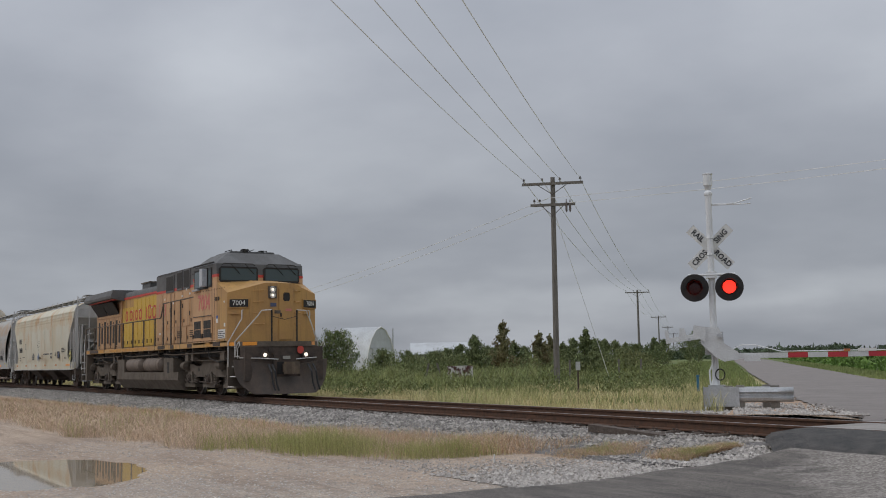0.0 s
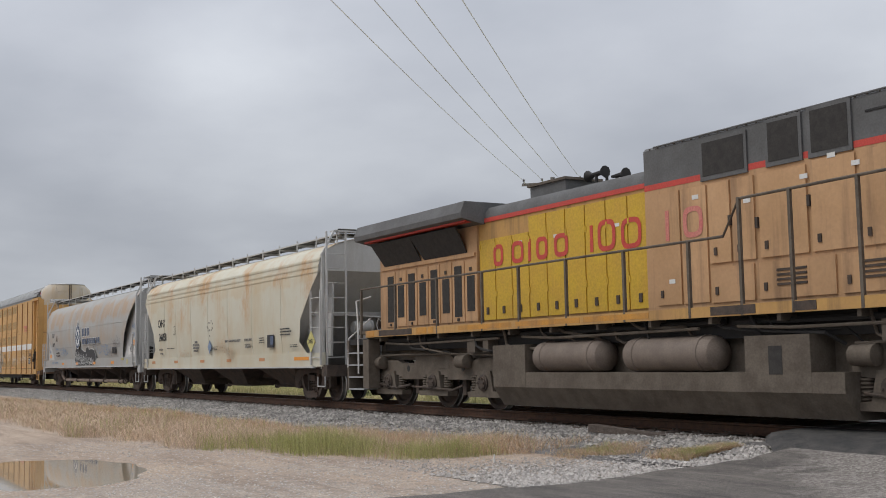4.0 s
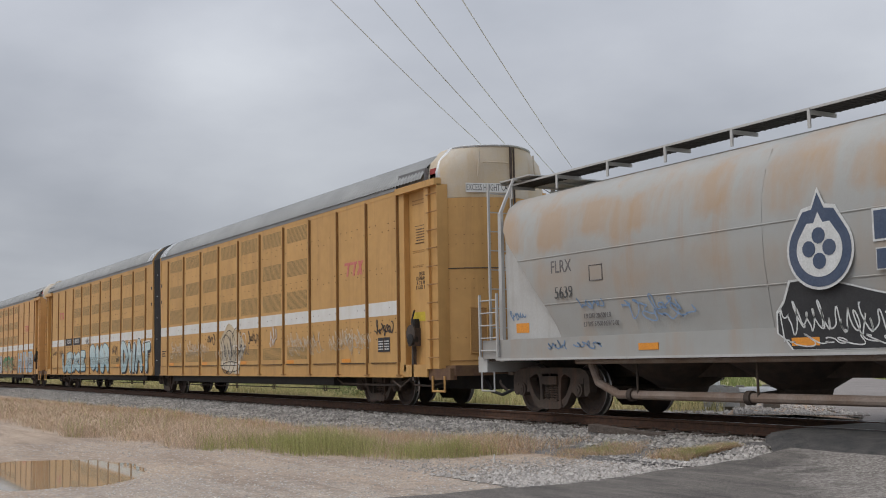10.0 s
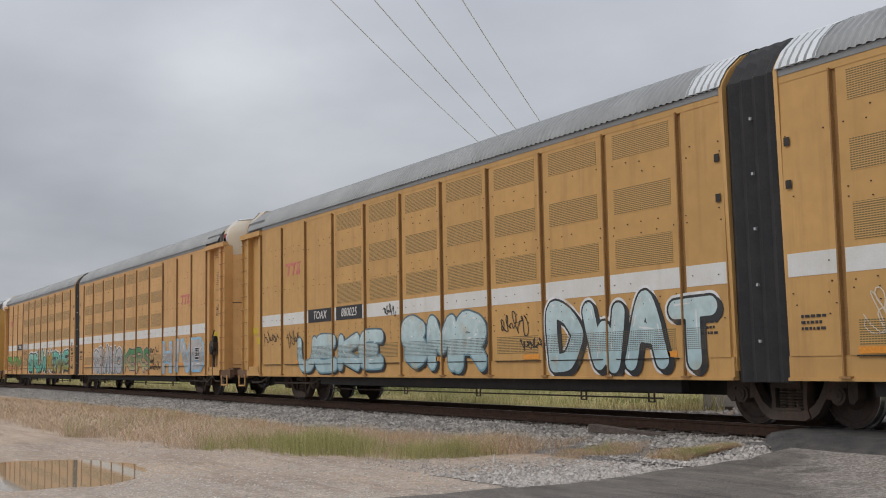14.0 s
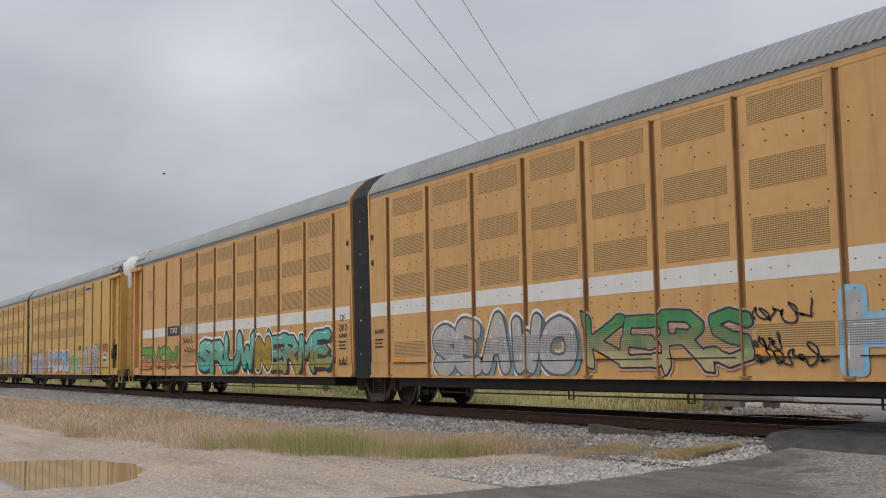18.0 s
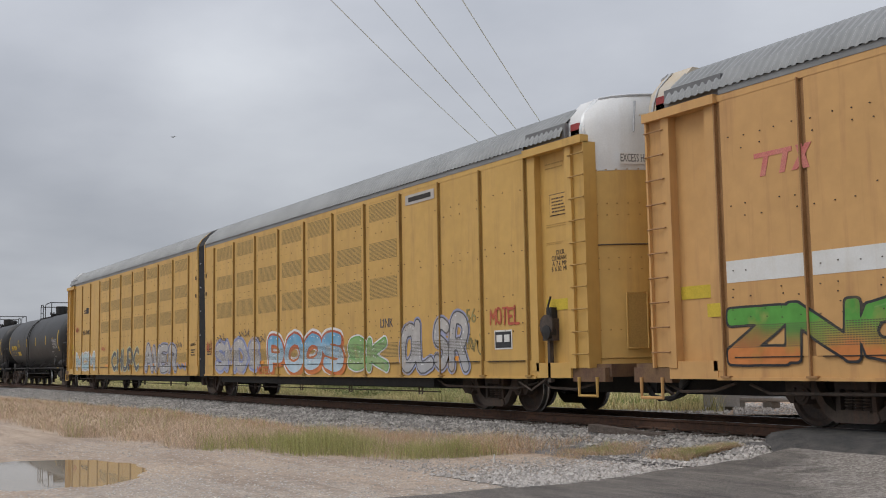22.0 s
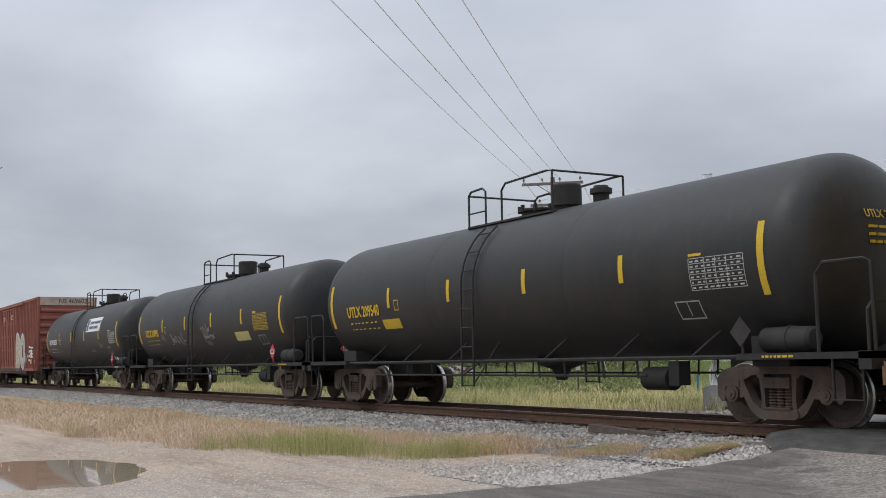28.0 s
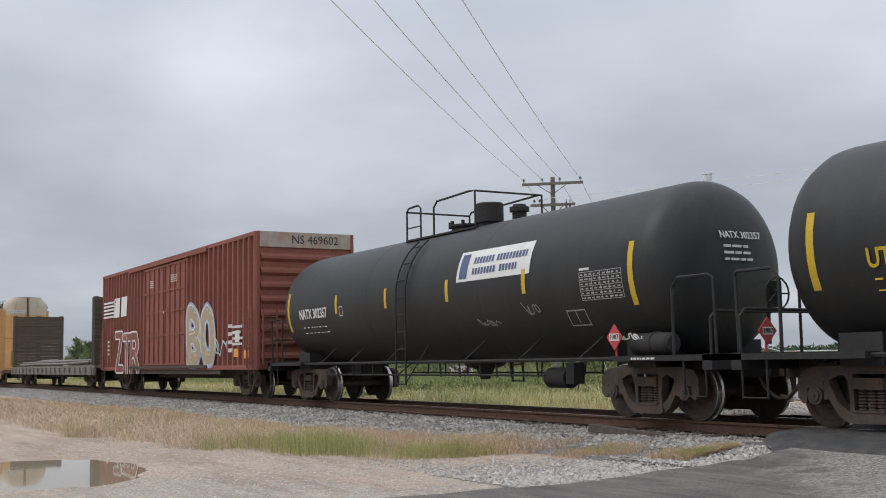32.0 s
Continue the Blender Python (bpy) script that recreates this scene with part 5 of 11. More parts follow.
        e_ = H - 0.4 if round_bays else H + 0.06
        tube(bm, [(s * e_, -1.46, 3.84), (s * e_, -1.12, roof_z + 0.18), (s * e_, 1.12, roof_z + 0.18), (s * e_, 1.46, 3.84)], 0.04, 4)
        tube(bm, [(s * (H + 0.22), -0.85, 2.25), (s * (H + 0.22), 1.4, 2.15)], 0.016, 5)
        tube(bm, [(s * e_, 1.5, 3.84), (s * (e_ + 0.1), 1.56, 3.0), (s * (e_ + 0.1), 1.56, 1.2)], 0.022, 5)
        part("end_frame", bm, walk_mat, parent)
        bm = bmesh.new()
        box(bm, *sorted((s * (H - 0.35 - (0.5 if round_bays else 0)), s * (H + 0.2))), -1.05, 1.05, roof_z + 0.2, roof_z + 0.225)
        box(bm, *sorted((s * (H + 0.17), s * (H + 0.2))), -1.05, 1.05, roof_z + 0.15, roof_z + 0.24)
        part("roof_platform", bm, walk_mat, parent)
        tubes("step", [[(s * (H + 0.3), -1.5, sill_z - 0.3), (s * (H + 0.3), -1.5, 0.42), (s * (H - 0.15), -1.5, 0.42), (s * (H - 0.15), -1.5, sill_z - 0.3)]], 0.018, walk_mat, parent)
        brake_gear(parent, s * (H + 0.15), 0.35, s, end_skin)
    # side sills
    for s in (-1, 1):
        boxes("side_sill", [(-H - 0.2, H + 0.2, *sorted((s * 1.44, s * 1.535)), sill_z - 0.04, sill_z + 0.32)], skin, parent, bevel=0.012)
        boxes("sill_flange", [(-H + 0.3, H - 0.3, *sorted((s * 1.42, s * 1.56)), sill_z - 0.075, sill_z - 0.035)], walk_mat, parent)
    boxes("centre_sill", [(-H - 0.3, H + 0.3, -0.3, 0.3, sill_z - 0.4, sill_z - 0.02)], GRIT, parent)
    # running boards on the roof
    for s in (-1, 1):
        y0, y1 = sorted((s * 0.42, s * 0.95))
        bm = bmesh.new()
        for k in range(14):
            yb = y0 + (y1 - y0) * (k + 0.5) / 14
            box(bm, -H - 0.1, H + 0.1, yb - 0.011, yb + 0.011, roof_z + 0.105, roof_z + 0.128)
        nb = int(2 * H / 0.12)
        for k in range(nb):
            xb = -H + 0.12 * k
            box(bm, xb - 0.012, xb + 0.012, y0, y1, roof_z + 0.1, roof_z + 0.118)
        tagged(part("running_board", bm, MESH if round_bays else GALV_DARK, parent), "open steel grating walkway", kind="stuff")
        boxes("board_rail", [(-H - 0.1, H + 0.1, s * 0.95 - 0.01, s * 0.95 + 0.01, roof_z + 0.1, roof_z + 0.135)], walk_mat, parent)
        n = 12
        for i in range(n + 1):
            x = -H + 0.1 + (2 * H - 0.2) * i / n
            w = 0.95
            zz = roof_z - 0.26
            boxes("board_bracket", [(x - 0.025, x + 0.025, *sorted((s * 0.94, s * 0.965)), zz + 0.1, roof_z + (0.12 if round_bays else 0.2))], walk_mat, parent)
            boxes("board_bearer", [(x - 0.02, x + 0.02, *sorted((s * 0.4, s * 0.95)), roof_z + 0.04, roof_z + 0.1)], walk_mat, parent)
    bm = bmesh.new()
    box(bm, -H + 0.5, H - 0.5, -0.3, 0.3, 4.2, 4.34)
    part("hatch", bm, skin, parent)
    return wat


GALV_DARK = mat("grating", (0.2, 0.2, 0.19), (0.12, 0.12, 0.115), 40, 0.9, 0.8, 0.3)


def cream_hopper():
    h = vehicle("covered_hopper_car", 55.0, "cream covered hopper car with rust stains, rolling on the track", "hopper car", "hopper cars")
    prof = [(1.26, 1.5), (1.6, 1.535), (2.2, 1.565), (3.0, 1.57), (3.3, 1.565), (3.75, 1.5), (3.95, 1.36), (4.13, 1.05), (4.26, 0.6), (4.3, 0.0)]
    edge = [(1.26, 7.35), (1.34, 7.0), (1.5, 6.86), (1.9, 6.86), (2.3, 7.05), (2.7, 7.4), (3.35, 8.18)]
    w = hopper(h, 8.15, prof, edge, CREAM, HOP_END, False, 0.97, 4.28, [-5.6, -4.2, -2.5, -0.7, 1.2, 3.3, 5.6], HOP_END, GRIT)
    BAY_TOP = 1.52
    for x in (-4.2, 0.0, 4.2):
        bm = bmesh.new()
        loft(bm, [[(x - BAY_TOP, -1.25, 0.97), (x + BAY_TOP, -1.25, 0.97), (x + BAY_TOP, 1.25, 0.97), (x - BAY_TOP, 1.25, 0.97)],
                  [(x - 0.75, -0.75, 0.5), (x + 0.75, -0.75, 0.5), (x + 0.75, 0.75, 0.5), (x - 0.75, 0.75, 0.5)],
                  [(x - 0.72, -0.7, 0.38), (x + 0.72, -0.7, 0.38), (x + 0.72, 0.7, 0.38), (x - 0.72, 0.7, 0.38)]])
        b = part("hopper_bay", bm, GRIT, h)
        bm = bmesh.new()
        box(bm, x - 0.68, x + 0.68, -0.5, 0.5, 0.33, 0.4)
        for s in (-1, 1):
            cyl(bm, (x - 1.0, s * 0.7, 0.36), (x + 1.0, s * 0.7, 0.36), 0.025)
            cyl(bm, (x - 1.06, s * 0.7, 0.36), (x - 0.92, s * 0.7, 0.36), 0.06)
        part("outlet_gate", bm, GRIT, b)
    for x in (-6.8, 6.7):
        bogie(h, x)
    y = -1.57
    lettering("reporting_mark", "CMHX", 0.4, DARK_LETTER, h, side(-5.95, 2.54, y), squeeze=0.76, bold=0.004)
    lettering("car_number", "246050", 0.4, DARK_LETTER, h, side(-5.8, 2.04, y), squeeze=0.78, bold=0.004)
    lettering("reporting_mark", "CMHX", 0.2, DARK_LETTER, h, front(0.75, 3.72, 8.19), label="small black letters")
    lettering("car_number", "246050", 0.2, DARK_LETTER, h, front(0.75, 3.46, 8.19))
    for x0, x1, z0, z1, n, sd in ((-0.2, 0.35, 1.5, 1.62, 3, 6), (2.8, 3.3, 1.6, 1.66, 1, 8), (4.0, 4.4, 1.62, 1.82, 3, 9),
                                  (5.6, 6.4, 1.8, 2.04, 3, 10), (6.3, 6.9, 1.46, 1.56, 2, 11), (-5.2, -4.2, 1.62, 1.67, 1, 12)):
        bars("small_writing", x0, x1, z0, z1, n, -1.575, DARK_LETTER, h, sd)
    FADED = mat("faded_letter", (0.17, 0.17, 0.17), (0.24, 0.23, 0.21), 5, 0.6)
    for k, text in enumerate(("CAUTION", "OPEN HATCH COVERS", "BEFORE UNLOADING", "COMPARTMENTS")):
        lettering("small_writing", text, 0.105, FADED, h, side(-1.9, 1.78 - 0.095 * k, -1.57), squeeze=0.62)
    lettering("small_writing", "LINED CAR - DO NOT HAMMER ON CAR BODY", 0.105, FADED, h, side(1.7, 1.74, -1.57), squeeze=0.62)
    lettering("small_writing", "INTERIOR LINING", 0.12, FADED, h, side(3.05, 1.74, -1.57), squeeze=0.65)
    lettering("small_writing", "APPLIED 12-07", 0.12, FADED, h, side(3.05, 1.54, -1.57), squeeze=0.65)
    lettering("small_writing", "LD LMT 205600", 0.1, FADED, h, side(-6.0, 1.6, -1.57), squeeze=0.6)
    lettering("small_writing", "LT WT 62500", 0.1, FADED, h, side(-5.9, 1.45, -1.57), squeeze=0.6)
    SCRATCH = mat("rust_scratch", (0.56, 0.43, 0.3), (0.5, 0.35, 0.22), 4, 0.6)
    for x, z, w, hh, sd in ((0.65, 1.6, 0.8, 0.5, 2), (1.35, 1.45, 0.9, 0.3, 3), (-3.2, 1.4, 1.1, 0.3, 5), (1.5, 1.25, 0.7, 0.3, 6)):
        scrawl("scratched_scribble", x, z, w, hh, -1.566, SCRATCH, h, sd, 12, 0.006)
    patch("notice_plate", 4.62, 5.12, 1.48, 1.84, -1.572, DARK_LETTER, h, "dark blue plate with white rules")
    patch("plate_window", 4.88, 5.09, 1.56, 1.8, -1.579, mat("plate_blue", (0.1, 0.13, 0.2)), h)
    bm = bmesh.new()
    prism(bm, [(-0.66, 1.6), (-0.46, 1.38), (-0.26, 1.6), (-0.46, 1.82)], "y", -1.58, -1.57)
    part("emblem_diamond", bm, mat("emblem_blue", (0.2, 0.26, 0.36)), h)
    rnd = random.Random(5)
    for k in range(12):
        a = 2 * math.pi * k / 12
        xx, zz = -0.46 + 0.34 * math.cos(a) * rnd.uniform(0.15, 1), 2.22 + 0.28 * math.sin(a) * rnd.uniform(0.15, 1)
        bm = bmesh.new()
        prism(bm, [(xx - 0.026, zz), (xx, zz - 0.03), (xx + 0.026, zz), (xx, zz + 0.03)], "y", -1.576, -1.57)
        part("emblem_fleck", bm, DARK_LETTER, h)
    for x, c in ((-7.05, 0), (-4.24, 0), (-1.32, 0), (1.28, 0), (4.1, 0), (7.0, 1)):
        patch("reflector", x - (0.2 if not c else 0.5), x + (0.22 if not c else 0.5), 1.1, 1.19, -1.537, ORANGE if c else mat("reflector_faded", (0.55, 0.27, 0.13)), h)
    patch("lining_box", -4.46, -4.26, 2.1, 2.4, -1.567, DARK_LETTER, h); patch("lining_box", -4.44, -4.28, 2.12, 2.38, -1.572, CREAM, h)
    bm = bmesh.new()
    prism(bm, [(7.55, 1.58), (7.82, 1.3), (8.09, 1.58), (7.82, 1.86)], "y", -1.62, -1.605)
    pl = part("hazard_placard", bm, mat("placard_yellow", (0.55, 0.5, 0.2)), h, "yellow diamond hazard placard")
    lettering("placard_number", "2067", 0.17, DARK_LETTER, pl, side(7.82, 1.58, -1.622))
    bm = bmesh.new()
    prism(bm, [(0.75, 1.5), (1.0, 1.25), (1.25, 1.5), (1.0, 1.75)], "x", 8.55, 8.565)
    part("hazard_placard", bm, mat("placard_yellow_back", (0.5, 0.44, 0.16)), h)


def grey_hopper():
    h = vehicle("covered_hopper_car", 36.25, "grey covered hopper car, rust washed and sprayed with graffiti", "hopper car", "hopper cars")
    prof = [(1.3, 1.43), (1.6, 1.485), (1.9, 1.53), (2.3, 1.59), (2.6, 1.597), (2.85, 1.6), (3.25, 1.57), (3.5, 1.5), (3.7, 1.43), (3.96, 1.28), (4.13, 1.05), (4.24, 0.6), (4.26, 0.0)]
    edge = [(1.3, 6.85), (1.45, 6.9), (1.75, 7.05), (2.02, 7.28), (2.84, 8.0), (3.45, 8.62), (3.9, 8.74), (4.26, 8.76)]
    hopper(h, 9.2, prof, edge, HOP_GREY, HOP_END, True, 1.08, 4.38, [-1.9], HOP_END, GRIT)
    for s in (-1, 1):
        tubes("weld_seam", [[(x, s * 1.6, 2.85) for x in np.linspace(-8.0, 8.0, 8)]], 0.012, HOP_GREY, h)
        tubes("weld_seam", [[(x, s * 1.545, 2.0) for x in np.linspace(-7.25, 7.25, 8)]], 0.012, HOP_GREY, h)
    for k, x in enumerate((-5.35, -2.68, 0.0, 2.68, 5.35)):
        bm = bmesh.new()
        lathe(bm, (x, 0, 0), (0, 0, 1), [(1.06, 1.3), (1.02, 1.3), (0.62, 0.62), (0.5, 0.42), (0.38, 0.38)], 20)
        b = part("hopper_bay", bm, GRIT, h)
        boxes("outlet_flange", [(x - 0.42, x + 0.42, -0.42, 0.42, 0.32, 0.38)], GRIT, b)
    PIPE = mat("pipe_grey_brown", (0.3, 0.24, 0.2), (0.22, 0.15, 0.11), 3, 0.8, 0.7)
    tubes("unloading_pipe", [[(-6.5, -1.1, 0.95), (-6.25, -1.15, 0.6), (-5.7, -1.15, 0.4), (6.2, -1.15, 0.4)]], 0.075, PIPE, h, n=10)
    tubes("unloading_pipe", [[(-6.6, -1.34, 0.97), (4.6, -1.34, 0.97)]], 0.05, PIPE, h, n=10)
    for x in (-5.35, -2.68, 0.0, 2.68, 5.35, 6.1):
        bm = bmesh.new()
        cyl(bm, (x - 0.05, -1.15, 0.4), (x + 0.05, -1.15, 0.4), 0.11)
        cyl(bm, (x, -1.15, 0.4), (x, -0.5, 0.45), 0.06)
        cyl(bm, (x + 0.2, -1.2, 0.4), (x + 0.2, -1.2, 0.95), 0.02)
        part("pipe_collar", bm, GRIT, h)
    for x in (-7.8, 7.7):
        bogie(h, x)
    y = -1.6
    lettering("reporting_mark", "FLRX", 0.32, mat("faint_letter", (0.16, 0.15, 0.15)), h, side(-6.66, 2.64, -1.6), squeeze=0.85)
    lettering("car_number", "5639", 0.32, mat("faint_letter_dark", (0.1, 0.1, 0.1)), h, side(-6.62, 2.18, -1.585), squeeze=0.85)
    lettering("reporting_mark", "FLRX 5639", 0.2, mat("faint_letter_end", (0.14, 0.14, 0.14)), h, front(-0.1, 2.65, 8.74))
    for k, text in enumerate(("LD LMT 205500 LB", "LT WT 57500 NEW 2-08")):
        lettering("small_writing", text, 0.12, bpy.data.materials["faint_letter"], h, side(-5.75 + 0.1 * k, 1.74 - 0.14 * k, -1.53), squeeze=0.75)
    tubes("stencil_box", [[(-5.85, -1.6, 2.34), (-5.5, -1.6, 2.34), (-5.5, -1.6, 2.6), (-5.85, -1.6, 2.6), (-5.85, -1.6, 2.34)]], 0.008, bpy.data.materials["faint_letter"], h)
    # the maker's sign, as plain shapes in its colours
    NAVY = mat("navy_paint", (0.06, 0.085, 0.14), (0.1, 0.12, 0.17), 4, 0.5, 0.6)
    CHALK = mat("sign_white", (0.66, 0.67, 0.66), (0.55, 0.55, 0.53), 5, 0.6, 0.6)
    COAT_BLACK = mat("spray_coat_black", (0.028, 0.028, 0.03), (0.05, 0.05, 0.052), 4, 0.5, 0.6)
    def drop(cx, cz, rx_, up, yy, m, nm):
        """A drop: round below, drawn to a point above."""
        pts = [(cx + rx_ * math.cos(a), cz + rx_ * 0.95 * math.sin(a)) for a in np.linspace(math.radians(152), math.radians(388), 22)]
        pts += [(cx + rx_ * 0.5, cz + rx_ * 0.5 + up * 0.35), (cx + rx_ * 0.2, cz + up * 0.72), (cx, cz + up), (cx - rx_ * 0.2, cz + up * 0.72), (cx - rx_ * 0.5, cz + rx_ * 0.5 + up * 0.35)]
        bm = bmesh.new()
        prism(bm, pts, "y", yy - 0.004, yy)
        return part(nm, bm, m, h)
    SX, SZ = -0.88, 2.4
    drop(SX, SZ, 0.56, 0.84, -1.607, CHALK, "sign_border")
    drop(SX, SZ, 0.52, 0.76, -1.612, NAVY, "sign_field")
    drop(SX, SZ, 0.38, 0.5, -1.617, CHALK, "sign_field")
    for k in range(4):
        a = math.pi / 2 * k
        bm = bmesh.new()
        prism(bm, [(SX + 0.17 * math.cos(a) + 0.11 * math.cos(b), SZ + 0.02 + 0.17 * math.sin(a) + 0.11 * math.sin(b)) for b in np.linspace(0, 2 * math.pi, 12)[:-1]], "y", -1.628, -1.62)
        part("sign_petal", bm, NAVY, h)
    for i, x in enumerate((0.17, 0.7, 1.22)):
        patch("sign_bar", x - 0.2, x + 0.2, 2.42, 2.84, -1.603, CHALK, h); patch("sign_bar", x - 0.17, x + 0.17, 2.45, 2.81, -1.608, NAVY, h)
    rnd = random.Random(2)
    x = 0.0
    for i in range(13):
        w_ = (0.22, 0.22, 0.26, 0.27, 0.09, 0.18, 0.18, 0.09, 0.24, 0.24, 0.24, 0.24, 0.08)[i]
        if i in (3, 10):
            x += 0.13
        patch("sign_bar", x, x + w_, 2.06, 2.34 if i < 12 else 2.12, -1.599, CHALK, h); patch("sign_bar", x + 0.015, x + w_ - 0.015, 2.075, 2.325 if i < 12 else 2.11, -1.604, NAVY, h)
        x += w_ + 0.055
    # black spray piece with white outlines, and thin tags
    def skin_y(z):
        return np.interp(z, [1.06, 1.44, 1.7, 1.9, 2.3, 2.85], [-1.54, -1.54, -1.54, -1.545, -1.598, -1.605])
    def wrap(ob):
        """Lay flat paint on the curved side."""
        for v in ob.data.vertices:
            v.co.y = skin_y(v.co.z) + (v.co.y + 1.6)
        return ob
    def soft_shape(nm, base, grow, yy, m, lab=""):
        bm = bmesh.new()
        zs_ = np.linspace(0, 1, 9)
        cols = []
        for i in range(33):
            u = i / 32
            x_ = -1.72 + 4.2 * u
            top = 1.98 + 0.1 * math.sin(9 * u) - 0.16 * math.sin(3.0 * u) + (0.16 if 0.56 < u < 0.66 else 0) - max(0, u - 0.66) * 0.9
            lo = 1.09
            ends = min(1.0, u / 0.06, (1 - u) / 0.06)
            top, lo = 1.45 + (top - 1.45) * max(ends, 0.25) + grow, 1.4 + (lo - 1.4) * max(ends, 0.25) - grow * 0.3
            cols.append([bm.verts.new((x_ + (grow if u > 0.5 else -grow), yy, lo + (top - lo) * q)) for q in zs_])
        for a_, b_ in zip(cols, cols[1:]):
            for j in range(len(zs_) - 1):
                bm.faces.new((a_[j], b_[j], b_[j + 1], a_[j + 1]))
        return wrap(part(nm, bm, m, h, lab))
    soft_shape("paint_halo", 0, 0.03, -1.6005, CHALK)
    soft_shape("spray_piece", 0, 0.0, -1.604, COAT_BLACK, "black sprayed piece with white outlines")
    for k in range(11):
        wrap(scrawl("paint_line", -1.5 + k * 0.35, 1.5 - 0.02 * k, 0.42, 0.66 - 0.02 * k, -1.602, CHALK, h, k, 3, 0.011))
    for k in range(5):
        wrap(scrawl("paint_line", -1.2 + k * 0.7, 1.2, 0.9, 0.2, -1.602, CHALK, h, 30 + k, 3, 0.009))
    BLUELINE = mat("spray_blue_line", (0.16, 0.26, 0.42), (0.24, 0.33, 0.46), 3, 0.5)
    DUSK = mat("spray_faint", (0.2, 0.18, 0.18), (0.26, 0.24, 0.23), 3, 0.5)
    for x_, z_, w_, h_, m, sd, lp in ((3.9, 1.75, 2.6, 0.75, BLUELINE, 4, 5), (4.6, 1.7, 1.2, 0.6, BLUELINE, 14, 3), (6.2, 2.0, 1.3, 0.6, DUSK, 7, 8), (5.0, 1.62, 0.8, 0.3, DUSK, 17, 6), (-4.4, 1.85, 1.5, 0.4, BLUELINE, 8, 7), (-3.9, 1.7, 1.2, 0.3, BLUELINE, 18, 5),
                                    (-5.9, 1.95, 0.7, 0.22, BLUELINE, 28, 6), (-6.9, 1.26, 0.6, 0.2, BLUELINE, 38, 6), (-6.0, 1.26, 0.8, 0.2, BLUELINE, 48, 5), (2.4, 1.95, 0.9, 0.5, DUSK, 58, 4)):
        wrap(scrawl("spray_tag", x_, z_, w_, h_, -1.6, m, h, sd, lp, 0.011))
    wrap(patch("notice_plate", 5.4, 6.05, 1.58, 1.84, -1.596, DARK_LETTER, h))
    wrap(patch("plate_window", 5.46, 5.7, 1.62, 1.8, -1.603, MESH, h)); wrap(patch("plate_window", 5.76, 5.99, 1.62, 1.8, -1.603, MESH, h))
    for x in (-4.45, -1.25, 2.2, 5.5):
        patch("reflector", x - 0.24, x + 0.24, 1.14, 1.25, -1.54, ORANGE, h)
    patch("notice_plate", 6.95, 7.3, 1.28, 1.36, -1.54, mat("notice_yellow", (0.5, 0.42, 0.12)), h); patch("notice_plate", 7.75, 8.0, 1.12, 1.32, -1.54, mat("notice_cream", (0.5, 0.46, 0.25)), h)
    for k, (x, z, w_, h_) in enumerate(((8.35, 2.65, 0.6, 0.3), (8.35, 2.3, 0.65, 0.4), (-8.35, 1.85, 0.5, 0.22))):
        scrawl("spray_tag", x, z, w_, h_, -1.392, BLUELINE, h, 20 + k, 6, 0.011)
    patch("notice_plate", 7.5, 7.85, 1.5, 1.85, -1.39, WHITE, h); patch("notice_plate", 8.3, 8.6, 1.5, 1.82, -1.39, WHITE, h)
    patch("reflector", 8.25, 8.65, 1.88, 2.08, -1.39, ORANGE, h); patch("reflector", -8.4, -7.98, 1.52, 1.7, -1.39, ORANGE, h)
    scrawl("spray_tag", 8.0, 1.75, 0.6, 0.5, -1.392, COAT_BLACK, h, 9, 4, 0.014)


cream_hopper()
grey_hopper()
# ---- articulated auto racks
def perforated(name, base):
    """Sheet metal with a grid of small punched holes."""
    m = bpy.data.materials.new(name)
    m.use_nodes = True
    nt = m.node_tree
    N, Lk = nt.nodes.new, nt.links.new
    b = nt.nodes["Principled BSDF"]
    tc, sp = N("ShaderNodeTexCoord"), N("ShaderNodeSeparateXYZ")
    Lk(tc.outputs["Object"], sp.inputs[0])
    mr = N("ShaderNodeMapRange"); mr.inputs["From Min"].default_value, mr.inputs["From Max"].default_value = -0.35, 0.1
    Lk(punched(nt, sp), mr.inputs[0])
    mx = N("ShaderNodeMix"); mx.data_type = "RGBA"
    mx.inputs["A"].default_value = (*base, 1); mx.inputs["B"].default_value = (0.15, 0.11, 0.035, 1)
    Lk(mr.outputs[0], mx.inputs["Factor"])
    Lk(mx.outputs["Result"], b.inputs["Base Color"])
    b.inputs["Roughness"].default_value = 0.6
    return m


RACK_KINDS = {"A": (RACK, perforated("punched_sheet", (0.55, 0.32, 0.115))), "B": (RACK_B, perforated("punched_sheet_orange", (0.58, 0.335, 0.13))),
              "C": (RACK_C, perforated("punched_sheet_bright", (0.57, 0.355, 0.105)))}
GALV_DULL = mat("dull_galvanised", (0.2, 0.205, 0.21), (0.15, 0.15, 0.155), 1.5, 0.7, 0.6, 0.2, vary=0.05)
POST_X = [1.5, 3.35, 5.2, 7.03, 8.87, 10.7, 12.53, 14.36, 16.1, 17.75, 19.35]
BRIGHT_ZINC = mat("bright_zinc", (0.6, 0.62, 0.63), (0.45, 0.47, 0.48), 3, 0.6, 0.35, 0.4, vary=0.05)
RUSTY_BEAM = mat("rusty_beam", (0.13, 0.075, 0.05), (0.2, 0.12, 0.06), 3, 0.8, 0.8, 0, 0.2, 30, streak=(0.3, 0.19, 0.08), much=0.5)
EAVE, ROOF = 4.9, 5.74
SIDE_Y = -1.5


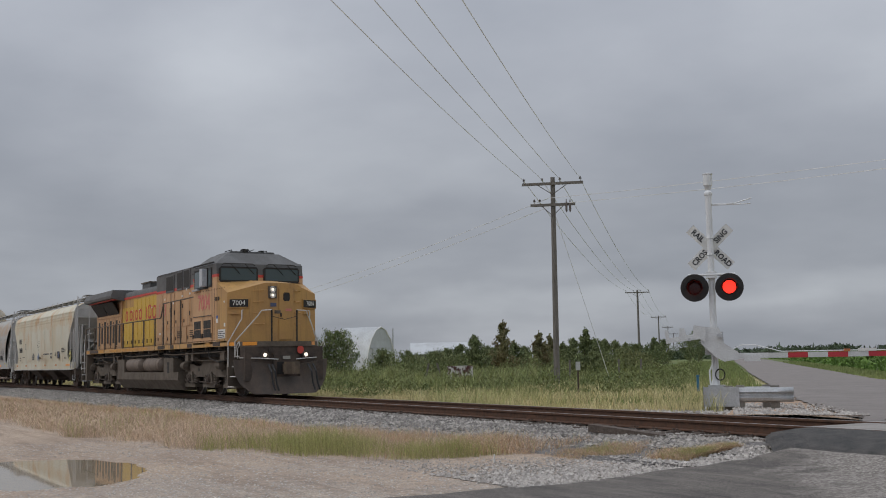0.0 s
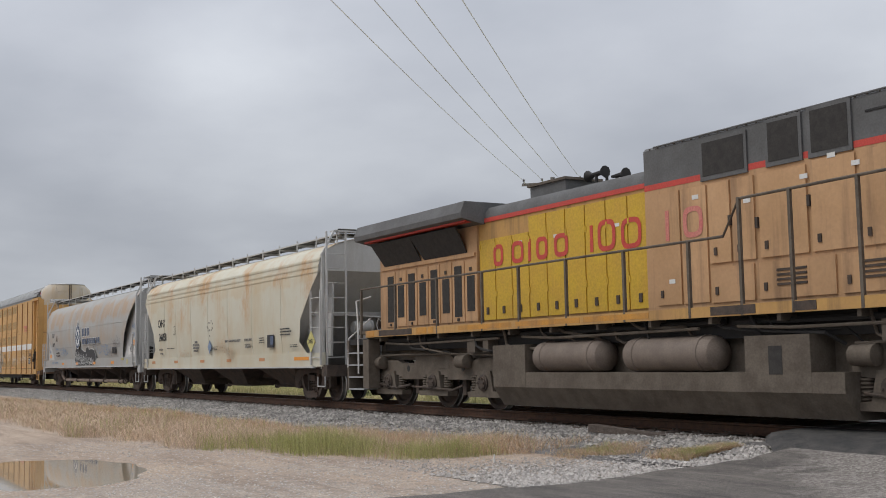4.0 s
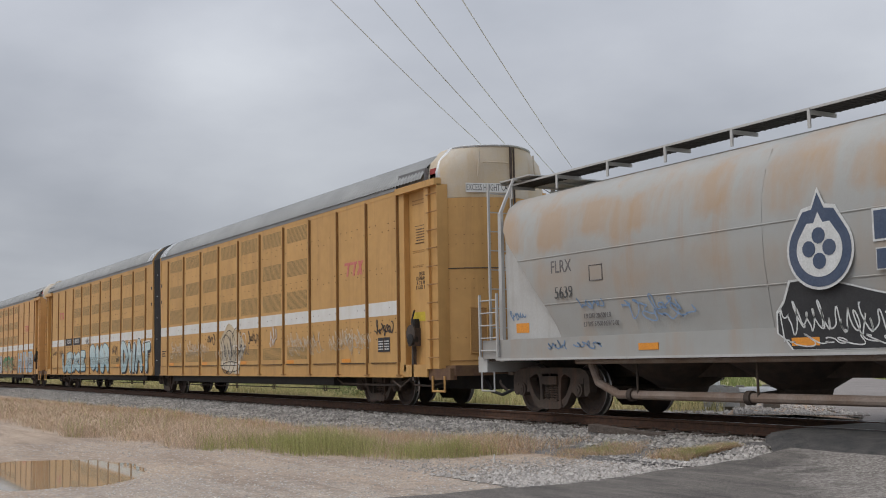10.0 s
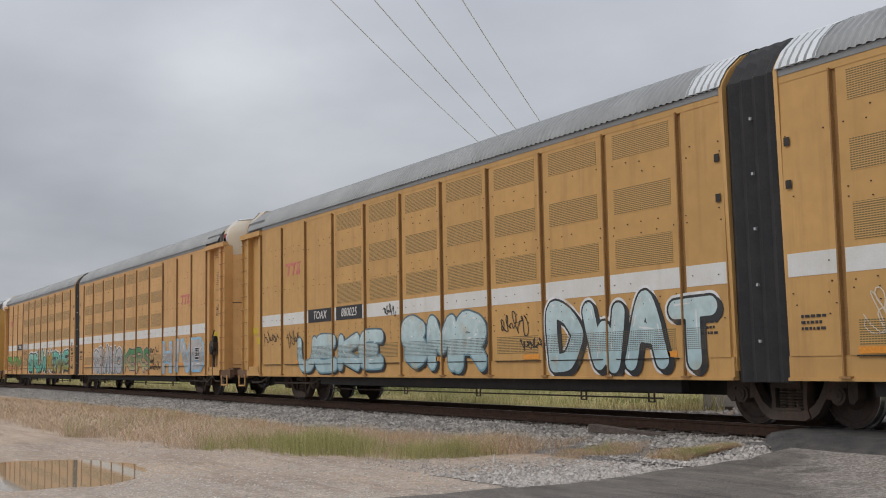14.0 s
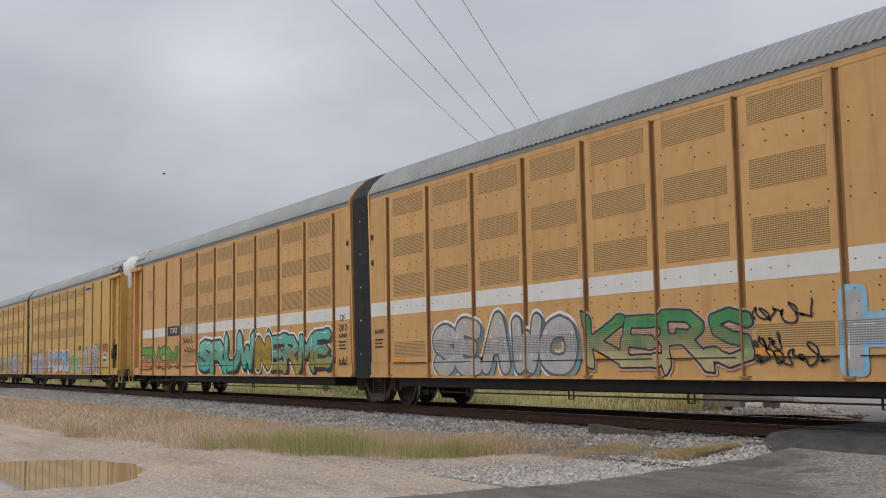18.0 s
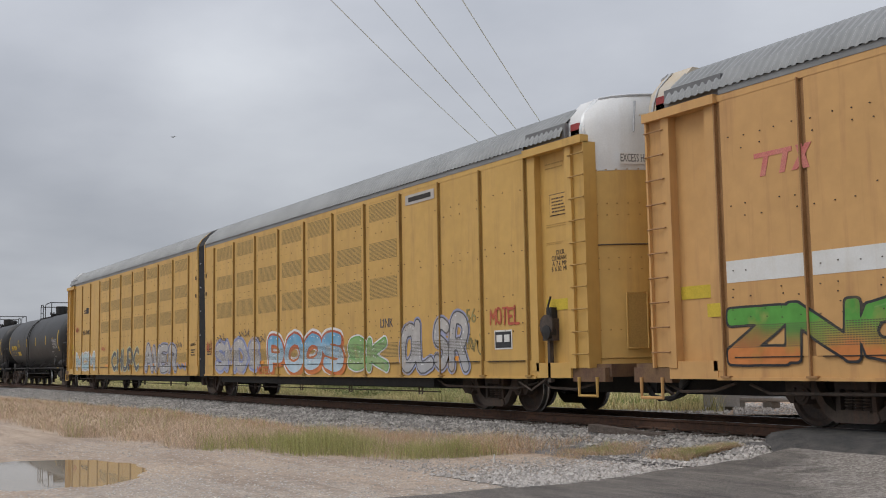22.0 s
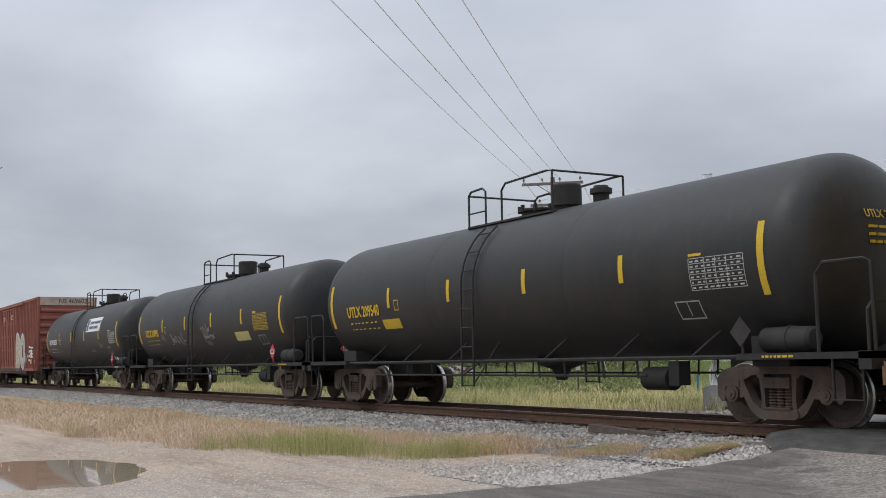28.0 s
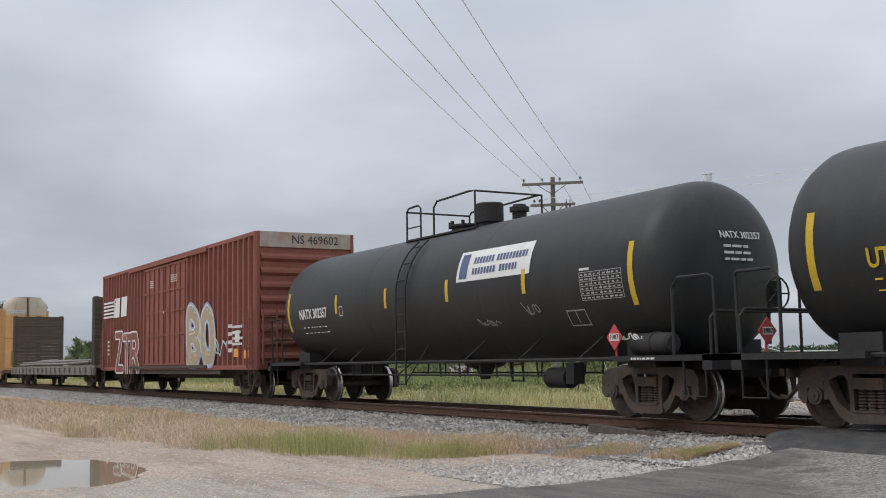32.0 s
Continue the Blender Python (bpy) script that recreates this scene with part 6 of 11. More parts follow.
def rack_unit(x, s, kind, bellows, stripe, label, vents_from=0, end_white=True, group="auto rack units"):
    """One half of the car; the joint lies at its origin and it reaches towards s."""
    skin, holes = RACK_KINDS[kind]
    h = vehicle("auto_rack_car", x, label, "auto rack", group)
    def bx(a, b):
        return tuple(sorted((s * a, s * b)))
    L = 19.35
    a0 = 0.52
    # walls behind the panels
    for sg in (-1, 1):
        boxes("side_wall", [(*bx(a0, L), *sorted((sg * 1.40, sg * 1.46)), 0.98, EAVE)], skin, h)
        boxes("top_rail", [(*bx(a0, L), *sorted((sg * 1.40, sg * 1.505)), EAVE - 0.1, EAVE - 0.002)], skin, h, bevel=0.01)
        boxes("side_sill", [(*bx(a0, L + 0.2), *sorted((sg * 1.40, sg * 1.49)), 0.70, 1.0)], skin, h)
        boxes("sill_lip", [(*bx(a0, L + 0.2), *sorted((sg * 1.40, sg * 1.525)), 0.665, 0.71)], skin, h)
    # panels between the posts
    edges = [a0] + POST_X
    pan = {}
    def once(key, make):
        if key not in pan:
            pan[key] = make()
            return pan[key]
        return pan[key]
    bolts = bmesh.new()
    bolt_rnd = random.Random(int(abs(x) * 7) + s)
    for i, (p, q) in enumerate(zip(edges, edges[1:])):
        lo, hi = p + 0.055, q - 0.055
        pn = boxes("panel", [(*bx(lo, hi), SIDE_Y, -1.45, 1.0, EAVE - 0.1)], skin, h, bevel=0.008)
        boxes("panel", [(*bx(lo, hi), 1.45, 1.5, 1.0, EAVE - 0.1)], skin, h)
        if 1 <= i <= 8 - vents_from:
            for z0, z1 in ((4.36, 4.74), (3.42, 3.82), (2.52, 2.98), (1.13, 1.46)):
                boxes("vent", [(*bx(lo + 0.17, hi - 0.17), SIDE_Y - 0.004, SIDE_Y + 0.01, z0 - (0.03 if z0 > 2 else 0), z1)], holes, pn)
        # black strip stands in for the shade in the slot below each panel
        if hi - lo > 1:
            boxes("panel_slot", [(*bx(lo + 0.12, hi - 0.12), SIDE_Y - 0.02, SIDE_Y + 0.02, 0.988, 1.003)], BLACK, pn)
        if stripe and (vents_from < 2 or hi > 3):
            boxes("stripe", [(*bx(lo + 0.01, hi - 0.01), SIDE_Y - 0.004, SIDE_Y + 0.01, 2.08, 2.4)], WHITE, pn)
        for z in (4.22, 4.05, 3.2, 3.05, 2.24, 1.98, 1.86, 1.7, 1.56):
            n = 5 if hi - lo > 1 else 2
            for k in range(n):
                if bolt_rnd.random() < 0.3:
                    continue
                bxx = s * (lo + 0.12 + (hi - lo - 0.24) * (k + bolt_rnd.uniform(-0.12, 0.12)) / (n - 1))
                zb = z + bolt_rnd.uniform(-0.02, 0.02)
                box(bolts, bxx - 0.009, bxx + 0.009, SIDE_Y - 0.014, SIDE_Y, zb - 0.008, zb + 0.008)
    tagged(part("bolts", bolts, GRIT, h), kind="stuff")
    post = None
    for p in POST_X:
        for sg in (-1, 1):
            bm = bmesh.new()
            box(bm, s * p - 0.055, s * p - 0.03, *sorted((sg * 1.45, sg * 1.535)), 0.72, EAVE - 0.08)
            box(bm, s * p - 0.03, s * p + 0.055, *sorted((sg * 1.45, sg * 1.475)), 0.72, EAVE - 0.08)
            box(bm, s * p - 0.09, s * p + 0.09, *sorted((sg * 1.45, sg * 1.56)), 0.70, 0.73)
            part("post", bm, POST_SKIN[kind], h)
    for i, p in enumerate(POST_X[:-1]):
        if i % 2 == 0:
            patch("reflector", *bx(p + 0.2, p + 0.7), 1.02, 1.11, SIDE_Y - 0.004, ORANGE, h)
    # roof: corrugated arch over a flat grey fascia
    bm = bmesh.new()
    sect = [(-1.53, EAVE + 0.09), (-1.5, EAVE + 0.17), (-1.36, EAVE + 0.38), (-1.08, ROOF - 0.22), (-0.72, ROOF - 0.07), (0, ROOF)]
    sect += [(-y_, z_) for y_, z_ in sect[-2::-1]]
    cols = []
    rib = 0.15
    n = int((20.6 - a0) / rib) * 4
    for i in range(n + 1):
        xx = a0 + 0.02 + rib * i / 4
        k = (0.0, 0.0, 0.021, 0.021)[i % 4]
        cols.append([bm.verts.new((s * xx, y_ * (1 + k * 0.5), z_ + k * (1 if j not in (0, len(sect) - 1) else 0.6))) for j, (y_, z_) in enumerate(sect)])
    for a, b in zip(cols, cols[1:]):
        for j in range(len(sect) - 1):
            bm.faces.new((a[j], a[j + 1], b[j + 1], b[j]))
    part("roof", bm, RACK_ROOF, h, "corrugated galvanised arched roof", angle=14)
    if kind == "A":
        cap_ = [(y_ * 1.006, z_ + 0.024) for y_, z_ in sect]
        bm = bmesh.new()
        r0, r1 = ([bm.verts.new((s * xx, y_, z_)) for y_, z_ in cap_] for xx in (a0 + 0.02, a0 + 0.75))
        for j in range(len(cap_) - 1):
            bm.faces.new((r0[j], r0[j + 1], r1[j + 1], r1[j]))
        part("roof_flashing", bm, BRIGHT_ZINC, h, "bright zinc flashing beside the bellows")
    for sg in (-1, 1):
        boxes("roof_fascia", [(*bx(a0, 19.3), *sorted((sg * 1.42, sg * 1.512)), EAVE + 0.0, EAVE + 0.1)], RACK_ROOF, h)
        boxes("end_fascia", [(*bx(19.3, 20.55), *sorted((sg * 1.38, sg * 1.45)), EAVE, EAVE + 0.34)], GALV_DULL, h)
        boxes("eave_bracket", [(*bx(20.6, 20.85), *sorted((sg * 1.2, sg * 1.36)), EAVE, EAVE + 0.3)], mat("dull_red_bracket", (0.3, 0.05, 0.05)), h)
    # inner bulkhead and floor close the body
    boxes("floor", [(*bx(0.2, 21.3), -1.4, 1.4, 0.72, 0.80)], BLACK, h)
    bm = bmesh.new()
    prism(bm, [(y_, z_) for y_, z_ in sect] + [(1.45, 0.8), (-1.45, 0.8)], "x", *bx(a0 - 0.02, a0 + 0.05))
    part("inner_bulkhead", bm, skin, h)
    boxes("centre_sill", [(*bx(0.3, 21.6), -0.42, 0.42, 0.40, 0.72)], BLACK, h)
    boxes("lower_beam", [(*bx(1.8, 15.5), -1.36, -1.2, 0.47, 0.665)], BLACK, h)
    tubes("brake_rod", [[(s * 2.4, -1.2, 0.36), (s * 15.5, -1.2, 0.36)]], 0.015, GRIT, h)
    for xx in (2.6, 4.4, 7.9, 11.0, 14.6):
        tubes("hanger", [[(s * xx, -1.22, 0.5), (s * xx, -1.22, 0.3), (s * (xx + 0.14), -1.22, 0.3), (s * (xx + 0.14), -1.22, 0.5)]], 0.018, GRIT, h)
    for x0_, x1_ in ((15.6, 19.2), (19.4, 21.0)):
        tubes("brake_pipe", [[(s * x0_, -1.3, 0.62), (s * (x0_ + 0.4), -1.34, 0.5), (s * (x1_ - 0.5), -1.34, 0.48), (s * x1_, -1.2, 0.6)]], 0.025, GRIT, h)
    tubes("air_hose", [[(s * 21.3, -0.45, 0.62), (s * 21.6, -0.5, 0.36), (s * 22.0, -0.5, 0.3), (s * 22.3, -0.45, 0.4)]], 0.035, RUBBER, h)
    # outer end: recess, ladder column, curved doors
    inset = 0.45 if s < 0 else 0.27
    for sg in (-1, 1):
        boxes("recess_wall", [(*bx(L, 21.0), *sorted((sg * 1.30, sg * 1.368)), 0.95, EAVE - 0.05)], skin, h)
        boxes("recess_post", [(*bx(L + 0.05, L + 0.28), *sorted((sg * 1.36, sg * 1.5)), 0.8, EAVE - 0.1)], skin, h, bevel=0.02)
        if sg > 0:
            boxes("ladder_column", [(*bx(20.6, 20.95), 1.25, 1.5, 0.85, EAVE - 0.1)], skin, h)
            continue
        boxes("ladder_column", [(*bx(20.86 - inset, 21.04 - inset), *sorted((sg * 1.25, sg * 1.52)), 0.85, EAVE - 0.1)], skin, h, bevel=0.01)
        boxes("ladder_column", [(*bx(21.38 - inset, 21.42 - inset), *sorted((sg * 1.25, sg * 1.52)), 0.85, EAVE - 0.1)], skin, h)
        boxes("ladder_back", [(*bx(21.0 - inset, 21.4 - inset), *sorted((sg * 1.36, sg * 1.46)), 0.85, EAVE - 0.1)], skin, h)
        ladder(h, (s * (21.2 - inset), sg * 1.535, 0), (1, 0, 0), 0.9, EAVE - 0.1, 10, POST_SKIN[kind], 0.44, stiles=False, r=0.013)
        boxes("eave_beam", [(*bx(L, 21.42 - inset), *sorted((sg * 1.40, sg * 1.58)), EAVE - 0.12, EAVE + 0.02)], skin, h, bevel=0.015)
    bm = bmesh.new()
    def plan(hw):
        k = hw / 1.36
        pts = [(20.4, -hw), (20.95, -hw), (21.22, -1.2 * k), (21.44, -0.92 * k), (21.62, -0.56 * k), (21.72, -0.24 * k), (21.745, -0.02)]
        return pts + [(a, -b) for a, b in pts[::-1]]
    zh = 4.28 if kind == "C" else 4.5
    zs = [(0.92, 1.36), (zh, 1.36)]
    loft(bm, [[(s * a, b, z) for a, b in plan(w)] for z, w in zs])
    part("end_door", bm, skin, h, "tall curved yellow end door")
    bm = bmesh.new()
    zs = [(zh + 0.005, 1.36), (5.08, 1.36), (5.36, 1.27), (5.64, 0.98), (5.66, 0.96)]
    loft(bm, [[(s * a, b, z) for a, b in plan(w)] for z, w in zs])
    part("door_head", bm, (END_PURE if kind == "C" else END_WHITE) if end_white else skin, h, "faded white upper end panel" if end_white else "", angle=30)
    # galvanised edging, hinges and seams of the door head
    def curve_(w, z, out):
        return [(s * (a + out), b, z) for a, b in plan(w)[1:-1]]
    tubes("head_edging", [curve_(0.98, 5.64, 0.01)], 0.028, SILVER, h)
    for sg in (-1, 1):
        bm = bmesh.new()
        loft(bm, [[(s * xx, sg * (w_ + 0.012), z_), (s * (xx + 0.1), sg * (w_ * 0.97 + 0.012), z_), (s * (xx + 0.1), sg * (w_ * 0.97 - 0.02), z_), (s * xx, sg * (w_ - 0.02), z_)] for z_, w_, xx in ((4.98, 1.37, 20.9), (5.1, 1.37, 20.88), (5.37, 1.27, 20.86), (5.66, 0.99, 20.84))])
        part("head_edging", bm, SILVER, h)
    tubes("door_joint", [curve_(1.365, 2.98, 0.006)], 0.011, GRIT, h)
    tubes("door_joint", [curve_(1.365, 1.02, 0.008)], 0.014, POST_SKIN[kind], h)
    bm = bmesh.new()
    for z in (1.5, 2.55, 2.75, 3.5, 3.7, 4.3):
        for (ax, ay), (bx_2, by_2) in zip(plan(1.36)[1:6], plan(1.36)[2:7]):
            for u in (0.25, 0.75):
                px_, py_ = ax + (bx_2 - ax) * u, ay + (by_2 - ay) * u
                box(bm, s * px_ - 0.012, s * px_ + 0.012, py_ - 0.012, py_ + 0.012, z - 0.008, z + 0.008)
    tagged(part("door_rivets", bm, POST_SKIN[kind], h), kind="stuff")
    for y in (-0.75, 0.75):
        tubes("head_bar", [[(s * 21.6, y, 4.95), (s * 21.6, y * 0.93, 5.5)]], 0.02, SILVER if kind == "C" else END_WHITE, h)
    tubes("head_grab", [[(s * 21.62, -0.62, 5.25), (s * 21.72, -0.6, 5.25), (s * 21.8, -0.1, 5.25), (s * 21.72, -0.08, 5.25)]], 0.016, END_WHITE, h)
    boxes("door_seam", [(*bx(21.74, 21.775), -0.025, 0.025, 0.92, 5.6)], GRIT, h)
    boxes("door_seam", [(*bx(21.73, 21.765), 0.07, 0.1, 0.92, 5.6)], GRIT, h)
    bm = bmesh.new()
    loft(bm, [[(s * 21.47, -0.92, z_), (s * 21.63, -0.6, z_), (s * 21.65, -0.61, z_), (s * 21.49, -0.93, z_)] for z_ in (1.2, 2.12)])
    f_ = part("door_hatch", bm, POST_SKIN[kind], h)
    tubes("hatch_frame", [[(s * 21.49, -0.93, 1.18), (s * 21.65, -0.61, 1.18), (s * 21.65, -0.61, 2.14), (s * 21.49, -0.93, 2.14), (s * 21.49, -0.93, 1.18)]], 0.018, skin, f_)
    boxes("door_beam", [(*bx(21.1, 21.55), -1.36, 1.36, 0.7, 0.92)], RUSTY_BEAM, h, bevel=0.02)
    boxes("end_sill", [(*bx(19.55, 20.6), -1.5, -1.3, 0.68, 0.95)], skin, h, bevel=0.02)
    boxes("end_sill", [(*bx(20.6, 21.5), -1.46, -1.3, 0.62, 0.86)], RUSTY_BEAM, h, bevel=0.02)
    tubes("step", [[(s * 20.8, -1.48, 0.7), (s * 20.8, -1.48, 0.38), (s * 21.3, -1.48, 0.38), (s * 21.3, -1.48, 0.7)]], 0.028, skin, h)
    if s > 0:
        bm = bmesh.new()
        lathe(bm, (19.95, -1.5, 1.62), (0, -1, 0), [(0, 0.02), (0.02, 0.2), (0.05, 0.2), (0.07, 0.02)], 14)
        box(bm, 19.8, 20.1, -1.52, -1.36, 1.35, 1.75)
        box(bm, 19.91, 19.99, -1.5, -1.42, 0.6, 1.4)
        part("brake_wheel", bm, GRIT, h)
        for k, (z0, z1) in enumerate(((4.5, 4.66), (3.42, 3.5), (3.1, 3.16))):
            bars("small_writing", 19.8, 20.4, z0, z1, 2, -1.37, POST_SKIN[kind], h, k, 0.3)
        lettering("height_sign", "EXCESS HEIGHT CAR", 0.2, DARK_LETTER, h, pose(21.655, -0.52, zh + 0.2, 90, 0, 72), squeeze=0.52)
        sgn = boxes("sign_plate", [(-0.5, 0.5, -0.006, 0.0, -0.1, 0.1)], WHITE, h)
        sgn.matrix_basis = pose(21.65, -0.52, zh + 0.2, 0, 0, 72)
        for k, (text, z) in enumerate((("DECK", 2.94), ("CLEARANCE", 2.84), ("A  7 6  MIN.", 2.74), ("B  6 1/2  MIN.", 2.64))):
            lettering("small_writing", text, 0.12, GRIT, h, side(20.2, z, -1.37), squeeze=0.8)
        patch("writing_frame", 19.92, 20.52, 3.62, 4.02, -1.37, GRIT, h); patch("writing_field", 19.935, 20.505, 3.635, 4.005, -1.377, skin, h)
        bars("small_writing", 20.0, 20.45, 3.68, 3.98, 5, -1.384, GRIT, h, 21, 0.4)
        bm = bmesh.new()
        lathe(bm, (19.98, -1.6, 1.5), (0, 1, 0), [(0, 0.02), (0.02, 0.13), (0.16, 0.14), (0.2, 0.1)], 12)
        box(bm, 19.9, 20.06, -1.5, -1.36, 1.5, 1.95)
        tube(bm, [(19.98, -1.45, 2.15), (19.95, -1.5, 1.95), (20.1, -1.52, 1.7), (20.12, -1.5, 1.55)], 0.02, 5)
        part("brake_gear", bm, BLACK, h)
        tubes("brake_chain", [[(18.9, -1.45, 0.6), (19.3, -1.45, 0.45), (19.7, -1.45, 0.62), (19.98, -1.45, 0.75), (19.98, -1.45, 1.4)]], 0.022, GRIT, h)
    patch("notice_plate", *bx(19.75, 20.4), 1.9, 2.1, -1.374, mat("notice_bright_yellow", (0.6, 0.45, 0.05)), h, "yellow notice plate")
    if s < 0:
        patch("notice_plate", *bx(19.42, 19.7), 1.6, 1.8, -1.51, mat("notice_bright_yellow", (0.6, 0.45, 0.05)), h)
    coupler(h, s * 21.7, s)
    bogie(h, s * 17.45)
    if bellows:
        bogie(h, 0.1)
        bm = bmesh.new()
        for i in range(9):
            xx = -0.5 + i * 0.125
            k = 1.0 if i % 2 else 0.955
            ring_ = [(y_ * k * 0.985, z_ * (1 if z_ < 5 else 1 + (k - 1) * 0.25)) for y_, z_ in [(-1.48, 0.62)] + sect + [(1.48, 0.62)]]
            if i == 0:
                prev = None
            cur = [bm.verts.new((xx, y_, z_ + 0.02)) for y_, z_ in ring_]
            if i:
                for j in range(len(cur) - 1):
                    bm.faces.new((prev[j], prev[j + 1], cur[j + 1], cur[j]))
            prev = cur
        part("bellows", bm, RUBBER, h, "black pleated rubber bellows", angle=10)
        tagged(boxes("bellows_strap", [(-0.02, 0.02, -1.5, -1.47, z, z + 0.04) for z in (1.2, 2.0, 2.8, 3.6, 4.4)], SILVER, h), kind="stuff")
    return h


# post browns: shade of the post recesses put into the colour, with grime and rust
POST_SKIN = {"A": mat("post_brown_yellow", (0.36, 0.2, 0.07), (0.28, 0.15, 0.06), 2, 0.7, 0.6, streak=(0.14, 0.08, 0.04), much=0.5),
             "B": mat("post_brown_orange", (0.37, 0.2, 0.085), (0.28, 0.15, 0.06), 2, 0.7, 0.6, streak=(0.14, 0.08, 0.04), much=0.5),
             "C": mat("post_brown_bright", (0.4, 0.25, 0.07), (0.33, 0.19, 0.06), 2, 0.7, 0.6, streak=(0.18, 0.1, 0.04), much=0.5)}
END_WHITE = mat("faded_end_white", (0.52, 0.42, 0.29), (0.5, 0.46, 0.4), 1.2, 0.8, 0.6, streak=(0.42, 0.28, 0.14), much=0.5, vary=0.04)
END_PURE = mat("end_white", (0.66, 0.66, 0.65), (0.6, 0.59, 0.57), 2, 0.6, 0.55, streak=(0.45, 0.4, 0.33), much=0.3, vary=0.04)
GY = SIDE_Y - 0.006


def loop_line(name, x, z, rx_, rz_, y, material, parent, r=0.014):
    """A sprayed ring."""
    bm = bmesh.new()
    n = 22
    for i in range(n):
        a, b = 2 * math.pi * i / n, 2 * math.pi * (i + 1) / n
        q = [(x + (rx_ + d) * math.cos(t), z + (rz_ + d) * math.sin(t)) for t, d in ((a, -r), (b, -r), (b, r), (a, r))]
        bm.faces.new([bm.verts.new((u, y - 0.003, v)) for u, v in q])
    bmesh.ops.remove_doubles(bm, verts=bm.verts, dist=1e-5)
    return part(name, bm, material, parent)



def racks():
    a1 = rack_unit(3.95, 1, "A", True, True, "yellow auto rack car with white stripe and pale graffiti", 1)
    a2 = rack_unit(3.95, -1, "A", False, True, "yellow auto rack car with pale blue bubble graffiti", 1)
    b1 = rack_unit(-39.75, 1, "B", True, True, "yellow auto rack car with grey and green graffiti", 1)
    b2 = rack_unit(-39.75, -1, "B", False, True, "faded yellow auto rack car with teal lettering graffiti", 1)
    c1 = rack_unit(-83.5, 1, "C", True, False, "bright yellow auto rack car with blue and green graffiti", 1)
    c2 = rack_unit(-83.23, -1, "C", False, False, "bright yellow auto rack car with silver graffiti", 1)
    rack_unit(-227.5, 1, "B", False, True, "yellow auto rack car at the far end of the visible train", 1)

    def mark(u_, x, z=3.3, fade=FADED_RED):
        rows = [[(-0.5, 0.1), (-0.5, 0.17), (0.2, 0.17), (0.2, 0.1)], [(-0.4, -0.17), (-0.32, 0.1), (-0.22, 0.1), (-0.3, -0.17)], [(-0.04, -0.17), (0.04, 0.1), (0.14, 0.1), (0.06, -0.17)],
                [(0.18, -0.17), (0.44, 0.17), (0.55, 0.17), (0.29, -0.17)], [(0.27, 0.17), (0.38, 0.17), (0.5, -0.17), (0.39, -0.17)]]
        for k, r_ in enumerate(rows):
            bm = bmesh.new()
            prism(bm, [(x + u, z + v) for u, v in r_], "y", GY - 0.0006 * k, SIDE_Y)
            part("logo_bar", bm, fade, u_)
    mark(a1, 17.0); mark(b1, 17.0); mark(a2, -17.0, 3.6); mark(b2, -18.15, 3.72)

    def plate(u, x, text, dark):
        patch("number_plate", x - 0.74, x + 0.74, 2.08, 2.42, GY + 0.002, DARK_LETTER if dark else SP_GREY, u)
        lettering("plate_letters", text, 0.3, WHITE, u, side(x, 2.25, GY - 0.006), shear=0.2)
    plate(a2, -15.2, "TOAX", True); plate(a2, -13.45, "880025", True)
    plate(b2, -15.2, "TOAX", True); plate(b2, -13.45, "880145", False)
    lettering("car_number", "NS 110482", 0.3, DARK_LETTER, c2, side(-16.9, 2.6, GY))
    patch("logo_bar", -17.4, -17.0, 3.5, 3.55, GY, DARK_LETTER, c2); patch("logo_bar", -17.4, -17.0, 3.6, 3.65, GY, DARK_LETTER, c2); patch("logo_bar", -16.95, -16.5, 3.48, 3.74, GY, DARK_LETTER, c2)
    patch("louvre", 14.6, 15.9, 4.5, 4.72, GY, SP_GREY, c1, "grey louvred plate"); patch("louvre_dark", 14.75, 15.75, 4.56, 4.66, GY - 0.006, MESH, c1)
    for u, x in ((a1, 1.0), (b1, 1.0), (a2, -1.0), (b2, -1.0), (c1, 1.0), (c2, -1.0)):
        bars("small_writing", x - 0.22, x + 0.2, 1.35, 1.6, 3, GY, DARK_LETTER, u, 4)
        for z in (3.9, 3.3):
            patch("latch", x - 0.32 * (1 if x > 0 else -1) - 0.05, x - 0.32 * (1 if x > 0 else -1) + 0.05, z, z + 0.12, GY - 0.01, MESH, u)
    # graffiti
    DARK_GREY = sprayed("spray_dark_grey", (0.12, 0.12, 0.13), (0.1, 0.1, 0.11))
    BLUE_SHADE = sprayed("spray_blue_shade", (0.16, 0.3, 0.36), (0.1, 0.16, 0.2))
    FAINT = sprayed("spray_faint_white", (0.62, 0.55, 0.44), (0.64, 0.56, 0.44), worn=0.22)
    # a1: a pale round figure with dark loops, worn tags
    PALE = sprayed("spray_thin_pale", (0.6, 0.53, 0.42), (0.54, 0.44, 0.3), worn=0.4)
    bm = bmesh.new()
    blob = [(8.25 + (1.05 + 0.16 * math.sin(5 * a + 1)) * math.cos(a), 1.45 + (0.78 + 0.12 * math.sin(4 * a)) * math.sin(a)) for a in np.linspace(0, 2 * math.pi, 40)[:-1]]
    bm.faces.new([bm.verts.new((x_, GY - 0.001, max(0.74, z_))) for x_, z_ in blob])
    part("spray_piece", bm, PALE, a1, "thin pale sprayed figure with dark loops")
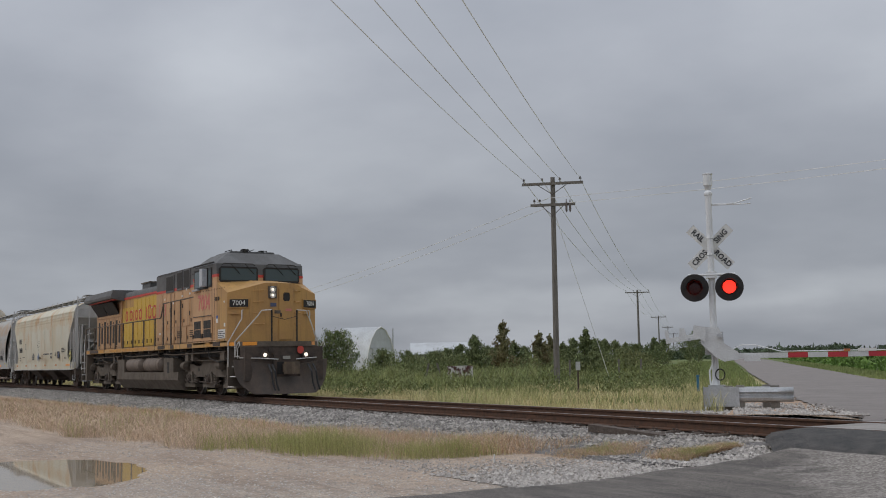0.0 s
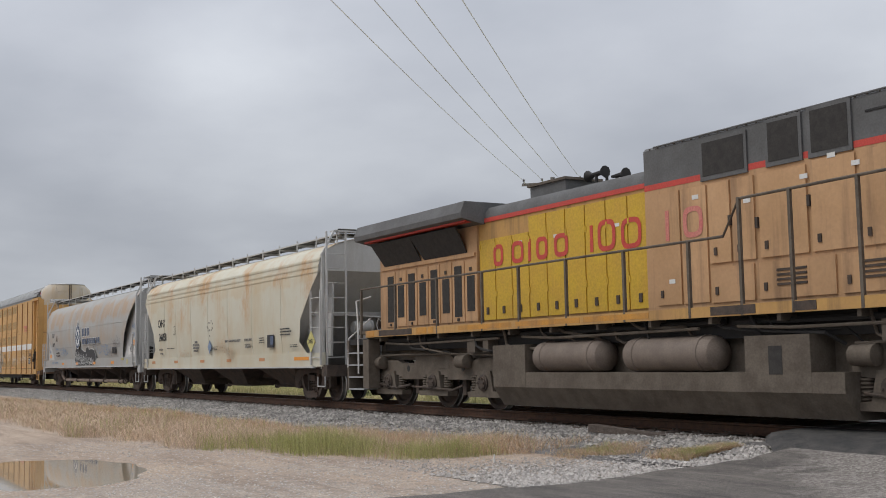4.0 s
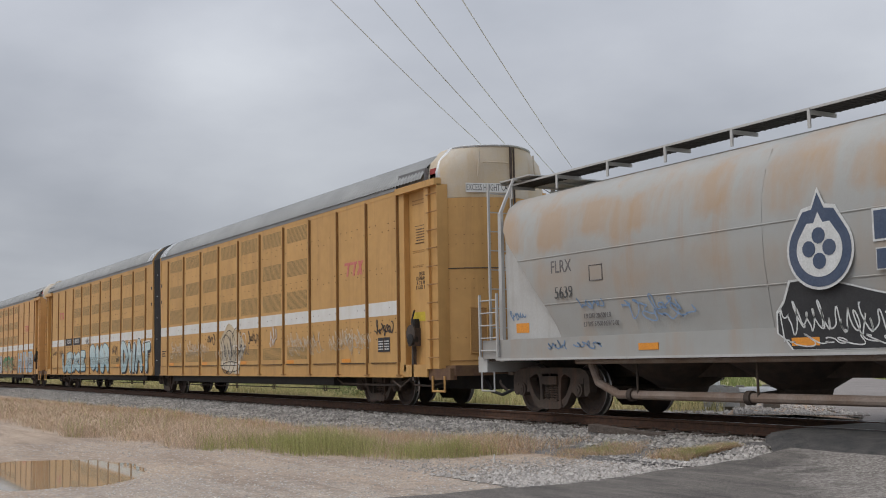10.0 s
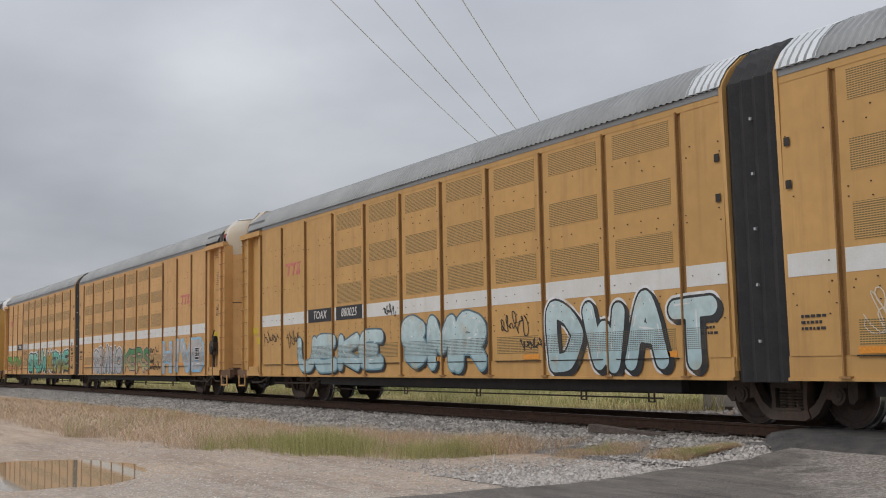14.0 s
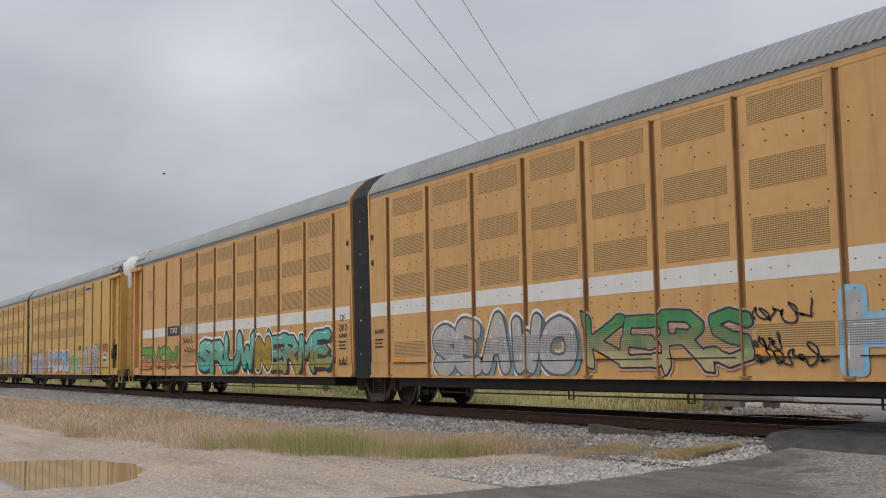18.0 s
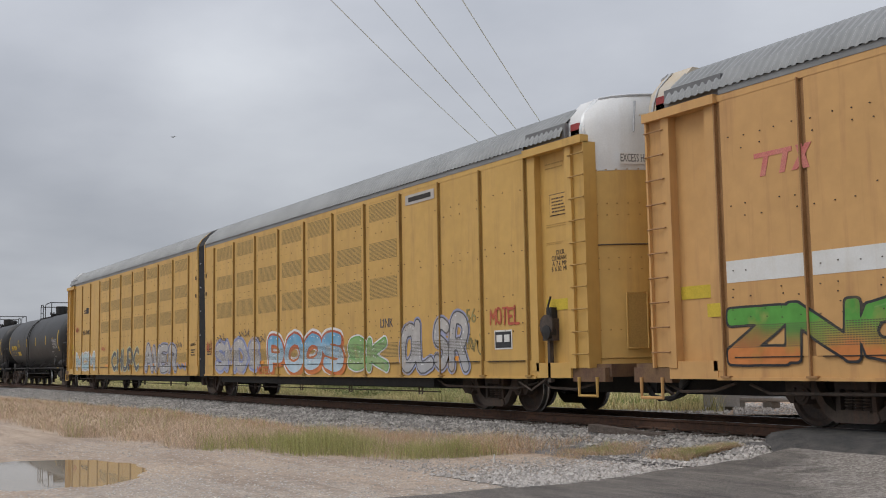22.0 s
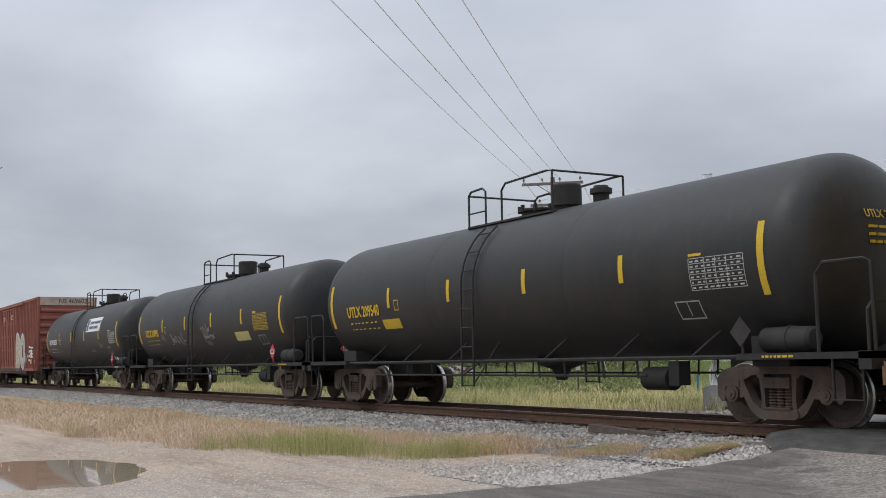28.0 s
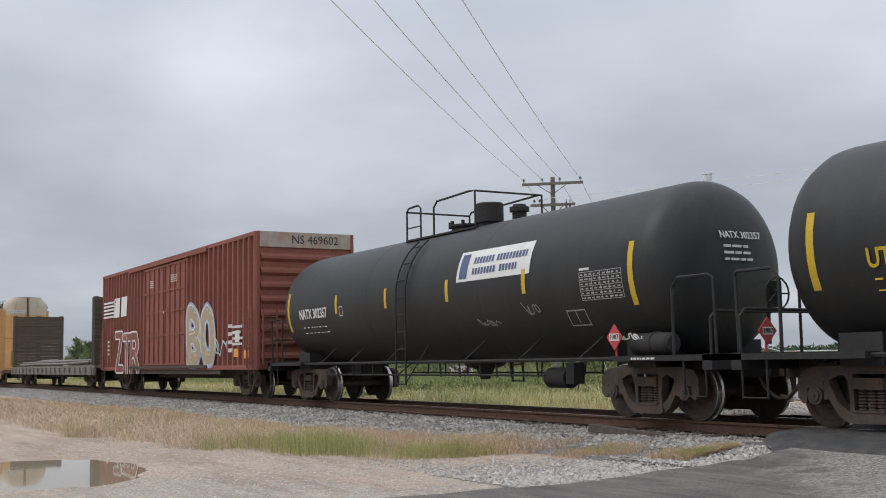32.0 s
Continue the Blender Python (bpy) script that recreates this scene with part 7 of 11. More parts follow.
    for k, (cx, cz, rx_, rz_) in enumerate(((7.75, 1.35, 0.5, 0.6), (8.05, 1.4, 0.6, 0.68), (8.75, 1.72, 0.42, 0.42), (9.35, 1.72, 0.2, 0.24), (8.2, 0.95, 0.8, 0.16), (8.6, 1.3, 0.5, 0.3))):
        loop_line("paint_line", cx, cz, rx_, rz_, GY - 0.003, SP_WHITE if k in (3, 5) else SP_BLACK, a1, 0.013)
    for k, (xx, hh) in enumerate(((7.2, 0.8), (8.0, 0.9), (8.9, 0.85), (9.3, 0.7))):
        scrawl("paint_line", xx, 1.45, 0.9, hh, GY - 0.002, DARK_GREY if k % 2 else FAINT, a1, 40 + k, 5, 0.013)
    scrawl("spray_tag", 6.35, 1.85, 0.9, 0.42, GY, SP_BLACK, a1, 3, 6, 0.014); scrawl("spray_tag", 10.2, 1.8, 1.0, 0.5, GY, SP_BLACK, a1, 5, 6, 0.014)
    scrawl("spray_tag", 11.75, 1.75, 0.55, 0.65, GY, SP_WHITE, a1, 17, 5, 0.014)
    for k, xx in enumerate((2.5, 4.3, 5.4, 13.4, 14.4, 16.2, 17.2)):
        for q in range(3):
            scrawl("spray_tag", xx + 0.12 * (q - 1), 1.5 + 0.05 * q, 1.25, 0.75 - 0.1 * q, GY - 0.0012 * q, FAINT, a1, 60 + 3 * k + q, 4 + q, 0.009)
    scrawl("spray_tag", 18.6, 1.78, 0.95, 0.42, GY, SP_BLACK, a1, 13, 7, 0.016)
    for k in (0, 1):
        patch("notice_plate", 18.3 + 0.31 * k, 18.58 + 0.31 * k, 1.25, 1.58, GY, DARK_LETTER, a1); bars("small_writing", 18.33 + 0.31 * k, 18.55 + 0.31 * k, 1.3, 1.54, 4, GY - 0.006, WHITE, a1, k)
    # a2: pale blue bubble words
    F = 0.04
    spray("spray_piece", "UEKE", -14.1, 1.3, 5.2, 0.9, GY, SP_BLUE, BLUE_SHADE, a2, None, "pale blue bubble letters", F, 1, "bubble", SP_BLACK, SP_WHITE, 0.165)
    spray("spray_piece", "SMR", -8.95, 1.42, 3.6, 1.15, GY, SP_BLUE, BLUE_SHADE, a2, None, "pale blue bubble letters", F, 2, "bubble", SP_BLACK, SP_WHITE, 0.165)
    spray("spray_piece", "DWAT", -2.95, 1.36, 4.3, 1.12, GY, SP_BLUE, SP_BLACK, a2, SP_WHITE, "pale blue bubble letters with black edges", F, 3, "bubble", SP_BLACK, SP_WHITE, 0.135)
    for x_, z_, w_, h_, sd in ((-18.6, 1.75, 1.2, 0.4, 6), (-17.0, 1.7, 1.0, 0.5, 8), (-6.2, 1.7, 1.0, 0.5, 9), (-11.3, 2.2, 0.6, 0.3, 31), (-5.6, 1.3, 0.8, 0.3, 32)):
        scrawl("spray_tag", x_, z_, w_, h_, GY, SP_BLACK, a2, sd, 7, 0.012)
    # b1: silver blocks, jagged green word, silver word in a sky blue field
    spray("spray_piece", "SEAWO", 6.0, 1.28, 5.0, 1.05, GY, SP_GREY, DARK_GREY, b1, SP_WHITE, "silver letters edged in white", 0.05, 6, "bubble", BLUE_SHADE, SP_WHITE, 0.15)
    spray("spray_piece", "KERS", 10.8, 1.3, 3.9, 0.85, GY, sprayed("spray_dark_green", (0.42, 0.36, 0.2), (0.06, 0.24, 0.1), 1.0, 1.5), SP_BLACK, b1, sprayed("spray_pink", (0.5, 0.3, 0.24), (0.5, 0.36, 0.28)), "jagged dark green letters", 0.03, 7, "wild", None, SP_GOLD, 0.1, 0.05)
    for x_, z_, w_, h_, sd in ((13.2, 1.6, 1.3, 0.35, 3), (13.3, 1.0, 1.5, 0.4, 4), (12.9, 1.2, 0.7, 0.3, 5)):
        scrawl("spray_tag", x_, z_, w_, h_, GY, SP_BLACK, b1, sd, 7, 0.016)
    spray("spray_piece", "HIVB", 16.7, 1.36, 4.8, 1.0, GY, SP_GREY, sprayed("spray_bright_blue", (0.24, 0.46, 0.64), (0.28, 0.5, 0.66)), b1, None, "silver letters on a sky blue field", 0.09, 8, "block", None, SP_WHITE, 0.13)
    patch("plate_border", 18.2, 18.62, 1.2, 1.62, GY - 0.012, WHITE, b1)
    for k in (0, 1):
        patch("notice_plate", 18.23 + 0.19 * k, 18.4 + 0.19 * k, 1.33, 1.6, GY - 0.018, DARK_LETTER, b1); bars("small_writing", 18.25 + 0.19 * k, 18.38 + 0.19 * k, 1.38, 1.57, 4, GY - 0.024, WHITE, b1, k)
    patch("notice_plate", 18.23, 18.59, 1.22, 1.3, GY - 0.018, DARK_LETTER, b1)
    # b2: green over orange, then the long teal word
    spray("spray_piece", "ZNOM", -17.0, 1.3, 4.6, 0.8, GY, sprayed("spray_green_orange", (0.55, 0.2, 0.06), (0.1, 0.32, 0.06), 1.0, 1.45), SP_BLACK, b2, None, "green letters over orange", 0.035, 9, "block", None, SP_GREEN, 0.16)
    bm = bmesh.new()
    for k in range(9):
        a_ = 2 * math.pi * k / 9
        bm.faces.new([bm.verts.new((-14.55 + r_ * math.cos(a_ + d_), GY - 0.002 - 0.0001 * k, 1.62 + r_ * math.sin(a_ + d_))) for r_, d_ in ((0.05, -0.5), (0.38, 0.0), (0.05, 0.5))])
    part("spray_tag", bm, SP_RED, b2, "red sprayed star")
    scrawl("spray_tag", -13.5, 1.86, 1.3, 0.3, GY, SP_BLACK, b2, 5, 8, 0.012); scrawl("spray_tag", -13.3, 1.55, 1.4, 0.35, GY, SP_BLACK, b2, 15, 8, 0.013); scrawl("spray_tag", -12.4, 1.4, 0.5, 0.4, GY, SP_TEAL, b2, 25, 3, 0.03)
    spray("spray_piece", "SRUW", -9.7, 1.34, 5.2, 0.98, GY, SP_TEAL, SP_BLACK, b2, SP_WHITE, "teal letters with black shading", 0.07, 10, "wild", SP_BLACK, SP_WHITE, 0.14)
    spray("spray_piece", "NERME", -4.3, 1.34, 5.1, 0.96, GY, sprayed("spray_gold_teal", (0.3, 0.26, 0.05), (0.12, 0.42, 0.34), 1.05, 1.4), SP_BLACK, b2, SP_WHITE, "teal and gold letters edged in white", 0.05, 11, "wild", SP_BLACK, SP_WHITE, 0.12)
    spray("spray_piece", "N", -6.4, 1.34, 1.2, 0.95, GY - 0.008, SP_GOLD, SP_BLACK, b2, SP_WHITE, "gold letter", 0.05, 12, "bubble", None, SP_GOLD, 0.24)
    lettering("spray_tag", "DF\n2012", 0.24, SP_BLACK, b2, side(-1.0, 2.0, GY)); lettering("spray_tag", "tula!", 0.3, SP_BLACK, b2, side(-1.0, 1.05, GY))
    lettering("unit_letters", "B-UNIT", 0.15, DARK_LETTER, b1, side(1.0, 1.72, GY)); lettering("unit_letters", "A-UNIT", 0.15, DARK_LETTER, b2, side(-1.0, 1.68, GY))
    # c1
    spray("spray_piece", "SMDS", 3.6, 1.28, 4.0, 0.9, GY, SP_GREY, sprayed("spray_violet_blue", (0.24, 0.28, 0.5), (0.2, 0.24, 0.42), worn=0.2), c1, SP_LILAC, "faded silver letters edged in violet blue", 0.05, 13, "bubble", None, SP_WHITE, 0.135)
    for x_, z_ in ((2.2, 1.85), (4.3, 1.95), (5.6, 1.75)):
        scrawl("spray_tag", x_, z_, 1.0, 0.3, GY - 0.014, DARK_GREY, c1, int(x_ * 9), 6, 0.012)
    spray("spray_piece", "POOS", 8.75, 1.28, 5.0, 1.0, GY, SP_SKY, SP_RED, c1, SP_WHITE, "sky blue letters edged in red and white", 0.06, 14, "bubble", sprayed("spray_orange_red", (0.6, 0.2, 0.06), (0.55, 0.14, 0.05)), SP_WHITE, 0.14)
    spray("spray_piece", "SK", 12.6, 1.22, 2.2, 0.72, GY, sprayed("spray_pale_green", (0.3, 0.42, 0.2), (0.2, 0.4, 0.14)), SP_GREEN, c1, SP_WHITE, "pale green letters", 0.035, 15, "bubble", None, SP_WHITE, 0.135)
    spray("spray_piece", "OLSR", 15.75, 1.36, 2.9, 1.1, GY, SP_GREY, DARK_GREY, c1, SP_LILAC, "silver letters edged in blue black", 0.035, 16, "bubble", None, SP_WHITE, 0.14)
    lettering("spray_tag", "LINK", 0.3, DARK_GREY, c1, side(13.6, 1.9, GY))
    lettering("spray_tag", "56", 0.42, sprayed("spray_olive", (0.25, 0.22, 0.1), (0.28, 0.24, 0.1)), c1, side(17.3, 1.9, GY)); scrawl("spray_tag", 17.4, 1.35, 0.6, 0.5, GY, bpy.data.materials["spray_olive"], c1, 3, 5, 0.014)
    spray("spray_tag", "MOTEL", 18.55, 1.86, 1.05, 0.36, GY - 0.002, SP_RED, SP_RED, c1, None, "", 0.0, 21, "block", None, SP_RED, 0.1)
    patch("plate_border", 18.17, 18.78, 1.22, 1.59, GY + 0.003, WHITE, c1); patch("notice_plate", 18.2, 18.75, 1.25, 1.56, GY, DARK_LETTER, c1); patch("plate_window", 18.25, 18.45, 1.36, 1.5, GY - 0.006, WHITE, c1); patch("plate_window", 18.52, 18.7, 1.36, 1.5, GY - 0.006, WHITE, c1)
    scrawl("spray_tag", 1.0, 1.6, 0.6, 0.6, GY, SP_RED, c1, 3, 6, 0.014); spray("spray_tag", "MOTEL", 5.9, 0.84, 1.0, 0.24, GY - 0.012, SP_RED, SP_RED, c1, None, "", 0.0, 22, "block", None, SP_RED, 0.1)
    # c2
    spray("spray_piece", "AVER", -4.85, 1.28, 4.1, 0.95, GY, SP_GREY, DARK_GREY, c2, SP_LILAC, "silver letters edged in dark grey", 0.04, 17, "bubble", None, SP_WHITE, 0.135)
    spray("spray_piece", "CHUPC", -9.9, 1.28, 4.4, 0.85, GY, DARK_GREY, sprayed("spray_lime", (0.5, 0.52, 0.36), (0.46, 0.48, 0.3)), c2, None, "dark grey letters edged in pale lime", 0.05, 18, "bubble", None, SP_GREY, 0.1)
    spray("spray_piece", "MOM", -17.0, 1.28, 3.6, 0.7, GY, SP_BLUE, SP_GREY, c2, SP_WHITE, "pale grey blue letters", 0.05, 19, "bubble", None, SP_WHITE, 0.135)
    scrawl("spray_tag", -13.6, 1.8, 0.7, 0.3, GY, SP_RED, c2, 4, 6, 0.016); scrawl("spray_tag", -18.8, 2.8, 0.7, 0.5, GY, SP_RED, c2, 4, 5, 0.02); scrawl("spray_tag", -2.6, 1.75, 0.8, 0.3, GY, DARK_GREY, c2, 6, 6, 0.012); scrawl("spray_tag", -2.2, 1.0, 0.9, 0.35, GY, SP_LILAC, c2, 7, 4, 0.04)
    lettering("unit_letters", "A-UNIT", 0.15, DARK_LETTER, c2, side(-1.0, 1.72, GY))


racks()
# ---- tank cars
TANK_LINE = mat("tank_yellow_mark", (0.6, 0.4, 0.03), (0.5, 0.33, 0.03), 6, 0.5, 0.6)
PLACARD_RED = mat("placard_red", (0.5, 0.06, 0.07), (0.42, 0.06, 0.06), 6, 0.5, 0.5)
MARK_WHITE = mat("stencil_white", (0.45, 0.44, 0.42), (0.3, 0.3, 0.29), 8, 0.6, 0.7)
TZ, TR = 2.49, 1.5


def tank_y(z):
    """How far out the shell lies at height z, on the side towards -y."""
    return -math.sqrt(max(0.0, TR * TR - (z - TZ) ** 2))


def curved(name, x0, x1, z0, z1, material, parent, label="", lift=0.006, n=5):
    """A painted field that follows the shell."""
    bm = bmesh.new()
    a0, a1 = math.asin((z0 - TZ) / TR), math.asin((z1 - TZ) / TR)
    cols = []
    for x in (x0, x1):
        cols.append([bm.verts.new((x, -(TR + lift) * math.cos(a0 + (a1 - a0) * i / n), TZ + (TR + lift) * math.sin(a0 + (a1 - a0) * i / n))) for i in range(n + 1)])
    for i in range(n):
        bm.faces.new((cols[0][i], cols[1][i], cols[1][i + 1], cols[0][i + 1]))
    return part(name, bm, material, parent, label)


def curved_letters(name, text, size, x, z, material, parent, squeeze=0.9):
    a = math.asin((z - TZ) / TR)
    return lettering(name, text, size, material, parent, bold=0.008, m=pose(x, -(TR + 0.012) * math.cos(a), TZ + (TR + 0.012) * math.sin(a), 90 - math.degrees(a), 0, 0), squeeze=squeeze)


def tank_car(x, label, number, mark, letters, half_trucks, left_mark_x, chart, dx=0.0):
    h = vehicle("tank_car", x, label, "tank car", "tank cars")
    T = 7.62
    bm = bmesh.new()
    head = [(0.0, 1.0), (0.2, 0.985), (0.4, 0.93), (0.58, 0.82), (0.72, 0.64), (0.8, 0.4), (0.83, 0.12), (0.835, 0.0)]
    prof = [(-T + 0.12 - a * 0.9, TR * r) for a, r in head[::-1]] + [(-T / 3, TR), (T / 3, TR)] + [(T - 0.3 + a * 0.8, TR * r) for a, r in head]
    lathe(bm, (0, 0, TZ), (1, 0, 0), prof, 56)
    part("tank_shell", bm, TANK, h, angle=50)
    for xx in (-2.6, 2.4):
        bm = bmesh.new()
        lathe(bm, (xx, 0, TZ), (1, 0, 0), [(-0.012, TR - 0.002), (-0.006, TR + 0.003), (0.006, TR + 0.003), (0.012, TR - 0.002)], 56)
        part("weld_seam", bm, TANK, h)
    # underframe: stub sills, walkway rails, braces
    for s in (-1, 1):
        boxes("stub_sill", [(*sorted((s * 5.3, s * 9.0)), -0.33, 0.33, 0.68, 0.98)], BLACK, h)
    for s in (-1, 1):
        tubes("side_rail", [[(-6.6, s * 1.36, 1.0), (6.6, s * 1.36, 1.0)]], 0.035, BLACK, h)
        tubes("side_rail", [[(-5.4, s * 1.3, 0.72), (4.4, s * 1.3, 0.72)]], 0.022, BLACK, h)
        for k, xx in enumerate((-4.6, -3.7, -2.6, 0.6, 1.4, 2.2, 2.8, 3.3, 4.2)):
            tubes("rail_strut", [[(xx, s * 1.34, 1.0), (xx, s * 1.31, 0.68)]], 0.02, BLACK, h)
        for xx in (-5.6, -3.9, -1.9, 1.6, 3.6, 5.5):
            tubes("brace", [[(xx, s * 1.33, 1.02), (xx + 0.35 * (1 if xx > 0 else 1), s * 1.02, 1.42)]], 0.02, BLACK, h)
    for s in (-1, 1):
        boxes("bolster", [(*sorted((s * (half_trucks - 0.35), s * (half_trucks + 0.35))), -1.2, 1.2, 0.86, 1.3)], BLACK, h, bevel=0.03)
        boxes("end_deck", [(*sorted((s * 6.6, s * 8.95)), -1.5, 1.5, 0.96, 1.05)], BLACK, h, bevel=0.01)
        boxes("end_beam", [(*sorted((s * 8.75, s * 8.95)), -1.5, 1.5, 0.82, 1.06)], BLACK, h, bevel=0.015)
        coupler(h, s * 8.9, s)
        for sg in (-1, 1):
            tubes("hand_rail", [[(s * 8.05, sg * 1.42, 1.02), (s * 8.05, sg * 1.42, 2.1), (s * 8.18, sg * 1.42, 2.25), (s * 8.85, sg * 1.42, 2.25), (s * 8.92, sg * 1.38, 2.2), (s * 8.92, sg * 1.36, 1.02)]], 0.026, BLACK, h)
            tubes("step", [[(s * 8.3, sg * 1.46, 0.98), (s * 8.3, sg * 1.46, 0.42), (s * 8.78, sg * 1.46, 0.42), (s * 8.78, sg * 1.46, 0.98)]], 0.02, BLACK, h)
        tubes("hand_rail", [[(s * 8.85, -1.4, 1.05), (s * 8.85, -1.4, 1.6), (s * 8.85, -1.3, 1.7), (s * 8.85, 1.3, 1.7), (s * 8.85, 1.4, 1.6), (s * 8.85, 1.4, 1.05)]], 0.024, BLACK, h)
        bogie(h, s * half_trucks)
    bm = bmesh.new()
    lathe(bm, (6.88, -1.2, 1.235), (1, 0, 0), [(0, 0.02), (0.01, 0.14), (0.05, 0.18), (0.5, 0.188), (0.51, 0.205), (0.55, 0.205), (0.56, 0.188), (0.88, 0.18), (0.93, 0.14), (0.94, 0.02)], 20)
    part("air_reservoir", bm, BLACK, h)
    brake_gear(h, 8.7, 0.2, 1, BLACK, 0.26)
    bm = bmesh.new()
    lathe(bm, (3.55, -0.55, 0.66), (1, 0, 0), [(0, 0.02), (0.02, 0.2), (0.65, 0.2), (0.7, 0.02)], 14)
    box(bm, 4.3, 4.55, -0.75, -0.5, 0.55, 0.95)
    part("brake_cylinder", bm, BLACK, h)
    bm = bmesh.new()
    lathe(bm, (0.3, 0, 1.02), (0, 0, -1), [(0, 0.5), (0.12, 0.45), (0.2, 0.2), (0.35, 0.14), (0.42, 0.1)], 14)
    part("outlet_valve", bm, BLACK, h)
    # ladder: straight down the side, over the shell to the platform
    for s in (-1, 1):
        def at(xx, z):
            yy = TR + 0.07 if z < TZ else math.sqrt(max(0.0, (TR + 0.07) ** 2 - (z - TZ) ** 2))
            return (xx, s * yy, z)
        for xx in (-0.95 + dx, -0.5 + dx):
            tubes("ladder_rail", [[at(xx, z) for z in (0.5, 1.0, 1.7, 2.3, 2.7, 3.0, 3.25, 3.45, 3.6, 3.75)]], 0.022, BLACK, h)
        for k in range(9):
            z = 0.52 + 0.385 * k
            tubes("ladder_rung", [[at(-0.95 + dx, z), at(-0.5 + dx, z)]], 0.015, BLACK, h)
        tubes("ladder_stay", [[at(-0.5 + dx, 0.55), (-0.1 + dx, s * 1.2, 1.38)], [at(-0.95 + dx, 0.7), (-0.62 + dx, s * 1.3, 1.02)]], 0.016, BLACK, h)
    # platform, its rails, manway and valves
    zp = TZ + TR
    px0, px1 = -2.1 + dx, 1.0 + dx
    for s in (-1, 1):
        boxes("platform", [(px0, px1, *sorted((s * 0.3, s * 0.66)), zp - 0.12, zp - 0.08)], MESH, h)
        Yr = 0.62 if s < 0 else 1.15
        tubes("platform_rail", [[(px0, s * Yr, zp - 0.3), (px0, s * Yr, zp + 0.6), (px0 + 0.1, s * Yr, zp + 0.68), (px0 + 0.55, s * Yr, zp + 0.7), (px0 + 0.68, s * Yr, zp + 0.62), (px0 + 0.68, s * Yr, zp - 0.2)]], 0.024, BLACK, h)
        tubes("platform_rail", [[(px0 + 1.3, s * Yr, zp - 0.2), (px0 + 1.3, s * Yr, zp + 0.55), (px0 + 1.45, s * Yr, zp + 0.68), (px1 - 0.2, s * Yr, zp + 0.72), (px1, s * Yr, zp + 0.7), (px1, s * Yr, zp - 0.3)]], 0.024, BLACK, h)
        tubes("platform_rail", [[(px0, s * Yr, zp + 0.2), (px0 + 0.68, s * Yr, zp + 0.2)]], 0.016, BLACK, h)
    tubes("platform_rail", [[(px0, -0.62, zp + 0.6), (px0, 1.15, zp + 0.6)]], 0.024, BLACK, h)
    tubes("platform_rail", [[(px1, -0.62, zp + 0.7), (px1, 1.15, zp + 0.7)]], 0.024, BLACK, h)
    bm = bmesh.new()
    lathe(bm, (0.62 + dx, 0, zp - 0.08), (0, 0, 1), [(0, 0.26), (0.14, 0.26), (0.15, 0.31), (0.55, 0.31), (0.58, 0.29), (0.6, 0.02)], 20)
    part("valve_dome", bm, BLACK, h)
    bm = bmesh.new()
    lathe(bm, (1.35 + dx, 0.3, zp - 0.12), (0, 0, 1), [(0, 0.16), (0.35, 0.16), (0.36, 0.22), (0.46, 0.22), (0.47, 0.16), (0.52, 0.14), (0.53, 0.02)], 16)
    part("relief_valve", bm, BLACK, h)
    bm = bmesh.new()
    lathe(bm, (-0.35 + dx, 0, zp - 0.06), (0, 0, 1), [(0, 0.36), (0.12, 0.36), (0.13, 0.42), (0.18, 0.42), (0.2, 0.02)], 18)
    for k in range(8):
        a = 2 * math.pi * k / 8
        box(bm, -0.35 + dx + 0.4 * math.cos(a) - 0.03, -0.35 + dx + 0.4 * math.cos(a) + 0.03, 0.4 * math.sin(a) - 0.03, 0.4 * math.sin(a) + 0.03, zp + 0.05, zp + 0.2)
    part("manway", bm, BLACK, h)
    # markings
    for xx, w, z0, z1 in ((-7.4, 0.13, 1.88, 2.93), (-4.3, 0.12, 2.25, 2.71), (-1.6, 0.12, 2.25, 2.71), (1.2, 0.12, 2.25, 2.71), (4.05, 0.12, 2.25, 2.71), (7.15, 0.13, 1.88, 2.93)):
        curved("reflective_bar", xx - w / 2, xx + w / 2, z0, z1, TANK_LINE, h)
    M = letters
    curved_letters("reporting_mark", mark + " " + number, 0.36, left_mark_x - 0.1, 2.3 if letters is not TANK_LINE else 2.22, M, h, 0.82)
    rnd = random.Random(int(number))
    bm = bmesh.new()
    for r in range(2):
        z = 1.95 - 0.14 * r
        xx = left_mark_x - 0.9
        while xx < left_mark_x + 0.6:
            w = rnd.uniform(0.08, 0.25)
            box(bm, xx, xx + w * 0.6, tank_y(z) - 0.008, tank_y(z) + 0.02, z, z + 0.03)
            xx += w + 0.06
    part("small_writing", bm, M, h)
    lettering("reporting_mark", mark + " " + number, 0.18, M, h, front(0.15, 3.0, T + 0.38) @ pose(0, 0, 0, -20, 0, 0), squeeze=0.85)
    for k, (z, w) in enumerate(((2.8, 0.55), (2.69, 0.6), (2.58, 0.5))):
        xr = T + 0.35 + 0.01 * k
        bm = bmesh.new()
        yy = -0.2
        while yy < -0.2 + w:
            q = rnd.uniform(0.08, 0.2)
            box(bm, xr, xr + 0.03, yy, yy + q, z, z + 0.04)
            yy += q + 0.05
        part("small_writing", bm, M, h)
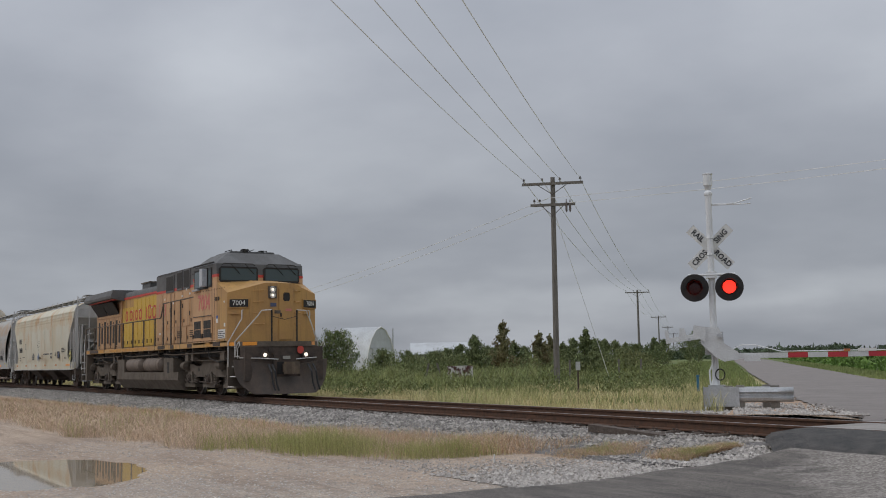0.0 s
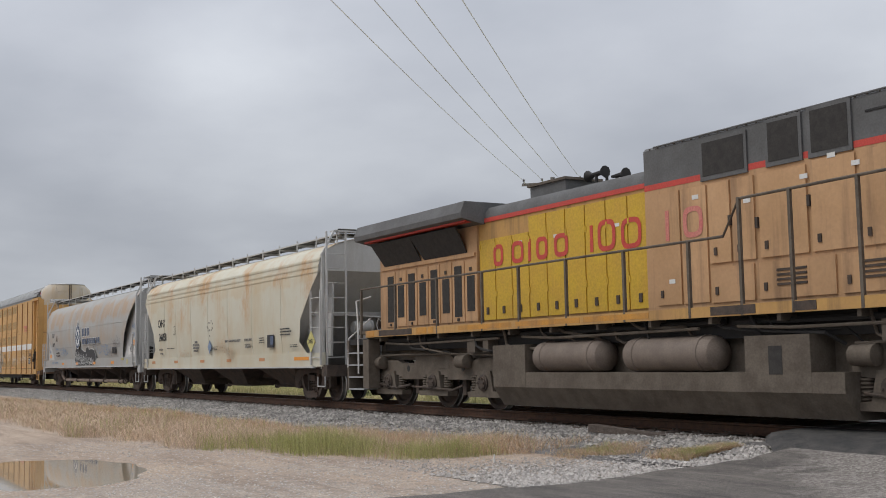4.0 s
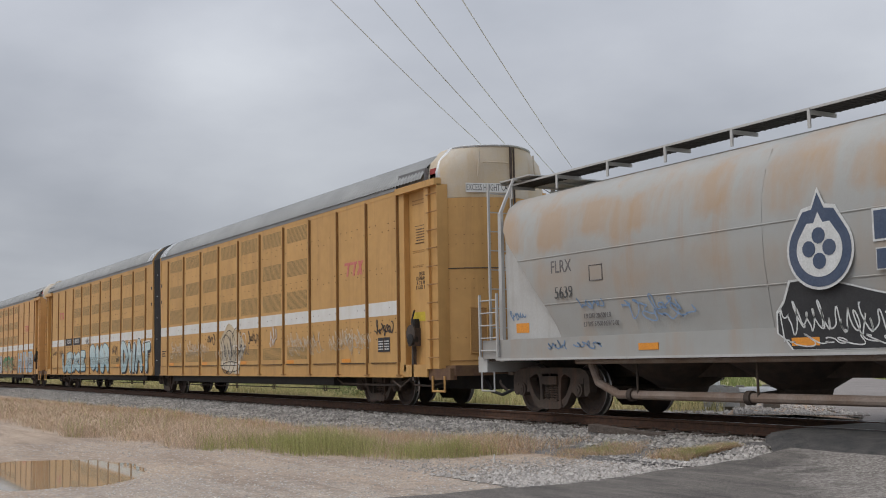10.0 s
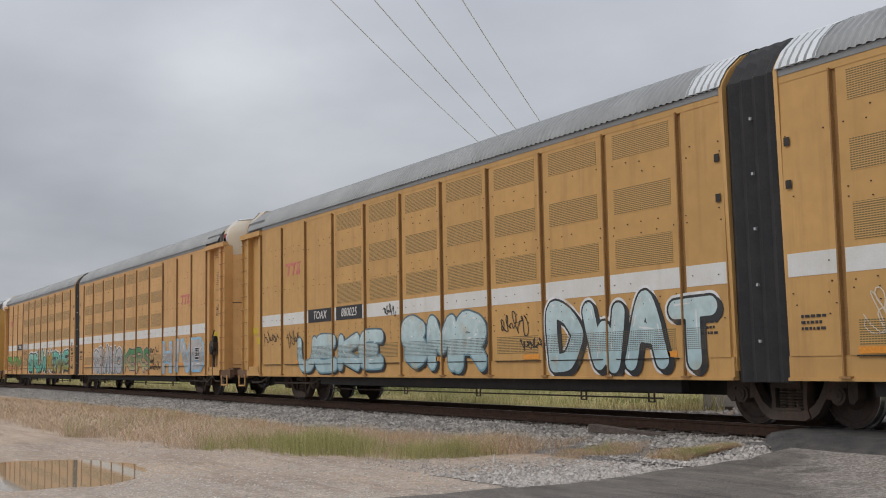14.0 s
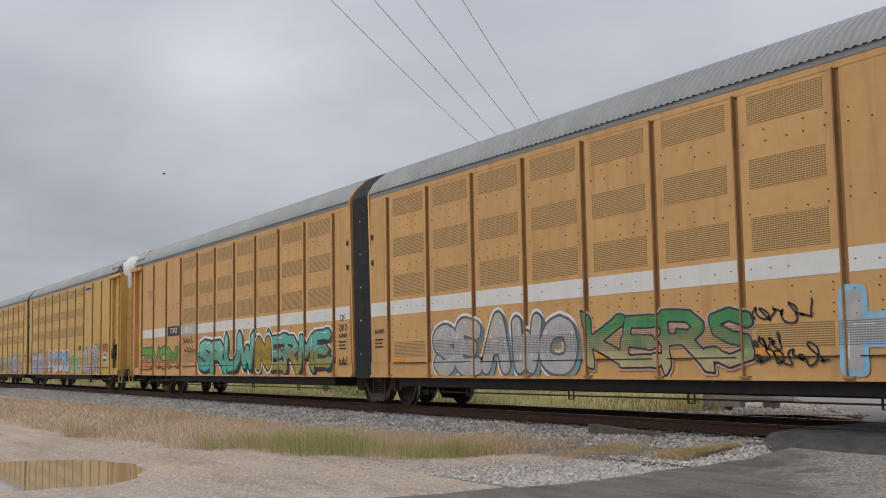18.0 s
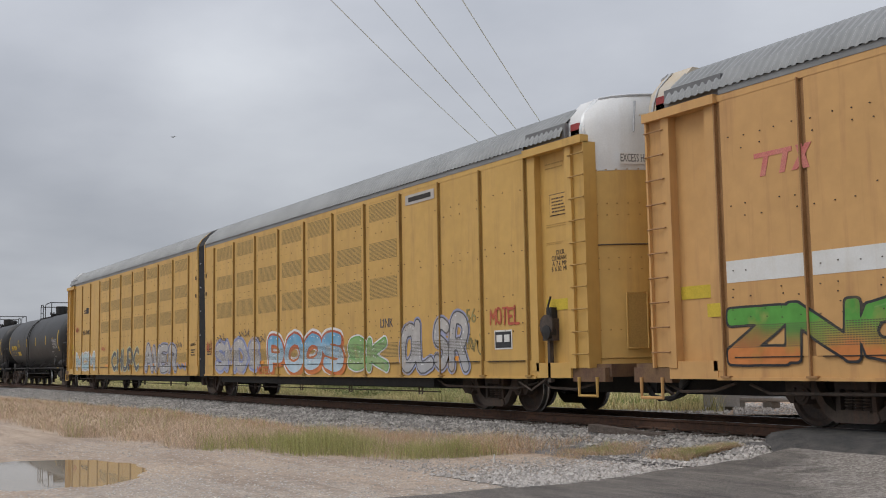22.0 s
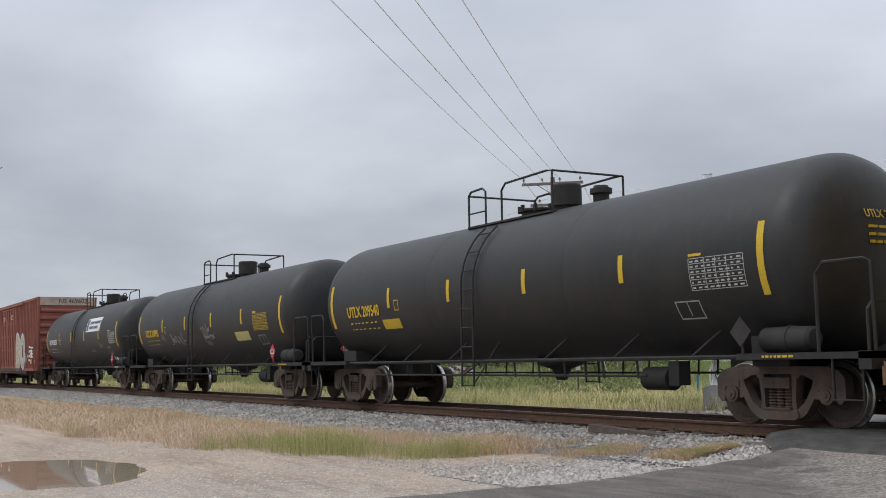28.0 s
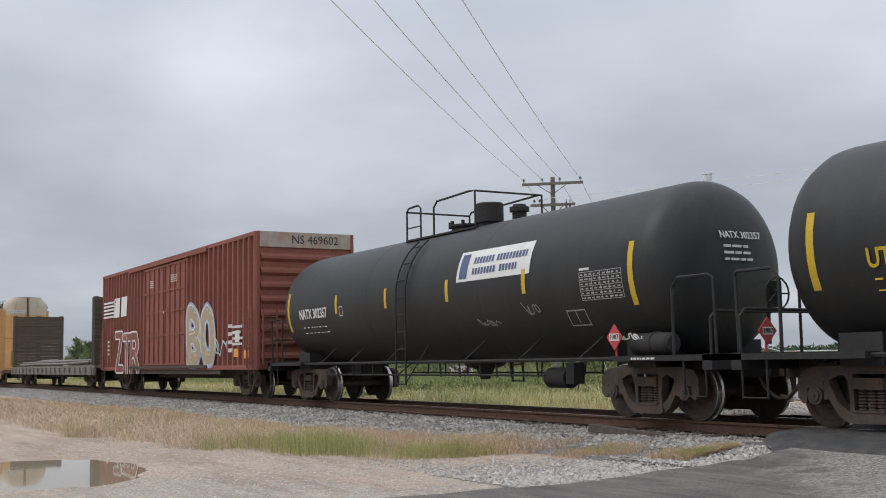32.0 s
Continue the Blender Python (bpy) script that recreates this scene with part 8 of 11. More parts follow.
    if chart:
        z0, z1, x0, x1 = 2.02, 2.5, chart - 0.57, chart + 0.57
        MC = MARK_WHITE if number != "210951" else M
        for i in range(7):
            curved("chart_line", x0, x1, z0 + (z1 - z0) * i / 6, z0 + (z1 - z0) * i / 6 + 0.01, MC, h)
        for i in (0, 3, 5, 7, 10):
            curved("chart_line", x0 + (x1 - x0) * i / 10 - 0.006, x0 + (x1 - x0) * i / 10 + 0.006, z0, z1, MC, h)
        bm = bmesh.new()
        for i in range(6):
            for k in range(9):
                z = z0 + (z1 - z0) * (i + 0.35) / 6
                xx = x0 + 0.03 + k * 0.123
                box(bm, xx, xx + rnd.uniform(0.03, 0.085), tank_y(z) - 0.01, tank_y(z) + 0.02, z, z + 0.024)
        tagged(part("small_writing", bm, MC, h), kind="stuff")
        curved("chart_line", x0, x0 + 0.28, z1 + 0.04, z1 + 0.08, M, h)
    for x0, x1, z0, z1 in ((5.2, 5.75, 1.6, 1.62), (5.2, 5.75, 1.86, 1.88), (5.2, 5.22, 1.6, 1.88), (5.73, 5.75, 1.6, 1.88), (5.46, 5.48, 1.65, 1.86)):
        curved("stencil_line", x0, x1, z0, z1, MARK_WHITE, h, n=2)
    for x0, x1, z0, z1 in ((left_mark_x + 1.52, left_mark_x + 1.72, 2.18, 2.2), (left_mark_x + 1.52, left_mark_x + 1.72, 2.4, 2.42), (left_mark_x + 1.52, left_mark_x + 1.54, 2.18, 2.42), (left_mark_x + 1.70, left_mark_x + 1.72, 2.18, 2.42)):
        curved("stencil_line", x0, x1, z0, z1, M, h, n=2)
    # hazard placards on their holders
    for kind_ in ("side", "end"):
        bm = bmesh.new()
        if kind_ == "side":
            cyl(bm, (6.74, -1.5, 1.05), (6.74, -1.5, 1.3), 0.02)
            prism(bm, [(6.54, 1.36), (6.74, 1.14), (6.94, 1.36), (6.74, 1.58)], "y", -1.54, -1.525)
        else:
            cyl(bm, (8.8, -0.2, 1.05), (8.8, -0.2, 1.4), 0.02)
            prism(bm, [(-0.4, 1.4), (-0.2, 1.18), (0.0, 1.4), (-0.2, 1.62)], "x", 8.83, 8.845)
        dull = number == "209540"
        p = part("hazard_placard", bm, MESH if dull else PLACARD_RED, h, "grey diamond placard" if dull else "red diamond hazard placard")
        if not dull:
            if kind_ == "side":
                patch("placard_panel", 6.62, 6.86, 1.3, 1.42, -1.541, WHITE, p)
                lettering("placard_number", "1987", 0.12, DARK_LETTER, p, side(6.74, 1.36, -1.55))
            else:
                boxes("placard_panel", [(8.845, 8.85, -0.31, -0.09, 1.34, 1.46)], WHITE, p)
                lettering("placard_number", "1987", 0.11, DARK_LETTER, p, front(-0.2, 1.4, 8.855))
    bars("deck_stencil", 7.1, 7.7, 0.985, 1.02, 1, -1.503, TANK_LINE if M is TANK_LINE else WHITE, h, 4, 0.9)
    return h


t1 = tank_car(-113.8, "black tank car with yellow markings and a railed top platform", "209540", "UTLX", TANK_LINE, 6.97, -5.55, 6.25)
curved("notice_plate", -4.75, -3.9, 1.78, 2.0, TANK_LINE, t1, "yellow notice panel")
t2 = tank_car(-131.9, "scuffed black tank car with yellow markings and sprayed tags", "210951", "UTLX", TANK_LINE, 6.9, -5.55, 5.6)
curved("notice_plate", 3.3, 4.5, 1.75, 2.02, mat("notice_pale_yellow", (0.5, 0.45, 0.18)), t2, "pale yellow notice panel")
t3 = tank_car(-150.2, "black tank car with a white company panel on its side", "302357", "NATX", WHITE, 7.0, -5.65, 6.35)
curved("sign_panel", 1.6, 4.25, 2.62, 3.24, WHITE, t3, "white painted sign panel with blue bars")
SIGN_BLUE = mat("sign_blue", (0.08, 0.1, 0.2), (0.12, 0.14, 0.24), 6, 0.5)
curved("sign_field", 1.7, 2.0, 2.68, 3.18, SIGN_BLUE, t3, lift=0.012)
for i, (x0, x1, z0, z1) in enumerate(((2.2, 3.0, 2.96, 3.09), (3.05, 4.1, 2.96, 3.09), (2.2, 3.1, 2.74, 2.87), (3.2, 3.8, 2.74, 2.87))):
    xx = x0
    while xx < x1 - 0.05:
        curved("sign_bar", xx, min(xx + 0.075, x1), z0, z1, SIGN_BLUE, t3, lift=0.012, n=2)
        xx += 0.11
GREYLINE = mat("spray_faded_grey", (0.3, 0.3, 0.3))
TAG_WHITE = mat("spray_tag_white", (0.34, 0.34, 0.34), (0.2, 0.2, 0.2), 6, 0.7)


def shell_tag(x, z, w, hh, material, car, seed, loops, r):
    """A sprayed tag laid onto the shell's curve."""
    ob = scrawl("spray_tag", x, z, w, hh, 0, material, car, seed, loops, r)
    for v in ob.data.vertices:
        v.co.y = tank_y(v.co.z) - 0.012
    return ob


for x, z, w, hh, m, sd, loops, r in ((-4.35, 2.05, 0.4, 0.4, GREYLINE, 3, 3, 0.008), (-2.6, 1.94, 1.75, 0.5, TAG_WHITE, 5, 8, 0.013), (0.55, 2.2, 1.0, 0.4, TAG_WHITE, 8, 6, 0.012), (0.85, 1.95, 1.1, 0.2, GREYLINE, 9, 9, 0.016), (0.6, 1.75, 0.5, 0.25, GREYLINE, 4, 4, 0.012)):
    shell_tag(x, z, w, hh, m, t2, sd, loops, r)
shell_tag(2.6, 1.75, 0.8, 0.2, GREYLINE, t3, 2, 5, 0.012)
shell_tag(4.2, 1.95, 0.5, 0.4, GREYLINE, t3, 7, 3, 0.012)
scrawl("spray_tag", 6.9, 1.36, 0.7, 0.2, -1.36, WHITE, t3, 2, 4, 0.014)


# ---- boxcar
def boxcar():
    h = vehicle("boxcar", -169.2, "rust red high boxcar with ribbed sides and graffiti", "boxcar")
    H = 9.32
    bm = bmesh.new()
    prism(bm, [(-1.5, 0.86), (1.5, 0.86), (1.5, 4.9), (0.8, 4.93), (0, 4.95), (-0.8, 4.93), (-1.5, 4.9)], "x", -H + 0.05, H - 0.05)
    part("body", bm, BOXRED, h)
    for s in (-1, 1):
        boxes("top_chord", [(-H, H, *sorted((s * 1.5, s * 1.6)), 4.82, 4.94)], BOXRED, h, bevel=0.012)
        boxes("side_sill", [(-H, H, *sorted((s * 1.5, s * 1.6)), 0.86, 1.0)], BOXRED, h, bevel=0.012)
        boxes("lower_sill", [(-6.1, 6.1, *sorted((s * 1.42, s * 1.56)), 0.72, 0.86)], GRIT, h)
        for i in range(15):
            for side_ in (-1, 1):
                x = side_ * (2.72 + 6.5 * i / 14)
                prism_bm = bmesh.new()
                prism(prism_bm, [(x - 0.09, s * 1.5), (x - 0.05, s * 1.6), (x + 0.05, s * 1.6), (x + 0.09, s * 1.5)], "z", 1.0, 4.82)
                part("rib", prism_bm, BOXRED, h)
    # plug doors on the near and the far side
    for s in (-1, 1):
        for a, b in ((-4.7 + 2.1, 0.02), (0.06, 2.62)):
            d = boxes("door", [(a, b, *sorted((s * 1.5, s * 1.58)), 1.02, 4.72)], BOXRED, h, "red sliding door with flat panels")
            for z in (1.05, 2.1, 2.95, 3.7, 4.62):
                boxes("door_rail", [(a, b, *sorted((s * 1.58, s * 1.61)), z, z + 0.07)], BOXRED, d)
            for x in np.linspace(a + 0.08, b - 0.08, 5):
                boxes("door_bar", [(x - 0.02, x + 0.02, *sorted((s * 1.58, s * 1.625)), 1.1, 4.6)], BOXRED, d)
        boxes("door_track", [(-4.75, 4.95, *sorted((s * 1.5, s * 1.66)), 4.74, 4.86)], BOXRED, h)
        boxes("door_track", [(-4.75, 4.95, *sorted((s * 1.5, s * 1.66)), 0.92, 1.02)], GRIT, h)
    # corrugated ends
    for s in (-1, 1):
        boxes("end_wall", [(*sorted((s * (H - 0.06), s * (H - 0.02))), -1.52, 1.52, 0.86, 4.9)], BOXRED, h)
        for k in range(8):
            z = 1.1 + k * 0.42
            bm = bmesh.new()
            prism(bm, [(s * (H - 0.02), z), (s * (H + 0.08), z + 0.09), (s * (H + 0.08), z + 0.17), (s * (H - 0.02), z + 0.26)], "y", -1.44, 1.44)
            part("end_rib", bm, BOXRED, h)
        boxes("end_cap", [(*sorted((s * (H - 0.02), s * (H + 0.03))), -1.55, 1.55, 4.48, 4.94)], mat("weathered_tin", (0.42, 0.37, 0.32), (0.34, 0.22, 0.16), 3, 0.7, 0.6, streak=(0.3, 0.14, 0.1), much=0.5), h, "bare weathered metal end cap")
        for y in (-1.53, 1.53):
            boxes("corner_post", [(*sorted((s * (H - 0.08), s * (H + 0.04))), y - 0.05, y + 0.05, 0.86, 4.94)], BOXRED, h)
        ladder(h, (s * (H + 0.14), -1.2, 0), (0, 1, 0), 1.0, 2.6, 4, BOXRED, 0.42)
        ladder(h, (s * (H - 0.35), -1.66, 0), (1, 0, 0), 0.9, 2.6, 4, BOXRED, 0.42)
        boxes("end_platform", [(*sorted((s * H, s * (H + 0.35))), -0.9, 0.9, 1.05, 1.1)], GRIT, h)
        boxes("draft_sill", [(*sorted((s * 5.0, s * (H + 0.35))), -0.3, 0.3, 0.55, 0.9)], GRIT, h)
        coupler(h, s * (H + 0.4), s)
        tubes("step", [[(s * (H - 0.1), -1.6, 0.9), (s * (H - 0.1), -1.6, 0.4), (s * (H - 0.55), -1.6, 0.4), (s * (H - 0.55), -1.6, 0.9)]], 0.02, GRIT, h)
        bogie(h, s * 7.2)
    brake_gear(h, H + 0.3, 0.5, 1, GRIT)
    boxes("centre_sill", [(-8.5, 8.5, -0.3, 0.3, 0.55, 0.86)], GRIT, h)
    lettering("car_number", "NS 469602", 0.36, DARK_LETTER, h, front(0.3, 4.71, H + 0.035), squeeze=0.95)
    y = -1.61
    for i in range(5):
        patch("logo_bar", -9.0, -7.3 + 0.1 * i, 3.08 + i * 0.15, 3.16 + i * 0.15, y, WHITE, h)
    for x0, x1 in ((-7.25, -6.25), (-6.1, -5.1)):
        bm = bmesh.new()
        prism(bm, [(x0, 3.05), (x1 - 0.1, 3.05), (x1, 3.85), (x0 + 0.1, 3.85)], "y", y - 0.006, y)
        part("logo_shape", bm, WHITE, h)
    spray("spray_piece", "ZTR", -5.1, 1.55, 3.6, 1.6, y, BOXRED, WHITE, h, None, "hollow white angular letters", 0.06, 3, "block", None, WHITE, 0.1)
    spray("spray_piece", "BO", 4.3, 1.95, 2.8, 1.9, y, mat("spray_tan", (0.42, 0.33, 0.22)), SP_BLUE, h, SP_LILAC, "tan letters with a pale blue edge", 0.06, 4, "bubble", None, WHITE, 0.13)
    scrawl("spray_tag", 6.0, 1.6, 2.0, 1.0, y, SP_BLUE, h, 3, 4, 0.03)
    for a in ((-1.8, -1.2, 3.95, 4.25), (0.9, 1.7, 4.0, 4.3), (-0.2, 0.1, 2.9, 3.0), (7.4, 8.3, 1.6, 2.3), (7.0, 7.4, 1.4, 2.4), (-8.2, -7.9, 1.5, 2.2)):
        bars("small_writing", a[0], a[1], a[2], a[3], 4, y - 0.005, WHITE, h, int(a[2] * 10))
    patch("reflector", 7.5, 7.9, 1.25, 1.5, y, ORANGE, h); patch("reflector", 8.4, 8.8, 1.2, 1.45, y, ORANGE, h); patch("notice_plate", 7.6, 8.0, 1.7, 2.05, y, WHITE, h)


boxcar()


# ---- bulkhead flat car
def flat_car():
    h = vehicle("bulkhead_flat_car", -191.3, "dark bulkhead flat car carrying long steel bars", "flat car")
    H = 10.8
    PLANK = mat("old_planks", (0.075, 0.055, 0.042), (0.13, 0.1, 0.075), 3, 0.8, 0.9, 0, 0.4, 40, squash=(1, 0.2, 6))
    DECK = mat("deck_grey", (0.2, 0.18, 0.16), (0.14, 0.12, 0.1), 3, 0.7, 0.85)
    boxes("deck", [(-H, H, -1.45, 1.45, 0.98, 1.1)], DECK, h)
    for s in (-1, 1):
        boxes("side_sill", [(-H, H, *sorted((s * 1.38, s * 1.5)), 0.66, 1.0)], DECK, h)
        for i in range(19):
            boxes("stake_pocket", [(-H + 0.5 + i * 1.15, -H + 0.68 + i * 1.15, *sorted((s * 1.5, s * 1.58)), 0.74, 1.0)], DECK, h)
        b = boxes("bulkhead_frame", [(*sorted((s * (H - 0.5), s * (H - 0.1))), y - 0.1, y + 0.1, 1.1, 4.22) for y in (-1.35, 0, 1.35)], BLACK, h)
        for k in range(15):
            boxes("plank", [(*sorted((s * (H - 0.58), s * (H - 0.5))), -1.46, 1.46, 1.12 + k * 0.205, 1.12 + k * 0.205 + 0.19)], PLANK, b)
            boxes("plank", [(*sorted((s * (H - 0.1), s * (H - 0.04))), -1.46, 1.46, 1.12 + k * 0.205, 1.12 + k * 0.205 + 0.19)], PLANK, b)
        coupler(h, s * (H + 0.25), s)
        bogie(h, s * 8.3)
    boxes("centre_sill", [(-H - 0.2, H + 0.2, -0.3, 0.3, 0.5, 0.98)], GRIT, h)
    rnd = random.Random(8)
    STEEL = mat("bar_steel", (0.26, 0.23, 0.21), (0.18, 0.15, 0.13), 3, 0.7, 0.6, 0.4)
    for k in range(16):
        y = -1.2 + 0.16 * k
        tubes("steel_bar", [[(-9.6, y, 1.2 + (k % 2) * 0.12), (-4, y + 0.05, 1.22 + (k % 3) * 0.1), (3, y, 1.2 + (k % 2) * 0.14), (8.6, y, 1.24 + rnd.uniform(0, 0.1))]], 0.05, STEEL, h)


flat_car()
# ---- locomotive
def locomotive():
    h = vehicle("locomotive", 75.4, "weathered yellow and grey diesel freight locomotive with red lettering", "locomotive")
    # frame and walkways
    boxes("frame", [(-9.9, 9.7, -0.9, 0.9, 1.05, 1.7)], GUN_GREY, h)
    for s in (-1, 1):
        boxes("walkway", [(-10.1, 9.7, *sorted((s * 0.85, s * 1.48)), 1.68, 1.76)], GUN_GREY, h)
        boxes("side_skirt", [(-9.6, 9.74, *sorted((s * 1.44, s * 1.5)), 1.6, 1.76)], YELLOW, h)
        for xa, xb in ((-5.3, -3.35), (-3.2, -1.2), (-1.1, 0.6)):
            boxes("sill_stripe", [(xa, xb, *sorted((s * 1.5, s * 1.506)), 1.64, 1.73)], WORN_ORANGE, h)
        for x0, x1 in ((-9.0, -3.6), (-3.4, 2.0), (2.2, 9.6)):
            tubes("pipe_run", [[(x0, s * 1.22, 1.52), (x0 + 1.5, s * 1.22, 1.5), (x1, s * 1.22, 1.53)]], 0.05, BLACK, h)
            tubes("conduit", [[(x0 + 0.2, s * 1.36, 1.45), (x0 + 1.2, s * 1.36, 1.4), (x1 - 0.4, s * 1.36, 1.44)]], 0.025, GUN_GREY, h)
        rp = random.Random(31 + s)
        for k in range(16):
            xa = rp.uniform(-9.2, 8.4)
            ln = rp.uniform(0.5, 1.6)
            za = rp.uniform(1.2, 1.5)
            ya = s * rp.uniform(1.15, 1.4)
            tubes("hose", [[(xa, ya, 1.6), (xa + 0.1, ya, za + 0.06), (xa + 0.25, ya, za), (xa + ln, ya, za - rp.uniform(-0.05, 0.12)), (xa + ln + 0.15, s * 1.1, 1.15)]], rp.uniform(0.014, 0.03), GUN_GREY if k % 2 else BLACK, h)
        for k in range(14):
            xa = -9.0 + k * 1.36
            boxes("sill_bracket", [(xa, xa + 0.07, *sorted((s * 1.0, s * 1.44)), 1.5, 1.6)], GUN_GREY, h)
        for xa, wd in ((-5.2, 0.3), (-4.6, 0.2), (4.9, 0.35), (5.6, 0.22), (8.6, 0.4)):
            boxes("valve_box", [(xa, xa + wd, *sorted((s * 1.1, s * 1.36)), 1.18, 1.46)], GUN_GREY, h, bevel=0.02)
        # worn patches on the sill
        for xa, ln, m_ in ((-9.5, 0.35, WORN_ORANGE), (-7.1, 0.45, WORN_ORANGE), (-6.55, 0.2, WORN_ORANGE), (5.6, 0.5, GRIT), (7.6, 0.4, WORN_ORANGE), (8.3, 0.7, GRIT), (-8.9, 1.6, GRIT), (2.0, 0.9, GRIT), (3.6, 0.4, GRIT)):
            boxes("sill_patch", [(xa, xa + ln, *sorted((s * 1.5, s * 1.508)), 1.62, 1.75)], m_, h)
        boxes("cable_trough", [(-9.3, 9.4, *sorted((s * 0.9, s * 1.12)), 1.28, 1.66)], BLACK, h)
    # rear hood with radiator
    def hood(name, x0, x1, w, z0, z1, m, top=0.0, label=""):
        bm = bmesh.new()
        prism(bm, [(-w, z0), (w, z0), (w, z1 - top), (w - top, z1), (-w + top, z1), (-w, z1 - top)], "x", x0, x1)
        return part(name, bm, m, h, label)
    hood("radiator_hood", -9.8, -5.35, 0.98, 1.7, 3.95, PEACH)
    bm = bmesh.new()
    prism(bm, [(-1.5, 3.95), (-1.52, 4.06), (-1.42, 4.3), (1.42, 4.3), (1.52, 4.06), (1.5, 3.95), (1.0, 3.84), (-1.0, 3.84)], "x", -10.15, -5.1)
    part("radiator_wing", bm, LOCO_GREY, h, "overhanging grey radiator housing")
    boxes("wing_trim", [(-9.9, -5.2, -1.36, 1.36, 3.88, 3.93)], RED, h)
    for s in (-1, 1):
        bm = bmesh.new()
        for a, b in ((-9.55, -7.75), (-7.6, -5.75)):
            loft(bm, [[(a, s * 0.99, 3.3), (b, s * 0.99, 3.3), (b, s * 0.97, 3.3), (a, s * 0.97, 3.3)], [(a - 0.1, s * 1.32, 3.82), (b + 0.05, s * 1.32, 3.82), (b + 0.05, s * 1.28, 3.84), (a - 0.1, s * 1.28, 3.84)]])
        part("intake_screen", bm, MESH, h)
        boxes("screen_frame", [(-9.72, -5.4, *sorted((s * 0.98, s * 1.02)), 3.2, 3.28)], PEACH, h)
        for i in range(8):
            x = -9.45 + i * 0.52
            d = boxes("hood_door", [(x, x + 0.48, *sorted((s * 0.98, s * 1.01)), 1.84, 3.14)], PEACH, h)
            hgt = 3.04 if i % 2 == 0 else 2.8
            boxes("door_grille", [(x + 0.09, x + 0.39, *sorted((s * 1.01, s * 1.018)), 2.05 if i % 2 else 1.95, hgt)], MESH, d)
            boxes("door_latch", [(x + 0.2, x + 0.28, *sorted((s * 1.01, s * 1.03)), 2.9 if i % 2 else 1.86, 2.98 if i % 2 else 1.92)], GRIT, d)
    # engine hood
    bm = bmesh.new()
    prism(bm, [(-0.92, 1.7), (0.92, 1.7), (0.92, 3.88), (-0.92, 3.88)], "x", -5.35, 0.03)
    part("engine_hood", bm, YELLOW, h)
    bm = bmesh.new()
    prism(bm, [(-0.94, 3.95), (-0.92, 4.08), (-0.84, 4.18), (-0.6, 4.24), (0.6, 4.24), (0.84, 4.18), (0.92, 4.08), (0.94, 3.95)], "x", -5.35, 0.03)
    part("hood_roof", bm, LOCO_GREY, h)
    boxes("hood_stripe", [(-5.35, 0.03, -0.945, 0.945, 3.87, 3.955)], RED, h)
    for s in (-1, 1):
        for i in range(9):
            x = -5.28 + i * 0.6
            d = boxes("hood_door", [(x, x + 0.568, *sorted((s * 0.92, s * 0.955)), 1.84, 3.8 if i > 2 else 3.5)], DOOR_YELLOW, h, "", 0.008)
            boxes("door_latch", [(x + 0.24, x + 0.32, *sorted((s * 0.955, s * 0.975)), 1.95, 2.1)], GRIT, d)
            if i in (2, 4, 7):
                boxes("notice_label", [(x + 0.22, x + 0.36, *sorted((s * 0.955, s * 0.96)), 3.3, 3.36)], WHITE, d)
            for z in (2.3, 3.3):
                boxes("hinge", [(x - 0.01, x + 0.03, *sorted((s * 0.95, s * 0.968)), z, z + 0.12)], DOOR_YELLOW, d)
    # exhaust stack and horn
    boxes("exhaust_housing", [(-4.15, -2.95, -0.42, 0.42, 4.22, 4.5)], LOCO_GREY, h, bevel=0.03)
    boxes("exhaust_lid", [(-4.2, -2.9, -0.47, 0.47, 4.5, 4.55)], GUN_GREY, h, bevel=0.01)
    for y in (-0.25, 0.0, 0.25):
        bm = bmesh.new()
        lathe(bm, (-2.35, y, 4.5 + 0.05 * (y == 0)), (1 if y else -1, 0, 0), [(0, 0.03), (0.3, 0.05), (0.42, 0.12), (0.43, 0.02)], 10)
        cyl(bm, (-2.2, y, 4.2), (-2.2, y, 4.5), 0.03)
        part("horn", bm, BLACK, h)
    # equipment hood behind the cab: peach doors below, grey panels above
    E_ = 1.0
    hood("equipment_hood", 0.03, 6.26, E_, 1.7, 3.8, PEACH)
    hood("equipment_top", 0.03, 6.3, E_, 3.88, 4.52, LOCO_GREY, 0.05)
    boxes("hood_stripe", [(0.03, 6.26, -E_ - 0.004, E_ + 0.004, 3.79, 3.885)], RED, h)
